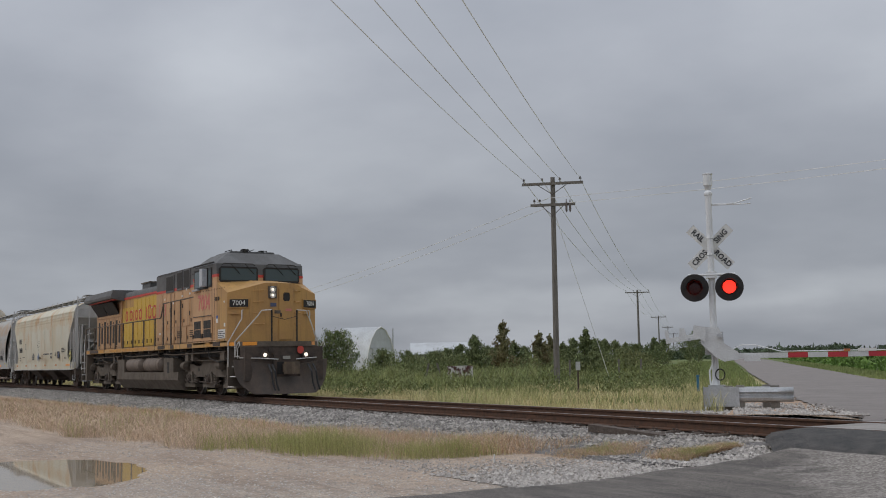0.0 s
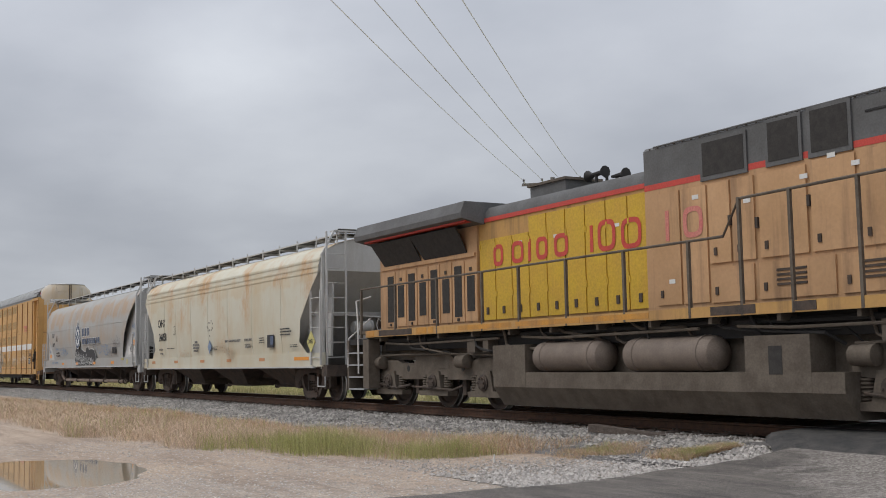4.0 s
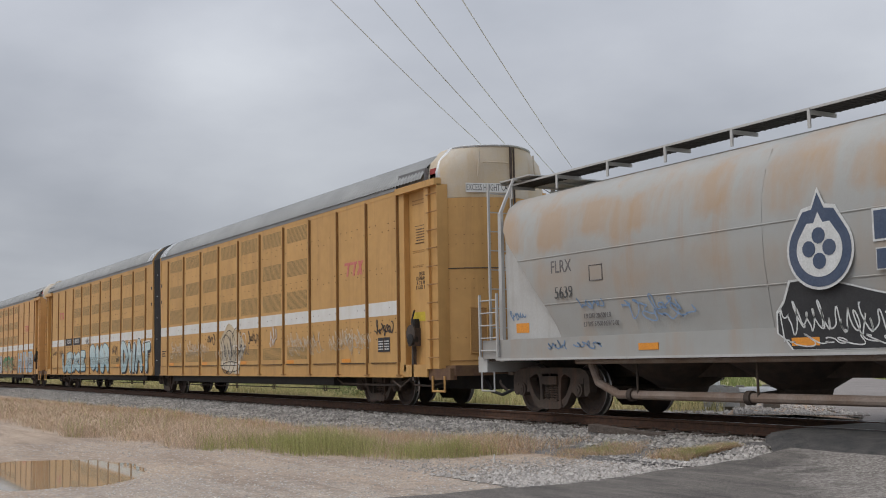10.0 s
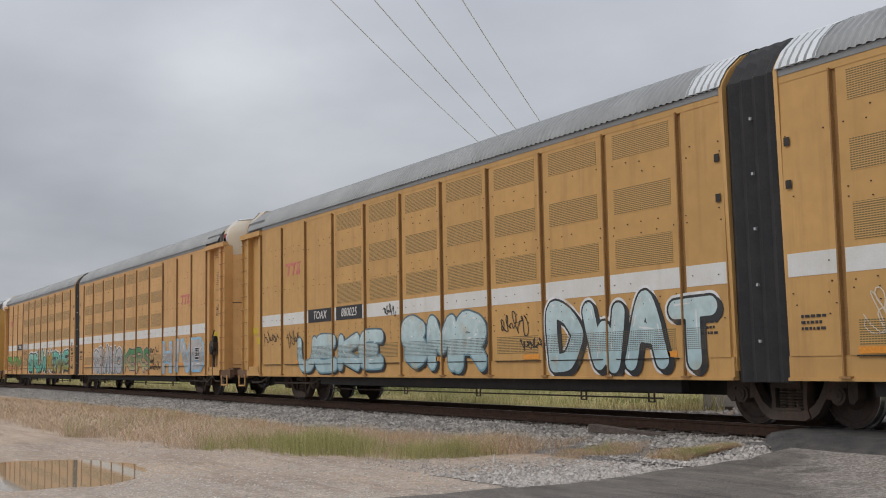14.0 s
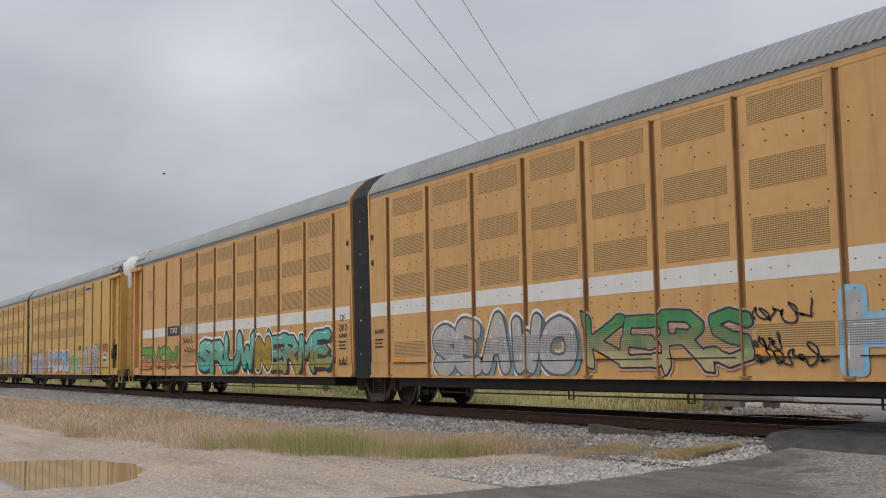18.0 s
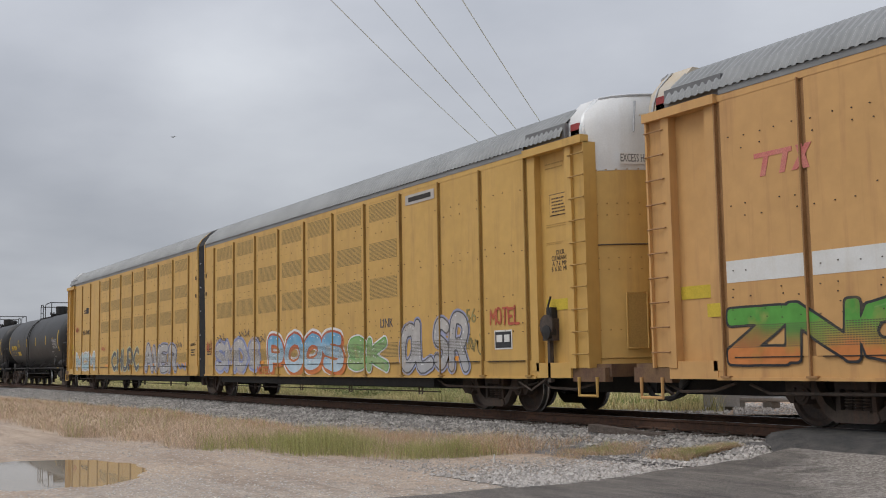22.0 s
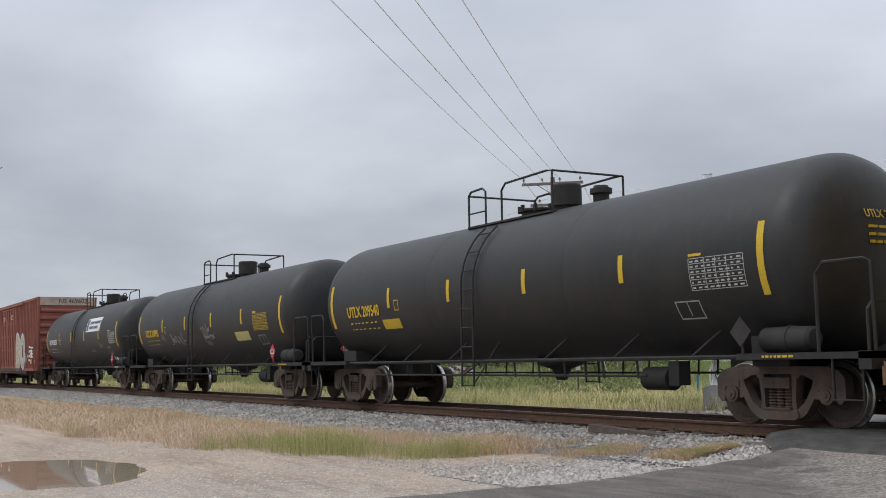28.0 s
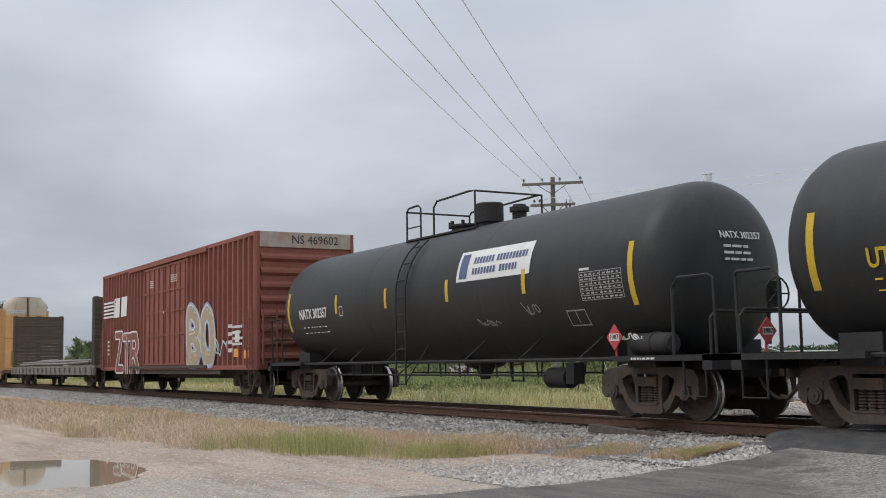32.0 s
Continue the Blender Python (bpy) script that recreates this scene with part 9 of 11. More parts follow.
    for s in (-1, 1):
        for x0, x1, z0, z1 in ((0.3, 0.88, 1.86, 3.7), (0.93, 1.5, 1.86, 3.7), (1.55, 2.0, 2.45, 3.7), (2.05, 2.5, 2.45, 3.7), (2.6, 3.5, 2.45, 3.7), (3.58, 4.35, 2.45, 3.74), (4.42, 5.2, 2.45, 3.74), (5.27, 6.1, 2.45, 3.74), (1.55, 2.45, 1.84, 2.38), (2.55, 3.95, 1.84, 2.38), (4.05, 5.6, 1.84, 2.38)):
            d = boxes("hood_door", [(x0, x1, *sorted((s * E_, s * (E_ + 0.03))), z0, z1)], PEACH, h, "", 0.008)
            boxes("door_latch", [(x0 + 0.1, x0 + 0.16, *sorted((s * (E_ + 0.03), s * (E_ + 0.05))), z0 + 0.12, z0 + 0.24)], GRIT, d)
            if z1 < 2.5 and x0 > 2.5:
                for k in range(4):
                    boxes("louvre", [(x0 + 0.35, x0 + 0.9, *sorted((s * (E_ + 0.03), s * (E_ + 0.045))), 2.02 + k * 0.07, 2.055 + k * 0.07)], GRIT, d)
        for x0, x1, z0, z1 in ((1.46, 2.34, 3.83, 4.36), (2.83, 3.4, 3.84, 4.42), (3.63, 4.27, 3.84, 4.44)):
            f = boxes("screen_frame", [(x0 - 0.06, x1 + 0.06, *sorted((s * E_, s * (E_ + 0.03))), z0 - 0.07, z1 + 0.05)], LOCO_GREY, h, "", 0.008)
            boxes("blower_screen", [(x0, x1, *sorted((s * (E_ + 0.03), s * (E_ + 0.036))), z0, z1)], MESH, f)
        boxes("vent_slot", [(4.55, 5.25, *sorted((s * E_, s * (E_ + 0.012))), 4.24, 4.27)], BLACK, h)
        tubes("roof_gutter", [[(0.3, s * (E_ + 0.01), 4.5), (6.2, s * (E_ + 0.01), 4.5)]], 0.016, LOCO_GREY, h)
    # cab: full width, grey top with sloping roof sides
    W = 1.5
    CX, FX = 6.26, 8.66
    boxes("cab_lower", [(CX, FX, -W, W, 1.7, 3.86)], PEACH, h, bevel=0.02)
    boxes("cab_stripe", [(CX - 0.003, FX + 0.004, -W - 0.005, W + 0.005, 3.86, 3.95)], RED, h)
    bm = bmesh.new()
    low = [(CX, -W), (FX, -W), (FX, W), (CX, W)]
    eave = [(CX, -W), (FX - 0.05, -W), (FX - 0.05, W), (CX, W)]
    top = [(CX, -0.9), (8.02, -0.9), (8.02, 0.9), (CX, 0.9)]
    loft(bm, [[(x, y, 3.95) for x, y in low], [(x, y, 4.3) for x, y in eave], [(x, y, 4.72) for x, y in top]])
    part("cab_top", bm, LOCO_GREY, h, "", 0.02)
    hood("roof_hatch", 6.4, 7.9, 0.8, 4.7, 4.79, LOCO_GREY, 0.05)
    for y in (-0.62, 0.0, 0.62):
        tubes("roof_rail", [[(6.9, y, 4.78), (6.95, y, 4.86), (7.6, y, 4.86), (7.65, y, 4.78)]], 0.015, BLACK, h)
    boxes("antenna", [(7.7, 7.95, -0.35, -0.15, 4.78, 4.87)], BLACK, h)
    boxes("antenna", [(7.6, 7.9, 0.3, 0.42, 4.78, 4.84)], BLACK, h)
    tubes("antenna_wire", [[(7.2, 0.2, 4.78), (7.2, 0.2, 4.9), (7.5, 0.2, 4.9)]], 0.012, BLACK, h)
    GL = clear_glass("cab_glass", (0.06, 0.085, 0.09), 0.0)
    for s in (-1, 1):
        o = lambda a, b: sorted((s * (W + a), s * (W + b)))
        f = boxes("side_window", [(6.42, 7.8, *o(0, 0.03), 3.53, 4.2)], BLACK, h, "", 0.01)
        boxes("pane", [(6.5, 7.1, *o(0.03, 0.036), 3.6, 4.14)], GL, f)
        boxes("pane", [(7.14, 7.72, *o(0.03, 0.036), 3.6, 4.14)], GL, f)
        boxes("sunshade", [(7.5, 7.76, *o(0.02, 0.2), 3.6, 4.18)], mat("shade_white", (0.5, 0.52, 0.55)), h)
        boxes("arm_rest", [(6.45, 7.0, *o(0.02, 0.12), 3.5, 3.56)], mat("rest_grey", (0.4, 0.4, 0.4)), h)
        f = boxes("quarter_window", [(7.84, 8.22, *o(0, 0.02), 3.56, 4.2)], BLACK, h, "", 0.01)
        boxes("pane", [(7.89, 8.17, *o(0.02, 0.026), 3.62, 4.14)], GL, f)
        boxes("rain_gutter", [(6.35, 8.4, *o(-0.01, 0.05), 4.33, 4.37)], BLACK, h, "", 0.008)
        boxes("lock_plate", [(8.55, 8.68, *o(0, 0.02), 3.08, 3.2), (8.8, 8.93, *o(0, 0.02), 3.08, 3.2)], GRIT, h)
    # windscreens
    for y0, y1 in ((-1.42, -0.1), (0.1, 1.36)):
        bm = bmesh.new()
        prism(bm, [(y0 + 0.05, 3.7), (y1 - 0.05, 3.7), (y1, 3.75), (y1, 4.14), (y1 - 0.06, 4.2), (y0 + 0.06, 4.2), (y0, 4.14), (y0, 3.75)], "x", FX - 0.03, FX + 0.035)
        f = part("windscreen_frame", bm, BLACK, h)
        boxes("windscreen", [(FX + 0.03, FX + 0.041, y0 + 0.06, y1 - 0.06, 3.76, 4.14)], GL, f, "tinted windscreen glass")
        for k in (0.35, 0.72):
            yc = y0 + (y1 - y0) * k
            tubes("wiper", [[(FX + 0.05, yc - 0.08, 4.28), (FX + 0.07, yc + 0.06, 4.14), (FX + 0.06, yc + 0.22, 3.98)]], 0.012, BLACK, h)
        tubes("wiper_rail", [[(FX + 0.0, y0 + 0.1, 4.25), (FX + 0.06, y0 + 0.15, 4.3), (FX + 0.06, y1 - 0.2, 4.3), (FX, y1 - 0.1, 4.25)]], 0.013, BLACK, h)
    # nose: straight sides, corners cut off, a raised middle
    N1, N2, N3, N4 = (9.68, -1.5), (10.3, -0.47), (10.3, 0.47), (9.68, 1.5)
    plan = [(FX, -1.5), N1, N2, N3, N4, (FX, 1.5)]
    tops = [3.68, 3.28, 3.57, 3.57, 3.28, 3.68]
    bm = bmesh.new()
    lo = [bm.verts.new((x, y, 1.72)) for x, y in plan]
    hi = [bm.verts.new((x, y, z)) for (x, y), z in zip(plan, tops)]
    ma, mb = bm.verts.new((FX, -0.4, 3.76)), bm.verts.new((FX, 0.4, 3.76))
    for i in range(5):
        bm.faces.new((lo[i], lo[i + 1], hi[i + 1], hi[i]))
    bm.faces.new(lo[::-1])
    for f in ((hi[0], hi[1], ma), (hi[1], hi[2], ma), (hi[2], hi[3], mb, ma), (hi[3], hi[4], mb), (hi[4], hi[5], mb)):
        bm.faces.new(f)
    part("nose", bm, YELLOW, h, "wide yellow safety nose", 0.02)
    def facing(a, b, u0, u1, z0, z1, m, nm, parent=h, th=0.05, text="", size=0.2):
        """A plate on the nose wall between plan points a and b, from share u0 to u1."""
        a, b = Vector(a), Vector(b)
        p_, q_ = a.lerp(b, u0), a.lerp(b, u1)
        t = Vector((b.y - a.y, -(b.x - a.x))).normalized() * th
        bm = bmesh.new()
        prism(bm, [tuple(p_ - t * 0.2), tuple(q_ - t * 0.2), tuple(q_ + t), tuple(p_ + t)], "z", z0, z1)
        ob = part(nm, bm, m, parent, "", 0.006)
        if text:
            c = (p_ + q_) / 2 + t * 1.06
            lettering("road_number", text, size, WHITE, ob, pose(c.x, c.y, (z0 + z1) / 2, 90, 0, math.degrees(math.atan2(b.y - a.y, b.x - a.x))), squeeze=0.95)
        return ob
    for a, b, u0, u1 in ((N1, N2, 0.07, 0.56), (N3, N4, 0.42, 0.97)):
        facing(a, b, u0 - 0.03, u1 + 0.03, 2.79, 3.09, YELLOW, "board_frame", th=0.04)
        facing(a, b, u0, u1, 2.82, 3.06, BLACK, "number_board", th=0.06, text="7004", size=0.22)
        facing(a, b, u0, u1 - 0.16, 2.6, 2.68, YELLOW, "step_bracket", th=0.05)
    for k in range(4):
        z = 2.28 + 0.35 * k
        for a, b, u0, u1 in ((N1, N2, 0.7, 0.98), (N3, N4, 0.04, 0.25)):
            p_, q_ = Vector(a).lerp(Vector(b), u0), Vector(a).lerp(Vector(b), u1)
            t = Vector((b[1] - a[1], a[0] - b[0])).normalized() * 0.07
            tubes("grab_iron", [[(p_.x, p_.y, z), (p_.x + t.x, p_.y + t.y, z), (q_.x + t.x, q_.y + t.y, z), (q_.x, q_.y, z)]], 0.014, YELLOW, h)
    LAMP = glow("headlamp_glow", (1.0, 0.88, 0.72), 1.7)
    RIM = mat("lamp_rim", (0.5, 0.48, 0.45), None, 4, 0.4, 0.3, 0.8)
    hl = boxes("headlight_box", [(10.28, 10.34, -0.38, -0.1, 3.08, 3.47)], GUN_GREY, h, "", 0.02)
    for z in (3.18, 3.36):
        bm = bmesh.new()
        lathe(bm, (10.34, -0.24, z), (1, 0, 0), [(0, 0.1), (0.025, 0.1), (0.03, 0.085), (0.01, 0.06)], 18)
        part("headlight_rim", bm, RIM, hl)
        bm = bmesh.new()
        cyl(bm, (10.34, -0.24, z), (10.352, -0.24, z), 0.042, n=16)
        part("headlight", bm, LAMP, hl, "lit round headlight")
    d = boxes("nose_door", [(10.3, 10.335, -0.02, 0.44, 1.78, 3.4)], YELLOW, h, "", 0.012)
    bm = bmesh.new()
    prism(bm, [(0.12, 3.05), (0.15, 3.0), (0.31, 3.0), (0.34, 3.05), (0.34, 3.22), (0.31, 3.27), (0.15, 3.27), (0.12, 3.22)], "x", 10.33, 10.345)
    part("door_window", bm, BLACK, d)
    boxes("door_handle", [(10.33, 10.37, 0.02, 0.06, 2.5, 2.62)], GRIT, d)
    patch_blue = mat("plate_blue", (0.09, 0.1, 0.16))
    boxes("emblem_plate", [(10.3, 10.312, -0.3, -0.1, 2.82, 2.94)], patch_blue, h)
    boxes("stencil_mark", [(10.335, 10.34, 0.2, 0.4, 2.68, 2.76)], FADED_RED, h)
    # front platform, steps, rails
    bm = bmesh.new()
    prism(bm, [(9.7, -1.5), (10.1, -1.4), (10.75, -0.9), (10.75, 0.9), (10.1, 1.4), (9.7, 1.5)], "z", 1.56, 1.72)
    part("front_platform", bm, GUN_GREY, h, "", 0.008)
    facing((9.72, -1.5), (10.1, -1.4), 0.02, 0.98, 1.6, 1.71, ORANGE, "platform_stripe", th=0.008)
    facing((10.1, -1.4), (10.75, -0.9), 0.35, 0.98, 1.6, 1.71, ORANGE, "platform_stripe", th=0.008)
    facing((10.75, 0.9), (10.1, 1.4), 0.02, 0.5, 1.6, 1.71, ORANGE, "platform_stripe", th=0.008)
    RAILW = mat("rail_white", (0.62, 0.62, 0.6), (0.5, 0.44, 0.38), 5, 0.6, 0.6)
    for s in (-1, 1):
        o = lambda a, b: sorted((s * a, s * b))
        boxes("step_well", [(9.7, 9.76, *o(0.9, 1.5), 0.32, 1.62)], GUN_GREY, h)
        boxes("step_well", [(9.7, 10.3, *o(0.86, 0.9), 0.32, 1.56)], BLACK, h)
        for k in range(4):
            boxes("step", [(9.76, 10.3 - 0.02 * k, *o(1.02 - 0.03 * k, 1.5 - 0.07 * k), 0.32 + k * 0.31, 0.35 + k * 0.31)], GUN_GREY, h)
            boxes("step_edge", [(9.78, 10.28 - 0.02 * k, *o(1.5 - 0.07 * k, 1.51 - 0.07 * k), 0.32 + k * 0.31, 0.352 + k * 0.31)], RAILW, h)
        tubes("hand_rail", [[(9.8, s * 1.51, 0.95), (9.8, s * 1.51, 1.72), (10.02, s * 1.2, 2.36), (10.04, s * 1.15, 2.45), (10.04, s * 1.15, 2.7), (10.0, s * 1.1, 2.72)]], 0.02, RAILW, h)
        tubes("hand_rail", [[(10.12, s * 1.4, 1.25), (10.12, s * 1.4, 1.74), (10.62, s * 0.85, 2.5), (10.7, s * 0.75, 2.68), (10.72, s * 0.42, 2.7)]], 0.02 if s < 0 else 0.016, RAILW, h)
        tubes("rail_post", [[(10.72, s * 0.42, 1.72), (10.72, s * 0.42, 2.7)]], 0.028, BLACK, h)
        tubes("lever_loop", [[(10.2, s * 1.42, 1.3), (10.35, s * 1.42, 1.62), (10.55, s * 1.42, 1.72), (10.58, s * 1.42, 1.6), (10.42, s * 1.42, 1.5), (10.4, s * 1.42, 1.2)]], 0.016, RAILW, h)
        tubes("cut_lever", [[(10.5, s * 1.4, 1.22), (10.85, s * 0.9, 1.2), (10.95, s * 0.3, 1.16)]], 0.014, RAILW, h)
    tubes("safety_chain", [[(10.72, -0.42, 2.5), (10.74, 0.0, 2.4), (10.72, 0.42, 2.5)]], 0.01, GRIT, h)
    boxes("mu_receptacle", [(10.72, 10.78, -0.33, -0.15, 2.58, 2.68)], GUN_GREY, h)
    # plough with swept wings, open round the coupler
    def wing(name, s):
        bm = bmesh.new()
        g = []
        for k, (z, ty, tx, cx_) in enumerate(((0.1, 1.02, 10.82, 11.22), (0.22, 1.2, 10.7, 11.14), (0.4, 1.38, 10.58, 11.06), (0.65, 1.5, 10.5, 10.98), (0.92, 1.55, 10.47, 10.96), (1.17, 1.56, 10.49, 11.0))):
            row = []
            for i in range(7):
                u = i / 6
                zz = z - (0.16 * u if k == 5 else 0.02 * k * u)
                row.append(bm.verts.new((tx + (cx_ - tx) * (1 - (1 - u) ** 1.25), s * (ty + (0.42 - ty) * u), zz)))
            g.append(row)
        bk = [[bm.verts.new((v.co.x - 0.05, v.co.y, v.co.z)) for v in r] for r in g]
        for gg in (g, bk):
            for a, b in zip(gg, gg[1:]):
                for i in range(6):
                    bm.faces.new((a[i], a[i + 1], b[i + 1], b[i]))
        for a, b in ((g[0], bk[0]), (g[-1], bk[-1]), ([r[0] for r in g], [r[0] for r in bk]), ([r[-1] for r in g], [r[-1] for r in bk])):
            for i in range(len(a) - 1):
                bm.faces.new((a[i], a[i + 1], b[i + 1], b[i]))
        return part(name, bm, PLOUGH, h, "grimy brown grey plough blade")
    PLOUGH = mat("plough_grime", (0.075, 0.062, 0.054), (0.12, 0.09, 0.07), 1.6, 0.8, 0.7, 0, 0.2, 30, streak=(0.05, 0.04, 0.034), much=0.5)
    wing("plough_wing", -1), wing("plough_wing", 1)
    bm = bmesh.new()
    loft(bm, [[(11.22, -0.45, 0.1), (11.22, 0.45, 0.1), (11.16, 0.45, 0.1), (11.16, -0.45, 0.1)], [(11.0, -0.45, 0.62), (11.0, 0.45, 0.62), (10.94, 0.45, 0.62), (10.94, -0.45, 0.62)]])
    part("plough_middle", bm, PLOUGH, h)
    boxes("pilot_plate", [(10.3, 10.72, -1.3, 1.3, 0.5, 1.56)], GRIT, h, bevel=0.03)
    boxes("buffer_block", [(10.72, 10.86, -0.4, 0.4, 0.62, 1.3)], GRIT, h, "", 0.02)
    boxes("draft_pocket", [(10.86, 10.875, -0.3, 0.3, 0.7, 1.08)], BLACK, h)
    boxes("builder_plate", [(10.9, 10.905, -0.12, 0.12, 1.16, 1.26)], mat("plate_pale", (0.35, 0.34, 0.3)), h)
    for y in (-0.68, 0.68):
        bm = bmesh.new()
        lathe(bm, (10.72, y, 1.3), (1, 0, 0), [(0, 0.06), (0.05, 0.12), (0.12, 0.13), (0.13, 0.11), (0.1, 0.085)], 18)
        b = part("ditch_light", bm, GRIT, h)
        bm = bmesh.new()
        cyl(bm, (10.81, y, 1.3), (10.835, y, 1.3), 0.06, n=16)
        part("lamp_lens", bm, LAMP, b, "lit ditch light lens")
    bm = bmesh.new()
    prism(bm, [(0.4, 1.4), (0.44, 1.34), (0.5, 1.32), (0.56, 1.34), (0.6, 1.4), (0.6, 1.5), (0.55, 1.56), (0.45, 1.56), (0.4, 1.5)], "x", 10.78, 10.83)
    part("red_lens_cover", bm, RED, h)
    bm = bmesh.new()
    prism(bm, [(-0.54, 1.42), (-0.48, 1.36), (-0.42, 1.36), (-0.36, 1.42), (-0.38, 1.52), (-0.52, 1.52)], "x", 10.78, 10.83)
    part("round_cover", bm, GRIT, h)
    bm = bmesh.new()
    box(bm, 10.7, 11.2, -0.13, 0.13, 0.76, 1.02)
    prism(bm, [(11.15, 0.2), (11.5, 0.18), (11.55, 0.0), (11.4, -0.05), (11.37, -0.2), (11.15, -0.2)], "z", 0.7, 1.08)
    part("coupler", bm, mat("coupler_rust", (0.13, 0.095, 0.065), (0.08, 0.065, 0.05), 5, 0.7, 0.8), h, "", 0.02)
    for y in (-0.62, -0.5, 0.7, 0.86):
        tubes("air_hose", [[(10.95, y, 1.0), (11.2, y, 0.78), (11.22, y + 0.04, 0.42), (11.27, y + 0.1, 0.2)]], 0.03, RUBBER, h)
    # rear steps and rails
    for s in (-1, 1):
        boxes("step_well", [(-9.75, -9.45, *sorted((s * 1.2, s * 1.5)), 0.4, 1.56)], GUN_GREY, h)
        for k in range(4):
            boxes("step", [(-10.6, -9.75, *sorted((s * 1.1, s * 1.48)), 0.36 + k * 0.29, 0.39 + k * 0.29)], SILVER, h)
        boxes("step_well", [(-10.66, -10.58, *sorted((s * 1.05, s * 1.48)), 0.36, 1.56)], GUN_GREY, h)
        tubes("hand_rail", [[(-10.0, s * 1.5, 0.75), (-10.0, s * 1.5, 1.9), (-10.3, s * 1.4, 2.5), (-10.3, s * 1.0, 2.62)], [(-10.62, s * 1.48, 0.9), (-10.62, s * 1.45, 1.6), (-10.3, s * 1.0, 2.1)]], 0.022, RAILW, h)
        # walkway rail
        tubes("hand_rail", [[(-9.9, s * 1.48, 2.76), (-2.0, s * 1.48, 2.78), (2.3, s * 1.48, 2.78), (2.65, s * 1.48, 3.3), (6.28, s * 1.48, 3.34)]], 0.022, GUN_GREY, h)
        for x in (-9.85, -8.1, -6.2, -4.4, -3.1, -1.6, 0.0, 1.55, 2.64, 3.6, 4.75):
            boxes("rail_post", [(x - 0.025, x + 0.025, *sorted((s * 1.455, s * 1.505)), 1.6, 3.32 if x > 2.3 else 2.78)], GUN_GREY, h)
    boxes("rear_platform", [(-10.6, -9.8, -1.45, 1.45, 1.44, 1.58)], BLACK, h)
    coupler(h, -10.7, -1)
    # fuel tank with the two air reservoirs on its shoulder
    bm = bmesh.new()
    prism(bm, [(-1.44, 0.5), (-1.2, 0.14), (1.2, 0.14), (1.44, 0.5), (1.44, 0.78), (1.0, 1.2), (-0.95, 1.2), (-0.95, 0.78), (-1.44, 0.78)], "x", -4.1, 4.35)
    part("fuel_tank", bm, GUN_GREY, h, "grimy brown grey fuel tank")
    for x0, x1 in ((-4.1, -3.0), (2.6, 3.8)):
        boxes("tank_shoulder", [(x0, x1, -1.445, -0.9, 0.5, 1.3)], GUN_GREY, h, bevel=0.04)
    for x0, x1 in ((-2.85, -0.75), (-0.25, 1.95)):
        bm = bmesh.new()
        L_ = x1 - x0
        lathe(bm, (x0, -1.2, 1.06), (1, 0, 0), [(0, 0.02), (0.04, 0.16), (0.12, 0.26), (0.2, 0.28), (L_ - 0.2, 0.28), (L_ - 0.12, 0.26), (L_ - 0.04, 0.16), (L_, 0.02)], 20)
        for xx in (x0 + 0.35, x1 - 0.35):
            lathe(bm, (xx, -1.2, 1.06), (1, 0, 0), [(-0.03, 0.28), (-0.02, 0.295), (0.02, 0.295), (0.03, 0.28)], 20)
        part("air_reservoir", bm, mat("reservoir_brown_grey", (0.2, 0.16, 0.13), (0.14, 0.11, 0.09), 3, 0.7, 0.7), h)
    bm = bmesh.new()
    box(bm, 3.05, 3.3, -1.45, -1.42, 0.75, 1.15)
    part("fuel_gauge", bm, MESH, h)
    # three-axle trucks
    for cx in (-6.95, 6.95):
        bm = bmesh.new()
        box(bm, -2.3, 2.3, -0.7, 0.7, 0.6, 0.95)
        b = part("bogie", bm, GUN_GREY, h)
        b.location = (cx, 0, 0)
        for s in (-1, 1):
            bm = bmesh.new()
            y0, y1 = sorted((s * 0.98, s * 1.13))
            prism(bm, [(-2.72, 0.74), (-2.75, 1.0), (-2.6, 1.06), (-1.75, 1.06), (-1.5, 0.98), (-0.95, 0.98), (-0.7, 1.14), (0.7, 1.14), (0.95, 0.98), (1.5, 0.98), (1.75, 1.06), (2.6, 1.06), (2.75, 1.0), (2.72, 0.74), (2.45, 0.7), (1.7, 0.72), (1.5, 0.62), (0.6, 0.62), (0.4, 0.72), (-0.4, 0.72), (-0.6, 0.62), (-1.5, 0.62), (-1.7, 0.72), (-2.45, 0.7)], "y", y0, y1)
            fr = part("side_frame", bm, GUN_GREY, b, "", 0.018)
            for hx in (-1.2, 1.2):
                bm = bmesh.new()
                cyl(bm, (hx, s * 1.1, 0.86), (hx, s * 1.134, 0.86), 0.07, n=14)
                part("frame_hole", bm, BLACK, fr)
            boxes("cover_plate", [(0.2, 0.62, *sorted((s * 1.13, s * 1.142)), 0.86, 1.04)], GUN_GREY, fr)
            for ax in (-2.07, 0.0, 2.07):
                bm = bmesh.new()
                prism(bm, [(ax - 0.62, 0.27), (ax + 0.62, 0.27), (ax + 0.64, 0.37), (ax + 0.34, 0.4), (ax + 0.24, 0.8), (ax - 0.24, 0.8), (ax - 0.34, 0.4), (ax - 0.64, 0.37)], "y", *sorted((s * 0.94, s * 1.18)))
                bx_o = part("axle_box", bm, GUN_GREY, b, "", 0.015)
                bm = bmesh.new()
                lathe(bm, (ax, s * 1.18, 0.56), (0, s, 0), [(0, 0.17), (0.03, 0.17), (0.04, 0.14), (0.07, 0.13), (0.08, 0.02)], 16)
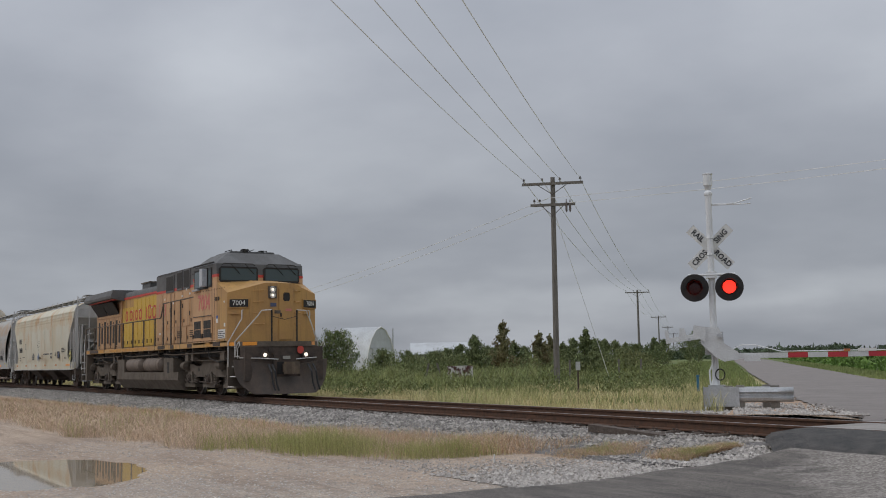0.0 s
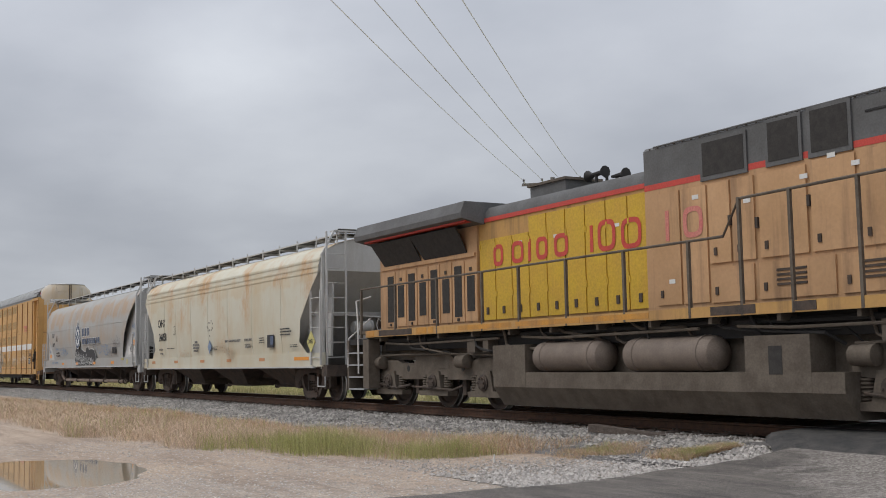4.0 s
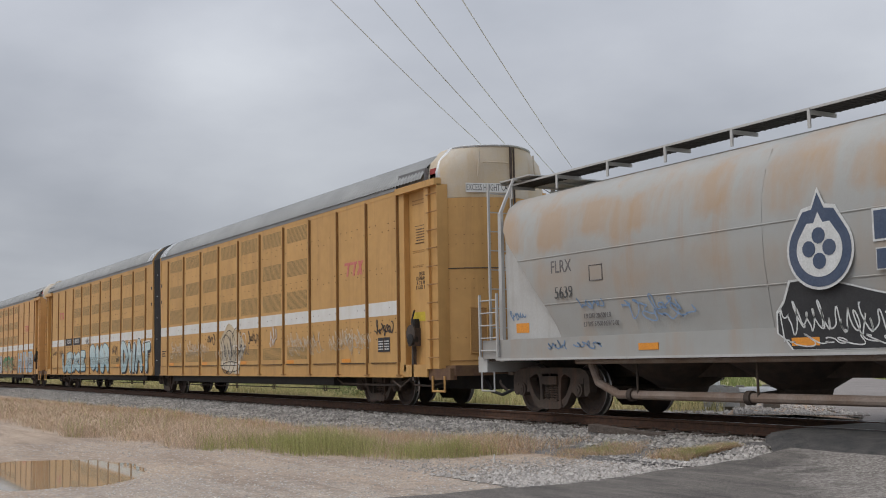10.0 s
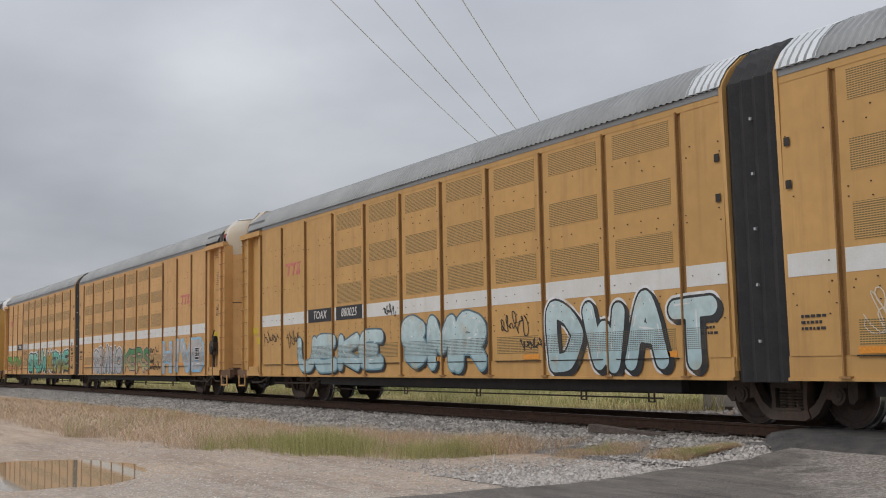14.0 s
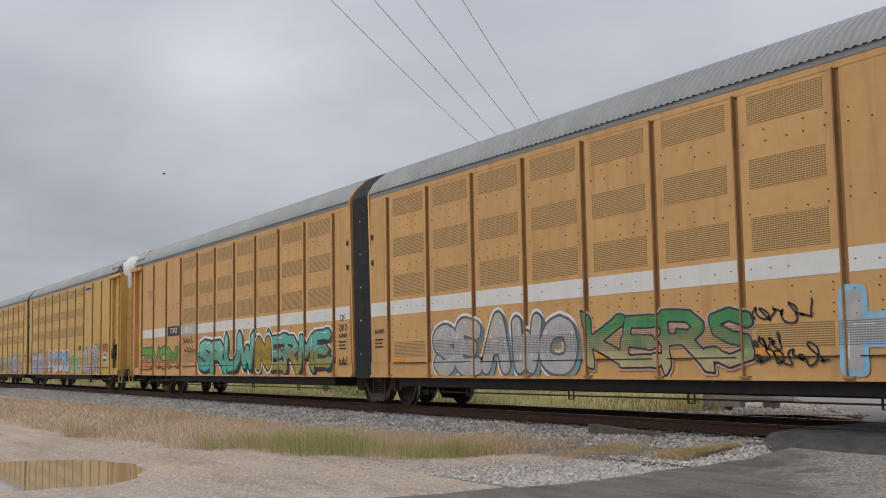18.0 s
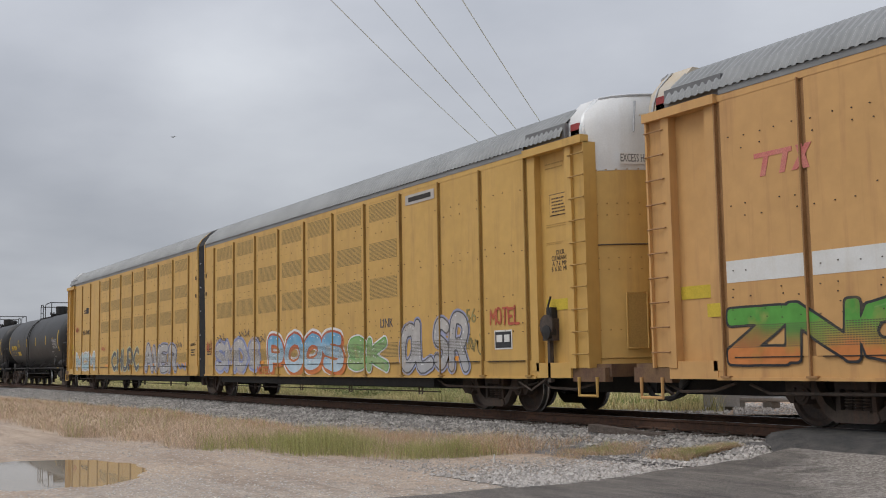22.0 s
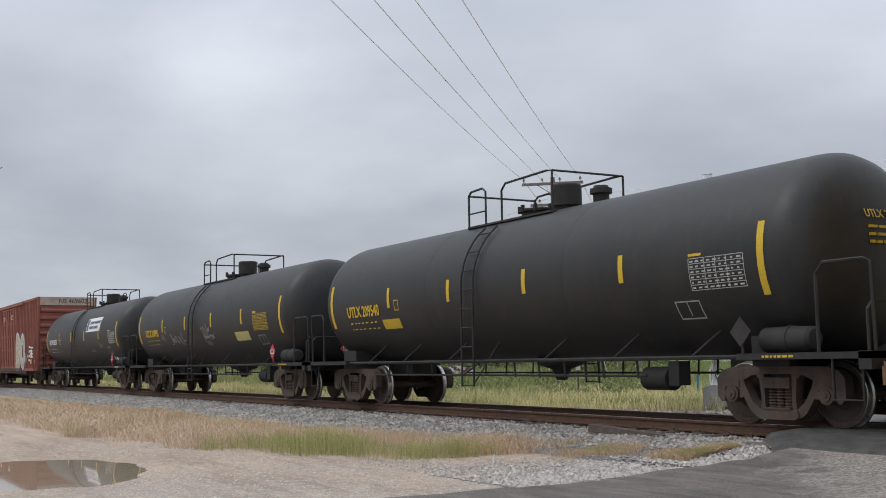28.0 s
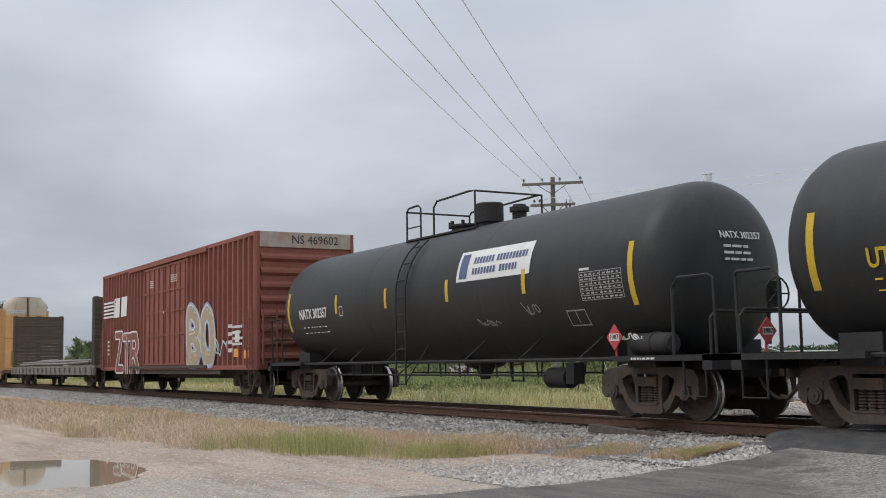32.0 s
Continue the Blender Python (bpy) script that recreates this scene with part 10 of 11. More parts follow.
                for k in range(6):
                    a_ = math.pi / 3 * k
                    cyl(bm, (ax + 0.1 * math.cos(a_), s * 1.25, 0.56 + 0.1 * math.sin(a_)), (ax + 0.1 * math.cos(a_), s * 1.275, 0.56 + 0.1 * math.sin(a_)), 0.02, n=6)
                part("bearing_cap", bm, GRIT, bx_o)
                for dxs in (-0.47, 0.47):
                    bm = bmesh.new()
                    lathe(bm, (ax + dxs, s * 1.06, 0.39), (0, 0, 1), [(0.026 * i, 0.115 if i % 2 else 0.085) for i in range(13)], 12)
                    part("spring", bm, GUN_GREY, b)
            tubes("brake_rod", [[(-2.5, s * 1.2, 0.5), (-1.6, s * 1.22, 0.42), (-1.0, s * 1.2, 0.5)], [(-0.9, s * 1.2, 0.46), (0.9, s * 1.22, 0.4), (1.3, s * 1.2, 0.5)]], 0.025, GRIT, b)
            for hx in (-1.03, 1.03):
                boxes("brake_hanger", [(hx - 0.07, hx + 0.07, *sorted((s * 0.9, s * 1.0)), 0.3, 0.72)], GRIT, b)
            for ax in (-2.4, 1.4):
                bm = bmesh.new()
                lathe(bm, (ax - 0.25, s * 1.22, 1.0), (1, 0, 0), [(0, 0.02), (0.02, 0.14), (0.4, 0.15), (0.45, 0.02)], 14)
                part("brake_cylinder", bm, GUN_GREY, b)
            tubes("brake_pipe", [[(-2.6, s * 1.2, 1.16), (-1.4, s * 1.2, 1.18), (1.2, s * 1.2, 1.16), (2.5, s * 1.2, 1.12)]], 0.02, GUN_GREY, b)
        for ax in (-2.07, 0.0, 2.07):
            add_wheelset(b, ax, LOCO_WHEELSET, 0.533)
    # cab side: louvred doors, plates, number
    for s in (-1, 1):
        o = lambda a, b: sorted((s * (W + a), s * (W + b)))
        for x0, x1 in ((6.3, 7.26), (7.3, 8.28)):
            d = boxes("cab_door", [(x0, x1, *o(0, 0.025), 1.82, 2.58)], PEACH, h, "", 0.008)
            boxes("louvre", [(x0 + 0.13, (x0 + x1) / 2 - 0.012, *o(0.025, 0.032), 1.92, 2.48)], MESH, d)
            boxes("louvre", [((x0 + x1) / 2 + 0.012, x1 - 0.13, *o(0.025, 0.032), 1.92, 2.48)], MESH, d)
            boxes("louvre_bar", [(x0 + 0.13, x1 - 0.13, *o(0.03, 0.038), 2.19, 2.21)], PEACH, d)
            for x in (x0 + 0.03, x1 - 0.08):
                boxes("latch", [(x, x + 0.05, *o(0.025, 0.05), 1.9, 2.05)], BLACK, d)
        tubes("gutter", [[(6.35, s * (W + 0.03), 2.63), (8.2, s * (W + 0.03), 2.63)]], 0.015, GUN_GREY, h)
        boxes("seam", [(8.44, 8.455, *o(0, 0.005), 1.8, 3.5)], GUN_GREY, h)
    bm = bmesh.new()
    for xx in np.arange(6.4, 9.6, 0.16):
        for zz in (1.8, 3.46):
            box(bm, xx - 0.012, xx + 0.012, -W - 0.012, -W, zz - 0.012, zz + 0.012)
    for xx in np.arange(0.2, 6.2, 0.2):
        box(bm, xx - 0.012, xx + 0.012, -E_ - 0.012, -E_, 4.47, 4.494)
    tagged(part("rivets", bm, GRIT, h), kind="stuff")
    for xa, za in ((1.2, 3.5), (2.3, 3.3), (3.4, 3.5), (4.3, 3.55), (5.15, 3.3), (0.6, 2.2), (3.9, 3.72), (5.7, 3.6)):
        patch("notice_label", xa, xa + 0.14, za, za + 0.07, -E_ - 0.03, WHITE, h)
    for xa, za in ((2.0, 3.0), (2.55, 2.9), (3.54, 3.1), (4.38, 2.8), (5.22, 3.2)):
        boxes("hinge", [(xa - 0.025, xa + 0.025, -E_ - 0.05, -E_, za, za + 0.16)], GRIT, h)
    lettering("road_number", "7004", 0.72, FADED_RED, h, side(7.4, 3.06, -W - 0.006), squeeze=0.86, bold=0.014)
    patch("notice_plate", 8.8, 9.5, 1.85, 2.14, -W, WHITE, h)
    bars("small_writing", 8.83, 9.47, 1.88, 2.11, 4, -W - 0.007, DARK_LETTER, h, 9)
    patch("notice_plate", 9.38, 9.5, 2.22, 2.34, -W, WHITE, h); patch("notice_plate", 9.35, 9.44, 2.98, 3.04, -W, WHITE, h)
    patch("emblem_shield", 8.63, 8.8, 2.36, 2.5, -W, WHITE, h); patch("emblem_shield", 8.63, 8.8, 2.5, 2.6, -W, mat("shield_blue", (0.1, 0.14, 0.3)), h)
    # the railway's name on the hood, as plain red shapes
    def shape(x, w, z0, z1, y, m, hole=True):
        bm = bmesh.new()
        t = 0.085
        if not hole:
            box(bm, x - t / 2, x + t / 2, y - 0.006, y, z0, z1)
        else:
            k = 24
            cz, hz = (z0 + z1) / 2, (z1 - z0) / 2
            def rim(f):
                return [(x + math.copysign(abs(math.cos(a)) ** 0.6, math.cos(a)) * (w / 2 - f), cz + math.copysign(abs(math.sin(a)) ** 0.6, math.sin(a)) * (hz - f)) for a in np.linspace(0, 2 * math.pi, k, endpoint=False)]
            A, B = rim(0), rim(t)
            va, vb = ([bm.verts.new((p_[0], y - 0.006, p_[1])) for p_ in r] for r in (A, B))
            for i in range(k):
                bm.faces.new((va[i], va[(i + 1) % k], vb[(i + 1) % k], vb[i]))
        part("name_shape", bm, m, h)
    for x, w in ((-4.57, 0.36), (-3.87, 0.42), (-3.04, 0.38), (-2.42, 0.44)):
        shape(x, w, 2.92, 3.36, -0.958, RED)
    shape(-3.46, 0.1, 2.92, 3.36, -0.958, RED, False)
    shape(-1.5, 0.1, 2.92, 3.4, -0.958, RED, False)
    shape(-1.07, 0.5, 2.9, 3.46, -0.958, RED); shape(-0.4, 0.54, 2.88, 3.42, -0.958, RED)
    shape(0.6, 0.1, 2.9, 3.4, -E_ - 0.032, FADED_RED, False); shape(1.2, 0.45, 2.9, 3.4, -E_ - 0.032, FADED_RED)


locomotive()
# ---------------------------------------------------------------- past the track: grass, weeds, trees
WEED = mat("tall_weeds", (0.21, 0.25, 0.095), (0.31, 0.31, 0.14), 0.6, 0.8, 0.85, 0, 0, 20, island=0.4)
HAY = mat("seeding_grass", (0.6, 0.5, 0.29), (0.46, 0.43, 0.21), 0.4, 0.8, 0.9, 0, 0, 20, island=0.35)


def road_off(x, y):
    """Metres to the right of the road's left edge (negative: on the grass side)."""
    return (Vector((x, y, 0)) - ROAD_LEFT_EDGE).dot(ROAD_RIGHT)


n = 150000
gx = -14 - 120 * rg.random(n) ** 1.4
gy = 3.0 + 22 * rg.random(n) ** 1.1
off = (gx - ROAD_LEFT_EDGE.x) * ROAD_RIGHT.x + (gy - ROAD_LEFT_EDGE.y) * ROAD_RIGHT.y
keep = off < -2.3
gx, gy = gx[keep], gy[keep]
pn = np.array([noise.noise((x * 0.16, y * 0.3, 2)) + 0.5 * noise.noise((x * 0.7, y * 0.7, 5)) for x, y in zip(gx, gy)])
gz_ = np.array([ground_z(x, y) for x, y in zip(gx, gy)])
dist = np.hypot(gx, gy + 13)
P = np.stack([gx, gy, gz_], -1)
tall = (pn > 0.3) & (gy > 9.5)
near_mast = (np.hypot(gx + 23, gy - 9) < 6)
low = 0.4 * (1 + 0.8 * pn) * np.where(near_mast, 0.5, 1.0)
tan = ~tall & (pn + rg.normal(0, 0.25, len(gx)) < 0.3)
grn = ~tall & ~tan
wid = 0.003 + 0.00014 * dist
blades("seeding_grass", P[tan], low[tan], wid[tan], HAY, "pale seeding grass past the track", 31, 1.0)
blades("green_grass", P[grn], low[grn], wid[grn], mat("verge_grass", (0.32, 0.34, 0.135), (0.44, 0.41, 0.2), 0.5, 0.7, 0.85, 0, 0, 20, island=0.35), "green verge grass past the track", 32, 0.9)
blades("tall_weeds", P[tall], 0.6 * (1 + 0.6 * np.clip(pn[tall], 0, 0.6)), wid[tall] * 1.3, WEED, "tall green weeds past the track", 33, 0.7)
# dense weed thickets before the trees
n = 26000
gx = -40 - 75 * rg.random(n)
gy = 14 + 16 * rg.random(n)
off = (gx - ROAD_LEFT_EDGE.x) * ROAD_RIGHT.x + (gy - ROAD_LEFT_EDGE.y) * ROAD_RIGHT.y
pn = np.array([noise.noise((x * 0.1, y * 0.12, 12)) + 0.4 * noise.noise((x * 0.5, y * 0.5, 15)) for x, y in zip(gx, gy)])
keep = (off < -12) & (pn > -0.25)
gx, gy, pn = gx[keep], gy[keep], pn[keep]
P = np.stack([gx, gy, [ground_z(x, y) for x, y in zip(gx, gy)]], -1)
blades("weed_thicket", P, 0.95 * (1 + 0.5 * pn), 0.03 + 0.0 * pn, WEED, "dense waist high green weeds", 34, 0.6)
# leafy weed clumps with an uneven top
rg2 = np.random.default_rng(61)
pts, up_ = [], []
for i in range(640):
    px_, d_ = rg2.uniform(0.36, 0.8), rg2.uniform(44, 92)
    f_, r_ = Vector((-0.8631, 0.505, 0)), Vector((0.505, 0.8631, 0))
    q_ = Vector(EYE) + f_ * d_ + r_ * (d_ * (px_ - 0.5) * 0.7943)
    if q_.y < 5.5 or road_off(q_.x, q_.y) > -4:
        continue
    hh, ww = (0.35 + 0.9 * rg2.random() ** 2) * (0.7 if d_ < 52 else 1.0 if d_ < 70 else 1.45), 0.3 + 0.8 * rg2.random()
    k = int(300 * ww)
    u_ = rg2.random(k)
    a_ = rg2.uniform(0, 2 * np.pi, k)
    rr = ww * np.sqrt(rg2.random(k)) * (1 - 0.55 * u_)
    pts.append(np.stack([q_.x + rr * np.cos(a_), q_.y + rr * np.sin(a_), ground_z(q_.x, q_.y) + hh * u_ * rg2.uniform(0.6, 1.15, k)], -1))
WEED_CLUMPS = np.concatenate(pts)


def leaf_cloud(name, centres, normals_up, size, material, parent, rs):
    """Many small leaf sprays, one bent quad each."""
    gg = np.random.default_rng(rs)
    n = len(centres)
    a, b = gg.normal(0, 1, (n, 3)), gg.normal(0, 1, (n, 3))
    a[:, 2] += normals_up
    a /= np.linalg.norm(a, axis=1)[:, None]
    b -= a * (a * b).sum(1)[:, None]
    b /= np.linalg.norm(b, axis=1)[:, None]
    s = np.asarray(size) * gg.uniform(0.6, 1.4, n)
    s = s[:, None]
    v = np.stack([centres - a * s * 0.5, centres - b * s * 0.28, centres + a * s, centres + b * s * 0.28], 1)
    f = [(i, i + 1, i + 2, i + 3) for i in range(0, 4 * n, 4)]
    me = bpy.data.meshes.new(name)
    me.from_pydata(v.reshape(-1, 3).tolist(), [], f)
    me.materials.append(material)
    o = new(name, me)
    o.parent = parent
    return o


leaf_cloud("weed_clumps", WEED_CLUMPS, 1.2, 0.05 + 0.0008 * np.hypot(WEED_CLUMPS[:, 0], WEED_CLUMPS[:, 1] + 13.3), mat("weed_leaves", (0.15, 0.185, 0.07), (0.23, 0.245, 0.105), 0.5, 0.8, 0.85, island=0.4), None, 62)
tagged(bpy.data.objects["weed_clumps"], "clumps of leafy green weeds past the track", "weeds", kind="stuff")
CEDAR = mat("cedar_foliage", (0.13, 0.165, 0.075), (0.2, 0.225, 0.1), 1.2, 0.8, 0.9, 0, 0, 20, island=0.45)
CEDAR_BROWN = mat("bronze_cedar_foliage", (0.21, 0.165, 0.085), (0.15, 0.165, 0.075), 1.0, 0.8, 0.9, 0, 0, 20, island=0.4)
BARK = mat("bark", (0.14, 0.11, 0.085), (0.08, 0.065, 0.05), 6, 0.8, 0.95)


def cedar(x, y, h, w, rs, brown=False, bushy=False):
    z = ground_z(x, y)
    t = thing("cedar_tree", "bronze tinged cedar with an open pointed crown" if brown else ("broad dark green cedar bush" if bushy else "dark green pointed cedar in the weeds"), "tree", "cedars", at=pose(x, y, z))
    gg = np.random.default_rng(rs)
    bm = bmesh.new()
    cyl(bm, (0, 0, -0.1), (0.05 * h * gg.uniform(-1, 1), 0, h * 0.92), 0.035 * h ** 0.7, 0.01, n=7)
    nb = 44
    tips = []
    for i in range(nb):
        u = 0.06 + 0.9 * (i + gg.random()) / nb
        a = gg.uniform(0, 2 * np.pi)
        r = w * ((1 - u) ** (0.55 if bushy else 0.8)) * gg.uniform(0.45, 1.3) + 0.06
        zz = h * u
        tip = (r * math.cos(a), r * math.sin(a), zz + r * 0.75)
        tube(bm, [(0, 0, zz), (tip[0] * 0.5, tip[1] * 0.5, zz + r * 0.12), tip], 0.012 + 0.01 * (1 - u), 4)
        tips.append((zz, tip, r))
    part("trunk", bm, BARK, t)
    pts = []
    for zz, tip, r in tips:
        k = int(80 + 130 * r / max(w, 0.3))
        s = gg.uniform(0.2, 1.05, k)
        spread = 0.05 + 0.1 * r
        pts.append(np.stack([tip[0] * s, tip[1] * s, zz + (tip[2] - zz) * s ** 1.4], -1) + gg.normal(0, spread, (k, 3)) * np.array([1, 1, 0.9]))
    k = 60
    s = gg.random(k)
    pts.append(np.stack([gg.normal(0, 0.06, k) * (1.3 - s), gg.normal(0, 0.06, k) * (1.3 - s), h * (0.75 + 0.3 * s)], -1))
    pts = np.concatenate(pts)
    pts[:, 2] = np.maximum(pts[:, 2], 0.08)
    leaf_cloud("crown", pts, 1.1, 0.075 + 0.011 * h, CEDAR_BROWN if brown else CEDAR, t, rs + 900)
    return t


def at_view(px, depth):
    """A place on the ground at so many metres ahead, px across the view (0 left, 1 right)."""
    f_, r_ = Vector((-0.8631, 0.505, 0)), Vector((0.505, 0.8631, 0))
    p = Vector(EYE) + f_ * depth + r_ * (depth * (px - 0.5) * 0.7943)
    return p.x, p.y


# low mixed shrubs under and between the cedars
pts = []
for i in range(210):
    px_, d_ = rg2.uniform(0.455, 0.735), rg2.uniform(80, 104)
    x_, y_ = at_view(px_, d_)
    hh, ww = 1.0 + 1.5 * rg2.random() ** 1.4, 0.5 + 0.8 * rg2.random()
    k = int(330 * ww)
    u_, a_ = rg2.random(k), rg2.uniform(0, 2 * np.pi, k)
    rr = ww * np.sqrt(rg2.random(k)) * (1 - 0.5 * u_ ** 2)
    pts.append(np.stack([x_ + rr * np.cos(a_), y_ + rr * np.sin(a_), ground_z(x_, y_) + hh * u_ * rg2.uniform(0.7, 1.1, k)], -1))
leaf_cloud("shrubs", np.concatenate(pts), 1.0, 0.13, mat("shrub_leaves", (0.12, 0.15, 0.06), (0.19, 0.19, 0.085), 0.35, 0.8, 0.9, island=0.45), None, 64)
tagged(bpy.data.objects["shrubs"], "low green shrubs between the cedars", "shrubs", kind="stuff")
TREES = [(0.378, 78, 4.2, 1.9, 0, 1), (0.486, 96, 2.6, 1.6, 0, 1), (0.503, 98, 3.0, 1.6, 0, 0), (0.517, 92, 3.3, 1.2, 0, 0), (0.532, 84, 3.9, 1.3, 0, 0), (0.545, 90, 2.9, 1.3, 0, 1),
         (0.566, 80, 4.9, 1.1, 1, 0), (0.578, 86, 3.4, 1.1, 0, 0), (0.59, 94, 3.0, 1.3, 0, 0), (0.606, 84, 4.1, 1.0, 1, 0), (0.618, 90, 4.0, 1.0, 1, 0), (0.633, 92, 3.3, 1.2, 0, 0), (0.645, 88, 3.6, 1.2, 0, 0),
         (0.658, 82, 4.3, 0.9, 0, 0), (0.668, 92, 3.6, 1.3, 0, 0), (0.679, 96, 3.6, 1.3, 0, 0), (0.692, 104, 3.6, 1.2, 0, 0), (0.703, 112, 3.4, 1.3, 0, 0), (0.715, 120, 3.2, 1.4, 0, 1), (0.735, 140, 4.3, 1.6, 0, 0), (0.745, 150, 4.1, 1.7, 0, 1),
         (0.43, 110, 3.0, 1.6, 0, 1), (0.46, 112, 2.8, 1.6, 0, 1), (0.30, 95, 4.0, 1.6, 0, 0), (0.24, 105, 4.4, 1.8, 0, 1), (0.17, 115, 4.6, 1.8, 0, 0), (0.085, 120, 5.4, 1.9, 0, 0), (0.1, 126, 5.0, 1.9, 0, 1), (0.556, 100, 3.0, 1.4, 0, 1), (0.785, 190, 6.0, 2.6, 0, 1), (0.775, 196, 5.6, 2.4, 0, 1)]
for i, (px, d, h_, w_, br, bu) in enumerate(TREES):
    x, y = at_view(px, d)
    cedar(x, y, h_ * 0.86, w_ * 0.95, 100 + i, br, bu)

# ---- far woods along the horizon
WOODS = mat("far_woods", (0.06, 0.085, 0.05), (0.085, 0.105, 0.06), 0.05, 0.7, 0.95, island=0.3)
pts = []
for i in range(900):
    px = rg.uniform(0.70, 1.3)
    d = rg.uniform(330, 520)
    hgt_ = 5.6 * (0.5 + 0.45 * noise.noise((px * 26, 0, 3)) + 0.35 * noise.noise((px * 90, 1, 3)))
    if hgt_ < 1.0:
        continue
    x, y = at_view(px, d)
    k = 26
    pts.append(np.stack([x + rg.normal(0, 2.2, k), y + rg.normal(0, 2.2, k), 0.3 + hgt_ * rg.random(k)], -1))
leaf_cloud("far_woods", np.concatenate(pts), 0.3, 1.15, WOODS, None, 77)
tagged(bpy.data.objects["far_woods"], "dark distant tree line along the horizon", "woods", kind="stuff")
# ---- crop beside the road
CROP = mat("crop_leaves", (0.13, 0.22, 0.045), (0.09, 0.15, 0.035), 0.5, 0.7, 0.75, 0, 0, 20, island=0.4)
n = 52000
u = 24 + 240 * rg.random(n) ** 2.0
v = 9.6 + 60 * rg.random(n) ** 1.3
cx = ROAD_LEFT_EDGE.x + ROAD_DIR.x * u + ROAD_RIGHT.x * v
cy = ROAD_LEFT_EDGE.y + ROAD_DIR.y * u + ROAD_RIGHT.y * v
hgt_ = 1.35 * (0.8 + 0.25 * rg.random(n)) * np.clip((v - 8.6) / 3.0, 0.35, 1.0)
cz = np.array([ground_z(a, b) for a, b in zip(cx, cy)]) + hgt_ * rg.random(n) ** 0.5
leaf_cloud("crop_field", np.stack([cx, cy, cz], -1), 0.8, 0.26 + 0.0016 * u, CROP, None, 78)
tagged(bpy.data.objects["crop_field"], "bright green leafy crop field beside the road", "crop", kind="stuff")
n = 9000
u = -4 + 150 * rg.random(n) ** 1.6; v = 6.9 + 3.2 * rg.random(n)
cx = ROAD_LEFT_EDGE.x + ROAD_DIR.x * u + ROAD_RIGHT.x * v; cy = ROAD_LEFT_EDGE.y + ROAD_DIR.y * u + ROAD_RIGHT.y * v
blades("roadside_grass", np.stack([cx, cy, [ground_z(a, b) for a, b in zip(cx, cy)]], -1), np.full(n, 0.2), 0.02 + 0.0003 * u, mat("roadside_green", (0.19, 0.24, 0.08), (0.26, 0.27, 0.12), 0.4, 0.7, 0.85, island=0.3), "mown green roadside grass", 35)
n = 16000
u = 2 + 170 * rg.random(n) ** 1.5; v = -0.4 - 9 * rg.random(n)
cx = ROAD_LEFT_EDGE.x + ROAD_DIR.x * u + ROAD_RIGHT.x * v; cy = ROAD_LEFT_EDGE.y + ROAD_DIR.y * u + ROAD_RIGHT.y * v
blades("roadside_grass", np.stack([cx, cy, [ground_z(a, b) for a, b in zip(cx, cy)]], -1), np.full(n, 0.26), 0.018 + 0.0003 * u, bpy.data.materials["roadside_green"], "mown green roadside grass", 36)

# ---------------------------------------------------------------- power line
# the next pole of the line stands behind the viewer
BEHIND = (62.42, -56.21, 0)


def pole_line_point(k):
    return Vector((-48.35, 21.8, 0)) + (Vector((-0.7336, 0.6797, 0)) * (94.6 * k) if k >= 0 else Vector(BEHIND))


INSUL = mat("porcelain", (0.12, 0.1, 0.1), (0.2, 0.19, 0.18), 9, 0.5, 0.25)
WIRE = mat("bare_wire", (0.8, 0.8, 0.81), (0.72, 0.72, 0.72), 1, 0.5, 0.5, 0.2)


def utility_pole(p, top, lower, tilt=0.0, r=0.17):
    t = thing("utility_pole", "weathered wooden utility pole with crossarms" if lower else "weathered wooden utility pole with one crossarm", "utility pole", "utility poles", at=pose(p.x, p.y, 0, 0, tilt, 0))
    bm = bmesh.new()
    cyl(bm, (0, 0, -1.2), (0, 0, top), r, r * 0.72, n=14)
    part("pole", bm, WOOD_POLE, t)
    a = ROAD_RIGHT
    arms = [(top - 0.35, 1.65, (-1.55, -0.55, 0.4, 1.5))] + ([(top - 1.5, 1.2, (-1.0, -0.7))] if lower else [])
    for z, hl, ins in arms:
        bm = bmesh.new()
        c, s = a.x, a.y
        box(bm, -hl, hl, -0.2, -0.08, -0.07, 0.07)
        arm = part("crossarm", bm, WOOD_POLE, t)
        arm.matrix_basis = pose(0, 0, z, 0, 0, math.degrees(math.atan2(s, c)))
        bm = bmesh.new()
        for sg in (-1, 1):
            tube(bm, [(sg * hl * 0.5, -0.2, -0.05), (0.0, -0.22, -0.6)], 0.02, 5)
        part("brace", bm, GRIT, arm)
        for i in ins:
            bm = bmesh.new()
            lathe(bm, (i, -0.14, 0.07), (0, 0, 1), [(0, 0.015), (0.12, 0.015), (0.121, 0.07), (0.16, 0.075), (0.17, 0.045), (0.2, 0.06), (0.25, 0.03), (0.27, 0.01)], 9)
            part("insulator", bm, INSUL, arm)
        if z < top - 1:
            bm = bmesh.new()
            for i in (0.75, 0.95):
                lathe(bm, (i, -0.3, -0.45), (0, 0, 1), [(0, 0.03), (0.1, 0.06), (0.45, 0.06), (0.55, 0.03), (0.7, 0.02)], 9)
            part("fuse_cutout", bm, INSUL, arm)
    return t


P = [pole_line_point(k) for k in range(-1, 6)]
TOPS = [10.6, 10.75, 10.2, 10.1, 10.3, 10.2, 10.2]
for k, p in enumerate(P):
    utility_pole(p, TOPS[k], k == 1, 0.5 if k == 1 else 0.0)


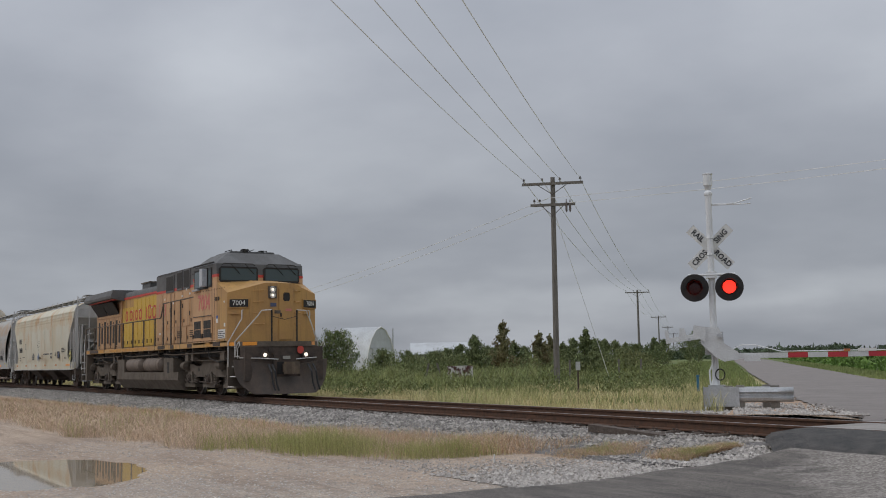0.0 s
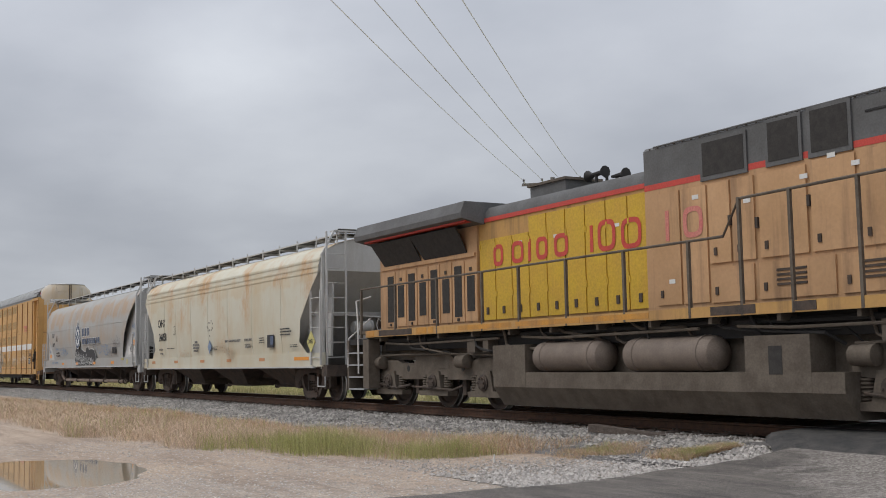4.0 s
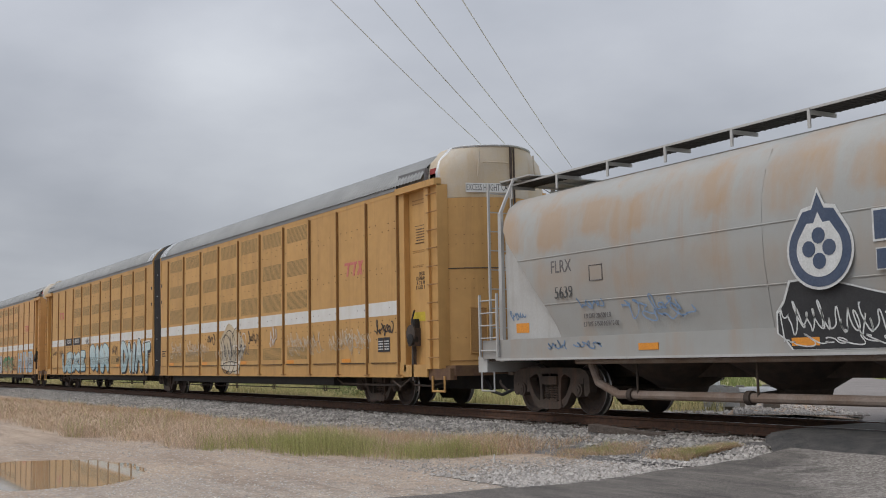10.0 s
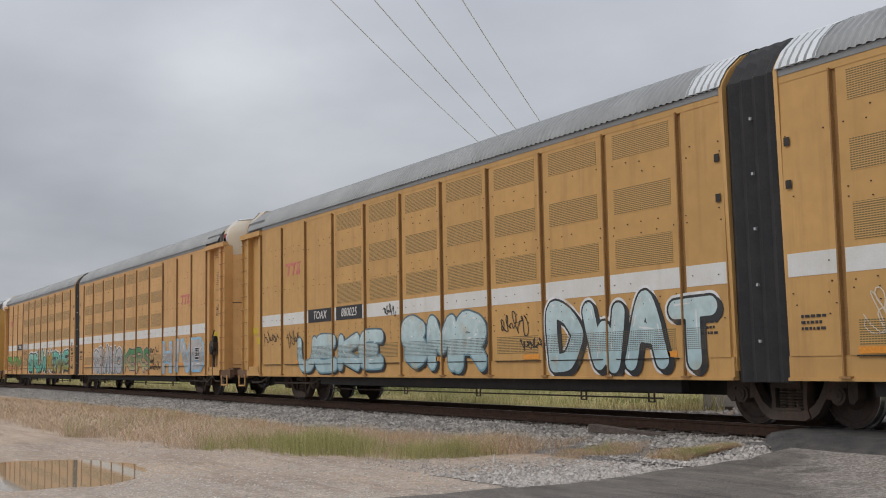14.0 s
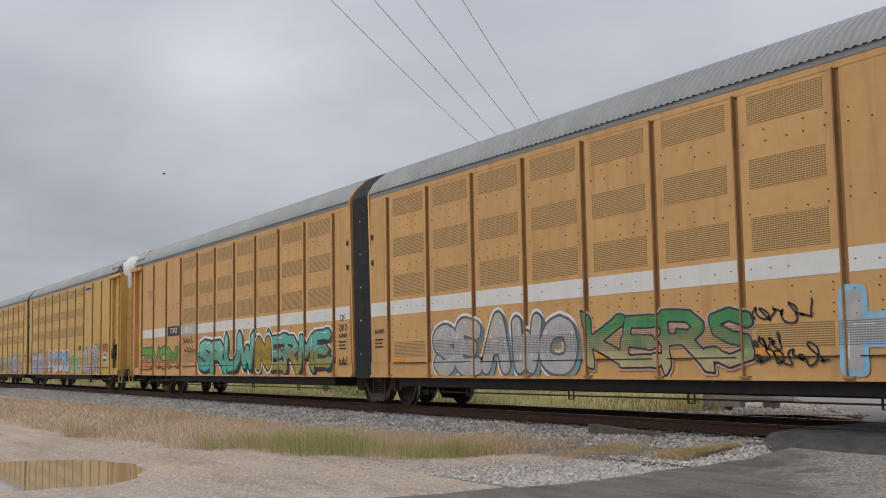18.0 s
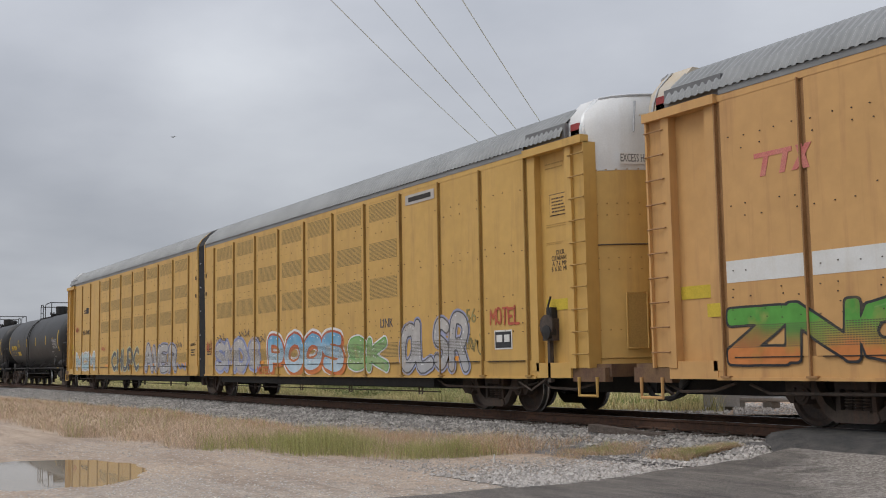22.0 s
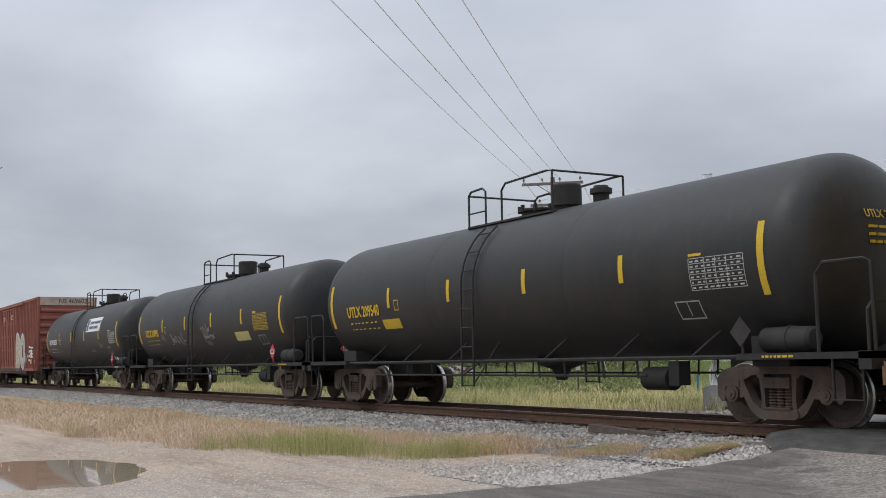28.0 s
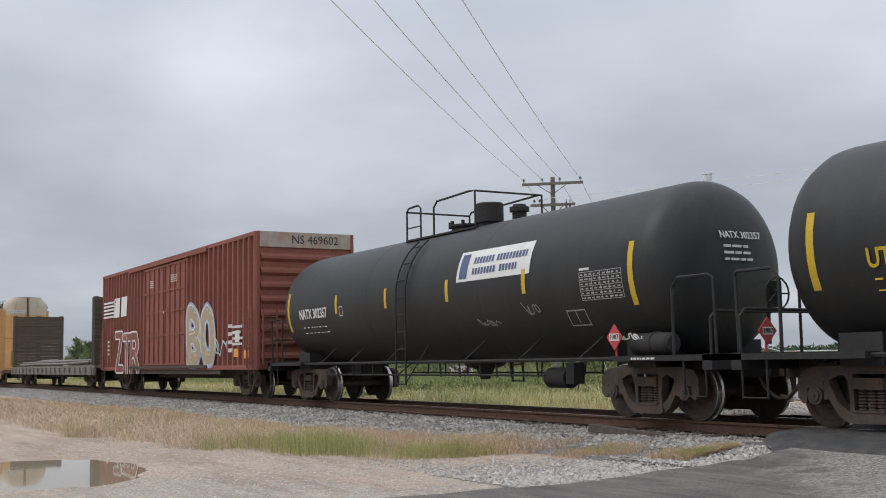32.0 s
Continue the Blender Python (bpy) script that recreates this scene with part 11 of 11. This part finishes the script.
def wire(a, b, sag, name="power_line", r=0.012):
    bm = bmesh.new()
    pts = []
    for i in range(25):
        u = i / 24
        p = Vector(a).lerp(Vector(b), u)
        pts.append((p.x, p.y, p.z - 4 * sag * u * (1 - u)))
    tube(bm, pts, r, 4)
    return tagged(part(name, bm, WIRE), "thin sagging overhead wire", "power line", "overhead wires")


for k in range(len(P) - 1):
    for i in (-1.55, -0.55, 0.4, 1.5):
        a, b = P[k] + ROAD_RIGHT * i, P[k + 1] + ROAD_RIGHT * i
        wire((a.x, a.y, TOPS[k] - 0.05), (b.x, b.y, TOPS[k + 1] - 0.05), 1.0, r=0.0135 if k < 1 else 0.018)
p1 = P[1]
for dy, z in ((-0.25, 9.62), (0.3, 9.35)):
    wire((p1.x, p1.y + dy, z), (p1.x + 82, p1.y + 11.5 + dy, z + 0.5), 1.4, r=0.019)
    wire((p1.x, p1.y + dy, z), (p1.x - 145, p1.y + 11 + dy, z - 1.2), 2.6, r=0.017)
for q in ((p1.x + 82, p1.y + 11.5), (p1.x - 145, p1.y + 11)):
    t = thing("utility_pole", "plain weathered wooden utility pole", "utility pole", "utility poles", at=pose(*q, 0))
    bm = bmesh.new()
    cyl(bm, (0, 0, -1.2), (0, 0, 10.4), 0.16, 0.12, n=12)
    part("pole", bm, WOOD_POLE, t)
bm = bmesh.new()
tube(bm, [(p1.x, p1.y, 9.2), (p1.x - 1.2, p1.y + 4.6, -0.4)], 0.012, 4)
tagged(part("guy_wire", bm, WIRE), "steel guy wire staying the pole", "guy wire")
# ---------------------------------------------------------------- crossing signal
MX, MY = -18.2, 4.15
SIGN_FACE = math.degrees(math.atan2(ROAD_RIGHT.y, ROAD_RIGHT.x))      # signs face back along the road
SW = mat("signal_white", (0.62, 0.63, 0.63), (0.5, 0.5, 0.5), 4, 0.5, 0.5)
flip_discs = []


def local(parent, nm, bm, m, label="", at=None, bevel=0.0):
    o = part(nm, bm, m, parent, label, bevel)
    if at is not None:
        o.matrix_basis = at
    return o


def crossing_signal():
    """Built facing -y about its own mast, then turned to face along the road."""
    t = thing("crossing_signal", "silver railroad crossing signal with red flashing lamps and crossbuck", "crossing signal", at=pose(MX, MY, -0.1, 0, 0, SIGN_FACE))
    bm = bmesh.new()
    cyl(bm, (0, 0, 0), (0, 0, 4.75), 0.075, 0.07, n=18)
    local(t, "mast", bm, GALV_ARM)
    bm = bmesh.new()
    lathe(bm, (0, 0, 4.68), (0, 0, 1), [(0, 0.09), (0.05, 0.09), (0.1, 0.05), (0.2, 0.08), (0.22, 0.1), (0.45, 0.1), (0.46, 0.11), (0.48, 0.11), (0.5, 0.02)], 16)
    local(t, "bell", bm, GALV_ARM, "small silver bell")
    bm = bmesh.new()
    tube(bm, [(0, -0.02, 4.47), (0.55, -0.02, 4.47), (0.92, -0.02, 4.57)], 0.014, 5)
    tube(bm, [(0, -0.02, 4.45), (0.9, -0.02, 4.45)], 0.014, 5)
    local(t, "bracket_arm", bm, GALV_ARM)
    # crossbuck, behind the mast
    for sg in (-1, 1):
        bm = bmesh.new()
        box(bm, -0.61, 0.61, 0.0, 0.012, -0.115, 0.115)
        o = local(t, "crossbuck_board", bm, WHITE, at=pose(0, 0.12 + 0.02 * sg, 3.53, 0, sg * 45, 0))
        if sg > 0:
            words = (("RAIL", -0.37), ("ROAD", 0.37))
        else:
            words = (("CROS", -0.33), ("SING", 0.33))
        for w_, x in words:
            lettering("letters", w_, 0.175, DARK_LETTER, o, pose(x, -0.004, 0, 90, 0, 0), squeeze=0.9, bold=0.004)
    for z in (3.35, 3.72):
        bm = bmesh.new()
        lathe(bm, (0, 0, z), (0, 0, 1), [(-0.02, 0.078), (-0.015, 0.085), (0.015, 0.085), (0.02, 0.078)], 16)
        local(t, "clamp", bm, GALV_ARM)
    # lamps on their crossarm
    bm = bmesh.new()
    cyl(bm, (-0.5, -0.12, 2.9), (0.5, -0.12, 2.9), 0.03, n=10)
    box(bm, -0.12, 0.12, -0.14, 0.08, 2.83, 2.97)
    local(t, "lamp_arm", bm, GALV_ARM)
    GLOW = glow("red_lamp_glow", (1.0, 0.035, 0.02), 2.2)
    LENS = mat("dark_red_lens", (0.06, 0.008, 0.008), (0.03, 0.006, 0.006), 20, 0.5, 0.25)
    for sg in (-1, 1):
        bm = bmesh.new()
        lathe(bm, (sg * 0.37, -0.14, 2.62), (0, -1, 0), [(0, 0.05), (0.0, 0.29), (0.012, 0.305), (0.024, 0.29), (0.024, 0.155), (0.0, 0.15)], 36)
        b = local(t, "lamp_background", bm, BLACK)
        bm = bmesh.new()
        cols = []
        for i in range(19):
            a = radians(-15 + 210 * i / 18)
            ca, sa = math.cos(a), math.sin(a)
            cols.append([bm.verts.new((sg * 0.37 + 0.165 * ca, -0.15, 2.62 + 0.165 * sa)), bm.verts.new((sg * 0.37 + 0.175 * ca, -0.15 - 0.3 * (0.55 + 0.45 * max(0, sa)), 2.62 + 0.175 * sa))])
        for p_, q_ in zip(cols, cols[1:]):
            bm.faces.new((p_[0], q_[0], q_[1], p_[1]))
        local(b, "lamp_hood", bm, BLACK)
        bm = bmesh.new()
        lathe(bm, (0, 0, 0), (0, -1, 0), [(0.0, 0.145), (0.012, 0.14), (0.02, 0.1), (0.024, 0.02)], 24)
        lathe(bm, (0, 0, 0), (0, 1, 0), [(0.0, 0.145), (0.012, 0.14), (0.02, 0.1), (0.024, 0.02)], 24)
        bmesh.ops.recalc_face_normals(bm, faces=bm.faces)
        for f in bm.faces:
            f.material_index = 0 if f.calc_center_median().y < 0 else 1
        me = bpy.data.meshes.new("lamp_lens")
        bm.to_mesh(me); bm.free()
        me.materials.append(GLOW); me.materials.append(LENS)
        o = new("lamp_lens", me)
        o.parent = t
        tagged(o, "red flashing lamp lens")
        flip_discs.append((o, (sg * 0.37, -0.19, 2.62), sg > 0))
    # gate machine, counterweights, arm across the road
    bm = bmesh.new()
    prism(bm, [(-0.28, 1.66), (-0.2, 1.76), (0.1, 1.74), (0.16, 1.62), (0.2, 1.4), (0.5, 1.2), (0.5, 1.05), (0.2, 1.0), (0.02, 1.1), (-0.28, 1.4)], "y", -0.3, -0.12)
    local(t, "gate_machine", bm, SW, "white gate arm bracket", bevel=0.012)
    for k, yy in enumerate((-0.34, 0.12)):
        bm = bmesh.new()
        prism(bm, [(-1.02, 1.4), (-0.98, 1.43), (-0.3, 1.5), (-0.2, 1.42), (-0.16, 1.6), (-0.2, 1.76), (-0.42, 1.8), (-0.44, 1.6), (-0.6, 1.58), (-0.62, 1.74), (-0.72, 1.74), (-0.74, 1.56), (-0.97, 1.52), (-0.99, 1.7), (-1.04, 1.7)], "y", yy, yy + 0.04)
        w_ = local(t, "counterweight", bm, SW, "white counterweight bracket with notched plates", bevel=0.006)
        boxes("bolt", [(-0.55, -0.5, yy - 0.03, yy, 1.46, 1.52)], SILVER, w_)
    bm = bmesh.new()
    cyl(bm, (0.12, -0.45, 1.56), (0.12, 0.3, 1.56), 0.05, n=12)
    box(bm, -0.2, 0.2, -0.12, 0.25, 1.15, 1.65)
    local(t, "gate_motor", bm, SILVER)
    RED_W = mat("gate_red", (0.45, 0.04, 0.05), (0.38, 0.04, 0.05), 5, 0.4, 0.4)
    WHT = mat("gate_white", (0.55, 0.56, 0.55), (0.46, 0.47, 0.46), 5, 0.4, 0.45)
    bm = bmesh.new()
    box(bm, 0.45, 1.12, -0.24, -0.16, 1.06, 1.18)
    box(bm, 0.62, 0.95, -0.27, -0.13, 1.0, 1.14)
    arm = local(t, "gate_arm", bm, SW, "red and white striped gate arm, lowered")
    for k in range(18):
        bm = bmesh.new()
        x0 = 1.12 + k * 0.405
        box(bm, x0, x0 + 0.405, -0.225, -0.175, 1.065, 1.175)
        local(arm, "arm_stripe", bm, RED_W if k % 2 else WHT)
    bm = bmesh.new()
    tube(bm, [(0.35, -0.2, 1.26), (0.6, -0.2, 1.36), (0.85, -0.2, 1.35), (1.4, -0.2, 1.2), (7.0, -0.2, 1.2)], 0.012, 5)
    local(arm, "cable", bm, GALV_ARM)
    for x0, m in ((2.72, SP_RED), (3.15, WHITE), (5.6, SP_RED)):
        bm = bmesh.new()
        box(bm, x0 - (0.06 if m is SP_RED else 0.2), x0 + (0.06 if m is SP_RED else 0.16), -0.24, -0.16, 1.18, 1.24)
        local(arm, "arm_lamp", bm, m, bevel=0.015)
    # foot: junction box, pedestal
    bm = bmesh.new()
    lathe(bm, (0, 0, 0), (0, 0, 1), [(-0.1, 0.28), (0.02, 0.28), (0.06, 0.15), (0.3, 0.12), (0.55, 0.09), (0.6, 0.08)], 16)
    local(t, "pedestal", bm, GALV_ARM)
    bm = bmesh.new()
    box(bm, -0.16, 0.2, -0.3, -0.1, 0.05, 0.5)
    local(t, "junction_box", bm, SILVER, bevel=0.02)
    bm = bmesh.new()
    tube(bm, [(-0.1, -0.15, 0.3), (-0.12, -0.1, 0.8), (-0.05, -0.08, 0.95), (-0.02, -0.1, 1.2)], 0.02, 6)
    local(t, "conduit", bm, GALV_ARM)
    bm = bmesh.new()
    for k in range(16):
        a0, a1 = 2 * math.pi * k / 16, 2 * math.pi * (k + 1) / 16
        tube(bm, [(0.1 + 0.1 * math.cos(a0), -0.1, 0.72 + 0.12 * math.sin(a0)), (0.1 + 0.1 * math.cos(a1), -0.1, 0.72 + 0.12 * math.sin(a1))], 0.014, 5)
    local(t, "cable_loop", bm, BLACK)


crossing_signal()


def guard_rail():
    t = thing("guard_rail", "galvanised guard rail wrapped round the signal's foot", "guard rail", at=pose(MX + 0.5, MY - 0.55, -0.16, 0, 0, SIGN_FACE))
    W_ = [(-0.155, 0.0), (-0.12, -0.05), (-0.06, -0.075), (-0.03, -0.02), (0.03, -0.02), (0.06, -0.075), (0.12, -0.05), (0.155, 0.0)]

    def beam(path):
        bm = bmesh.new()
        rows = []
        for i, (x, y) in enumerate(path):
            a, b = Vector(path[max(i - 1, 0)]), Vector(path[min(i + 1, len(path) - 1)])
            d = (b - a).normalized()
            nrm = Vector((d.y, -d.x))
            rows.append([bm.verts.new((x - nrm.x * dy, y - nrm.y * dy, 0.36 + dz)) for dz, dy in W_])
        for a, b in zip(rows, rows[1:]):
            for j in range(len(W_) - 1):
                bm.faces.new((a[j], a[j + 1], b[j + 1], b[j]))
        o = part("beam", bm, SILVER, t)
        md = o.modifiers.new("thick", "SOLIDIFY")
        md.thickness = 0.012
        return o
    beam([(0.12, 0.0), (0.6, 0.0), (1.1, 0.0), (1.62, 0.02)])
    bm = bmesh.new()
    box(bm, -0.22, 0.52, -0.09, -0.07, 0.12, 0.53)
    box(bm, -0.22, -0.2, -0.09, 0.5, 0.12, 0.53)
    part("end_wrap", bm, SILVER, t, "flat folded steel end section", 0.006)
    beam([(0.1, 0.62), (0.6, 0.62), (1.2, 0.62)])
    for x, y in ((0.3, 0.1), (1.25, 0.15), (0.55, 0.5), (1.1, 0.75)):
        boxes("post", [(x - 0.09, x + 0.09, y - 0.06, y + 0.1, -0.25, 0.55)], mat("post_grey_wood", (0.3, 0.28, 0.25), (0.2, 0.18, 0.16), 4, 0.7, 0.9), t, bevel=0.01)


guard_rail()


# ---------------------------------------------------------------- farm buildings and small things past the track
def quonset():
    x, y = at_view(0.43, 132)
    t = thing("quonset_barn", "white corrugated metal arched barn among weeds", "barn", at=pose(x, y, -0.6, 0, 0, 28))
    SK = mat("barn_metal", (0.52, 0.54, 0.55), (0.42, 0.43, 0.44), 0.8, 0.7, 0.5, 0.2, streak=(0.33, 0.28, 0.24), much=0.4)
    ARCH = [(-3.1, 0.0), (-2.95, 1.6), (-2.6, 3.0), (-1.95, 4.3), (-1.0, 5.35), (0, 5.75)]
    ARCH = ARCH + [(-a, b) for a, b in ARCH[-2::-1]]
    bm = bmesh.new()
    cols = []
    for i in range(49):
        k = 0.03 if i % 2 else 0
        cols.append([bm.verts.new((-5.6 + 5.4 * i / 48, a * (1 + k * 0.3), b * (1 + k * 0.3))) for a, b in ARCH])
    for a, b in zip(cols, cols[1:]):
        for j in range(len(ARCH) - 1):
            bm.faces.new((a[j], a[j + 1], b[j + 1], b[j]))
    part("roof", bm, SK, t, "arched corrugated roof")
    bm = bmesh.new()
    prism(bm, ARCH, "x", -0.28, -0.22)
    prism(bm, ARCH, "x", -5.58, -5.54)
    part("end_wall", bm, SK, t)
    bm = bmesh.new()
    for a, b in zip(ARCH, ARCH[1:]):
        tube(bm, [(-0.18, *a), (-0.18, *b)], 0.06, 5)
    part("end_trim", bm, WHITE, t)
    boxes("door", [(-0.22, -0.16, -1.7, 1.7, 0.0, 3.2)], SK, t, "large sliding barn door")
    boxes("door_track", [(-0.22, -0.1, -2.2, 2.2, 3.2, 3.32)], SILVER, t)
    bm = bmesh.new()
    cyl(bm, (-0.4, 2.75, 3.0), (-0.4, 2.75, 5.6), 0.1, n=10)
    part("stove_pipe", bm, SILVER, t)


quonset()


def low_shed():
    x, y = at_view(0.503, 150)
    t = thing("low_shed", "low pale metal roofed shed behind the trees", "shed", at=pose(x, y, -0.6, 0, 0, 62))
    SK = bpy.data.materials["barn_metal"]
    bm = bmesh.new()
    prism(bm, [(-4, 2.6), (0, 4.1), (4, 2.6), (4, 2.45), (0, 3.95), (-4, 2.45)], "x", -5, 5)
    part("roof", bm, SK, t)
    boxes("wall", [(-4.9, 4.9, -3.8, 3.8, 0, 2.5)], mat("shed_wall", (0.3, 0.29, 0.27), (0.22, 0.2, 0.18), 1, 0.6, 0.9), t)


low_shed()


def peeling_board():
    x, y = at_view(0.517, 60)
    t = thing("old_board", "peeling white painted board with dark red patches", "old sign", at=pose(x, y, -0.55, 0, 0, 62))
    bm = bmesh.new()
    box(bm, -0.68, 0.68, -0.03, 0.03, 0.55, 1.3)
    part("board", bm, mat("peeling_paint", (0.6, 0.59, 0.57), (0.1, 0.045, 0.04), 5.5, 1.0, 0.8, edge=0.03), t)
    for s in (-0.5, 0.5):
        boxes("leg", [(s - 0.04, s + 0.04, -0.02, 0.06, -0.2, 0.6)], WOOD_POLE, t)


peeling_board()


def small_posts():
    x, y = at_view(0.649, 44)
    t = thing("marker_post", "thin steel post with a small plate", "post", at=pose(x, y, -0.55, 0, 0, 60))
    boxes("stake", [(-0.03, 0.03, -0.03, 0.03, -0.2, 1.45)], GRIT, t)
    boxes("plate", [(-0.09, 0.09, -0.045, -0.03, 1.12, 1.45)], SILVER, t)
    x, y = at_view(0.783, 44)
    t = thing("blue_marker_post", "blue plastic utility marker post in grass", "post", at=pose(x, y, -0.55))
    bm = bmesh.new()
    cyl(bm, (0, 0, -0.1), (0, 0, 0.78), 0.05, n=10)
    cyl(bm, (0, 0, 0.78), (0, 0, 0.86), 0.065, n=10)
    part("marker", bm, mat("marker_blue", (0.05, 0.16, 0.26)), t)
    # old fence with leaning rails
    f = thing("old_fence", "old leaning wooden fence rails in the weeds", "fence", at=pose(0, 0, 0))
    for px, lean in ((0.475, 14), (0.498, -14), (0.575, 55), (0.60, 50), (0.64, 0), (0.695, 0), (0.72, 0)):
        x, y = at_view(px, 66)
        o = boxes("fence_post", [(-0.05, 0.05, -0.05, 0.05, -0.2, 1.5)], WOOD_POLE, f)
        o.matrix_basis = pose(x, y, -0.55, 0, 0, 60) @ pose(0, 0, 0, 0, lean, 0)
    # small debris
    x, y = -13.45, -4.7
    t = thing("plastic_stub", "short white plastic stub in gravel", "stub", at=pose(x, y, ground_z(x, y), 0, 6, 0))
    bm = bmesh.new()
    cyl(bm, (0, 0, -0.02), (0, 0, 0.12), 0.011, n=8)
    part("stub", bm, WHITE, t)
    t = thing("loose_tie", "rotten loose tie end in the ballast", "tie", at=pose(-14.2, -1.55, -0.2, 0, 4, 8))
    boxes("timber", [(-0.9, 0.7, -0.1, 0.1, -0.06, 0.06)], TIE, t, bevel=0.015)


small_posts()

# ---- the bird that circles over the train
BIRD = mat("bird_dark", (0.03, 0.028, 0.026), (0.05, 0.045, 0.04), 9, 0.5, 0.8)
bird = thing("soaring_bird", "dark soaring bird with long spread wings", "bird")
bm = bmesh.new()
loft(bm, [ring((x, 0, 0), Vector((0, 1, 0)), Vector((0, 0, 1)), r, r, 8) for x, r in ((-0.34, 0.02), (-0.2, 0.07), (0.0, 0.1), (0.2, 0.08), (0.32, 0.05), (0.4, 0.015))])
prism(bm, [(-0.3, -0.05), (-0.55, -0.14), (-0.55, 0.14), (-0.3, 0.05)], "z", -0.012, 0.012)
part("body", bm, BIRD, bird)
for s in (-1, 1):
    bm = bmesh.new()
    rows = [(0.05, 0.16, -0.16, 0.03), (0.35, 0.18, -0.16, 0.12), (0.65, 0.1, -0.16, 0.15), (0.92, -0.05, -0.2, 0.12)]
    loft(bm, [[(a, s * y_, z_ + 0.012), (b, s * y_, z_ + 0.006), (b, s * y_, z_ - 0.006), (a, s * y_, z_ - 0.012)] for y_, a, b, z_ in rows])
    part("wing", bm, BIRD, bird)


# ---------------------------------------------------------------- what moves
def bird_place(px, py, depth=290.0):
    f_ = VIEW.to_3x3()
    v = f_ @ Vector(((px - 784) / 1974.0, (441 - py) / 1974.0, -1.0))
    p = Vector(EYE) + v * depth
    return p.x, p.y, p.z


def motions():
    for ob, x in vehicles:
        walk(ob, [(t, pose(x + s, 0, 0)) for t, s in ROLL])
    # wheels roll without slip
    ts, ss = [t for t, _ in ROLL], [s for _, s in ROLL]
    times = [i / 15 for i in range(481)]
    rolled = np.interp(times, ts, ss)
    for w, x, r in wheelsets:
        walk(w, [(t, pose(x, 0, r, 0, math.degrees((s - rolled[0]) / r), 0)) for t, s in zip(times, rolled)])
    # the crossing lamps flash in turn: each lens turns its lit or its dark face to the road
    for ob, p, right in flip_discs:
        rows, t, a = [(0.0, pose(*p, 0, 0, 0 if right else 180))], 0.6, 0 if right else 180
        while t < 31.8:
            for k in range(4):
                rows.append((t + k / 30, pose(*p, 0, 0, a + 60 * k)))
            a += 180
            t += 0.667
        rows.append((32.0, pose(*p, 0, 0, a)))
        walk(ob, rows)
    fly = [(0, 1900, 340, 150, 0), (4.5, 1640, 340, 150, 0), (8, 1300, 345, 150, 5), (12, 900, 350, 150, 0), (14, 600, 350, 150, 5), (15.6, 391, 332, 140, 10), (17, 317, 326, 120, 15), (18, 290, 308, 90, 20), (18.5, 281, 297, 60, 25), (19, 274, 286, 30, 25),
           (19.5, 271, 275, 30, 25), (20, 272, 267, 0, 20), (20.5, 279, 263, -20, 10), (21, 286, 258, -30, 10), (21.5, 295, 249, -40, 25), (22, 307, 243, -60, 45), (22.5, 325, 243, -90, 60), (23, 345, 254, -130, 50), (23.5, 356, 269, -170, 40),
           (24, 350, 284, -200, 25), (24.5, 328, 298, -210, 20), (25, 291, 308, -215, 10), (25.5, 248, 312, -215, 10), (27.5, 48, 303, -215, 5), (28, 0, 298, -215, 0), (32, -420, 270, -215, 0)]
    walk(bird, [(t, pose(*bird_place(px, py), 0, bank, head)) for t, px, py, head, bank in fly])


motions()
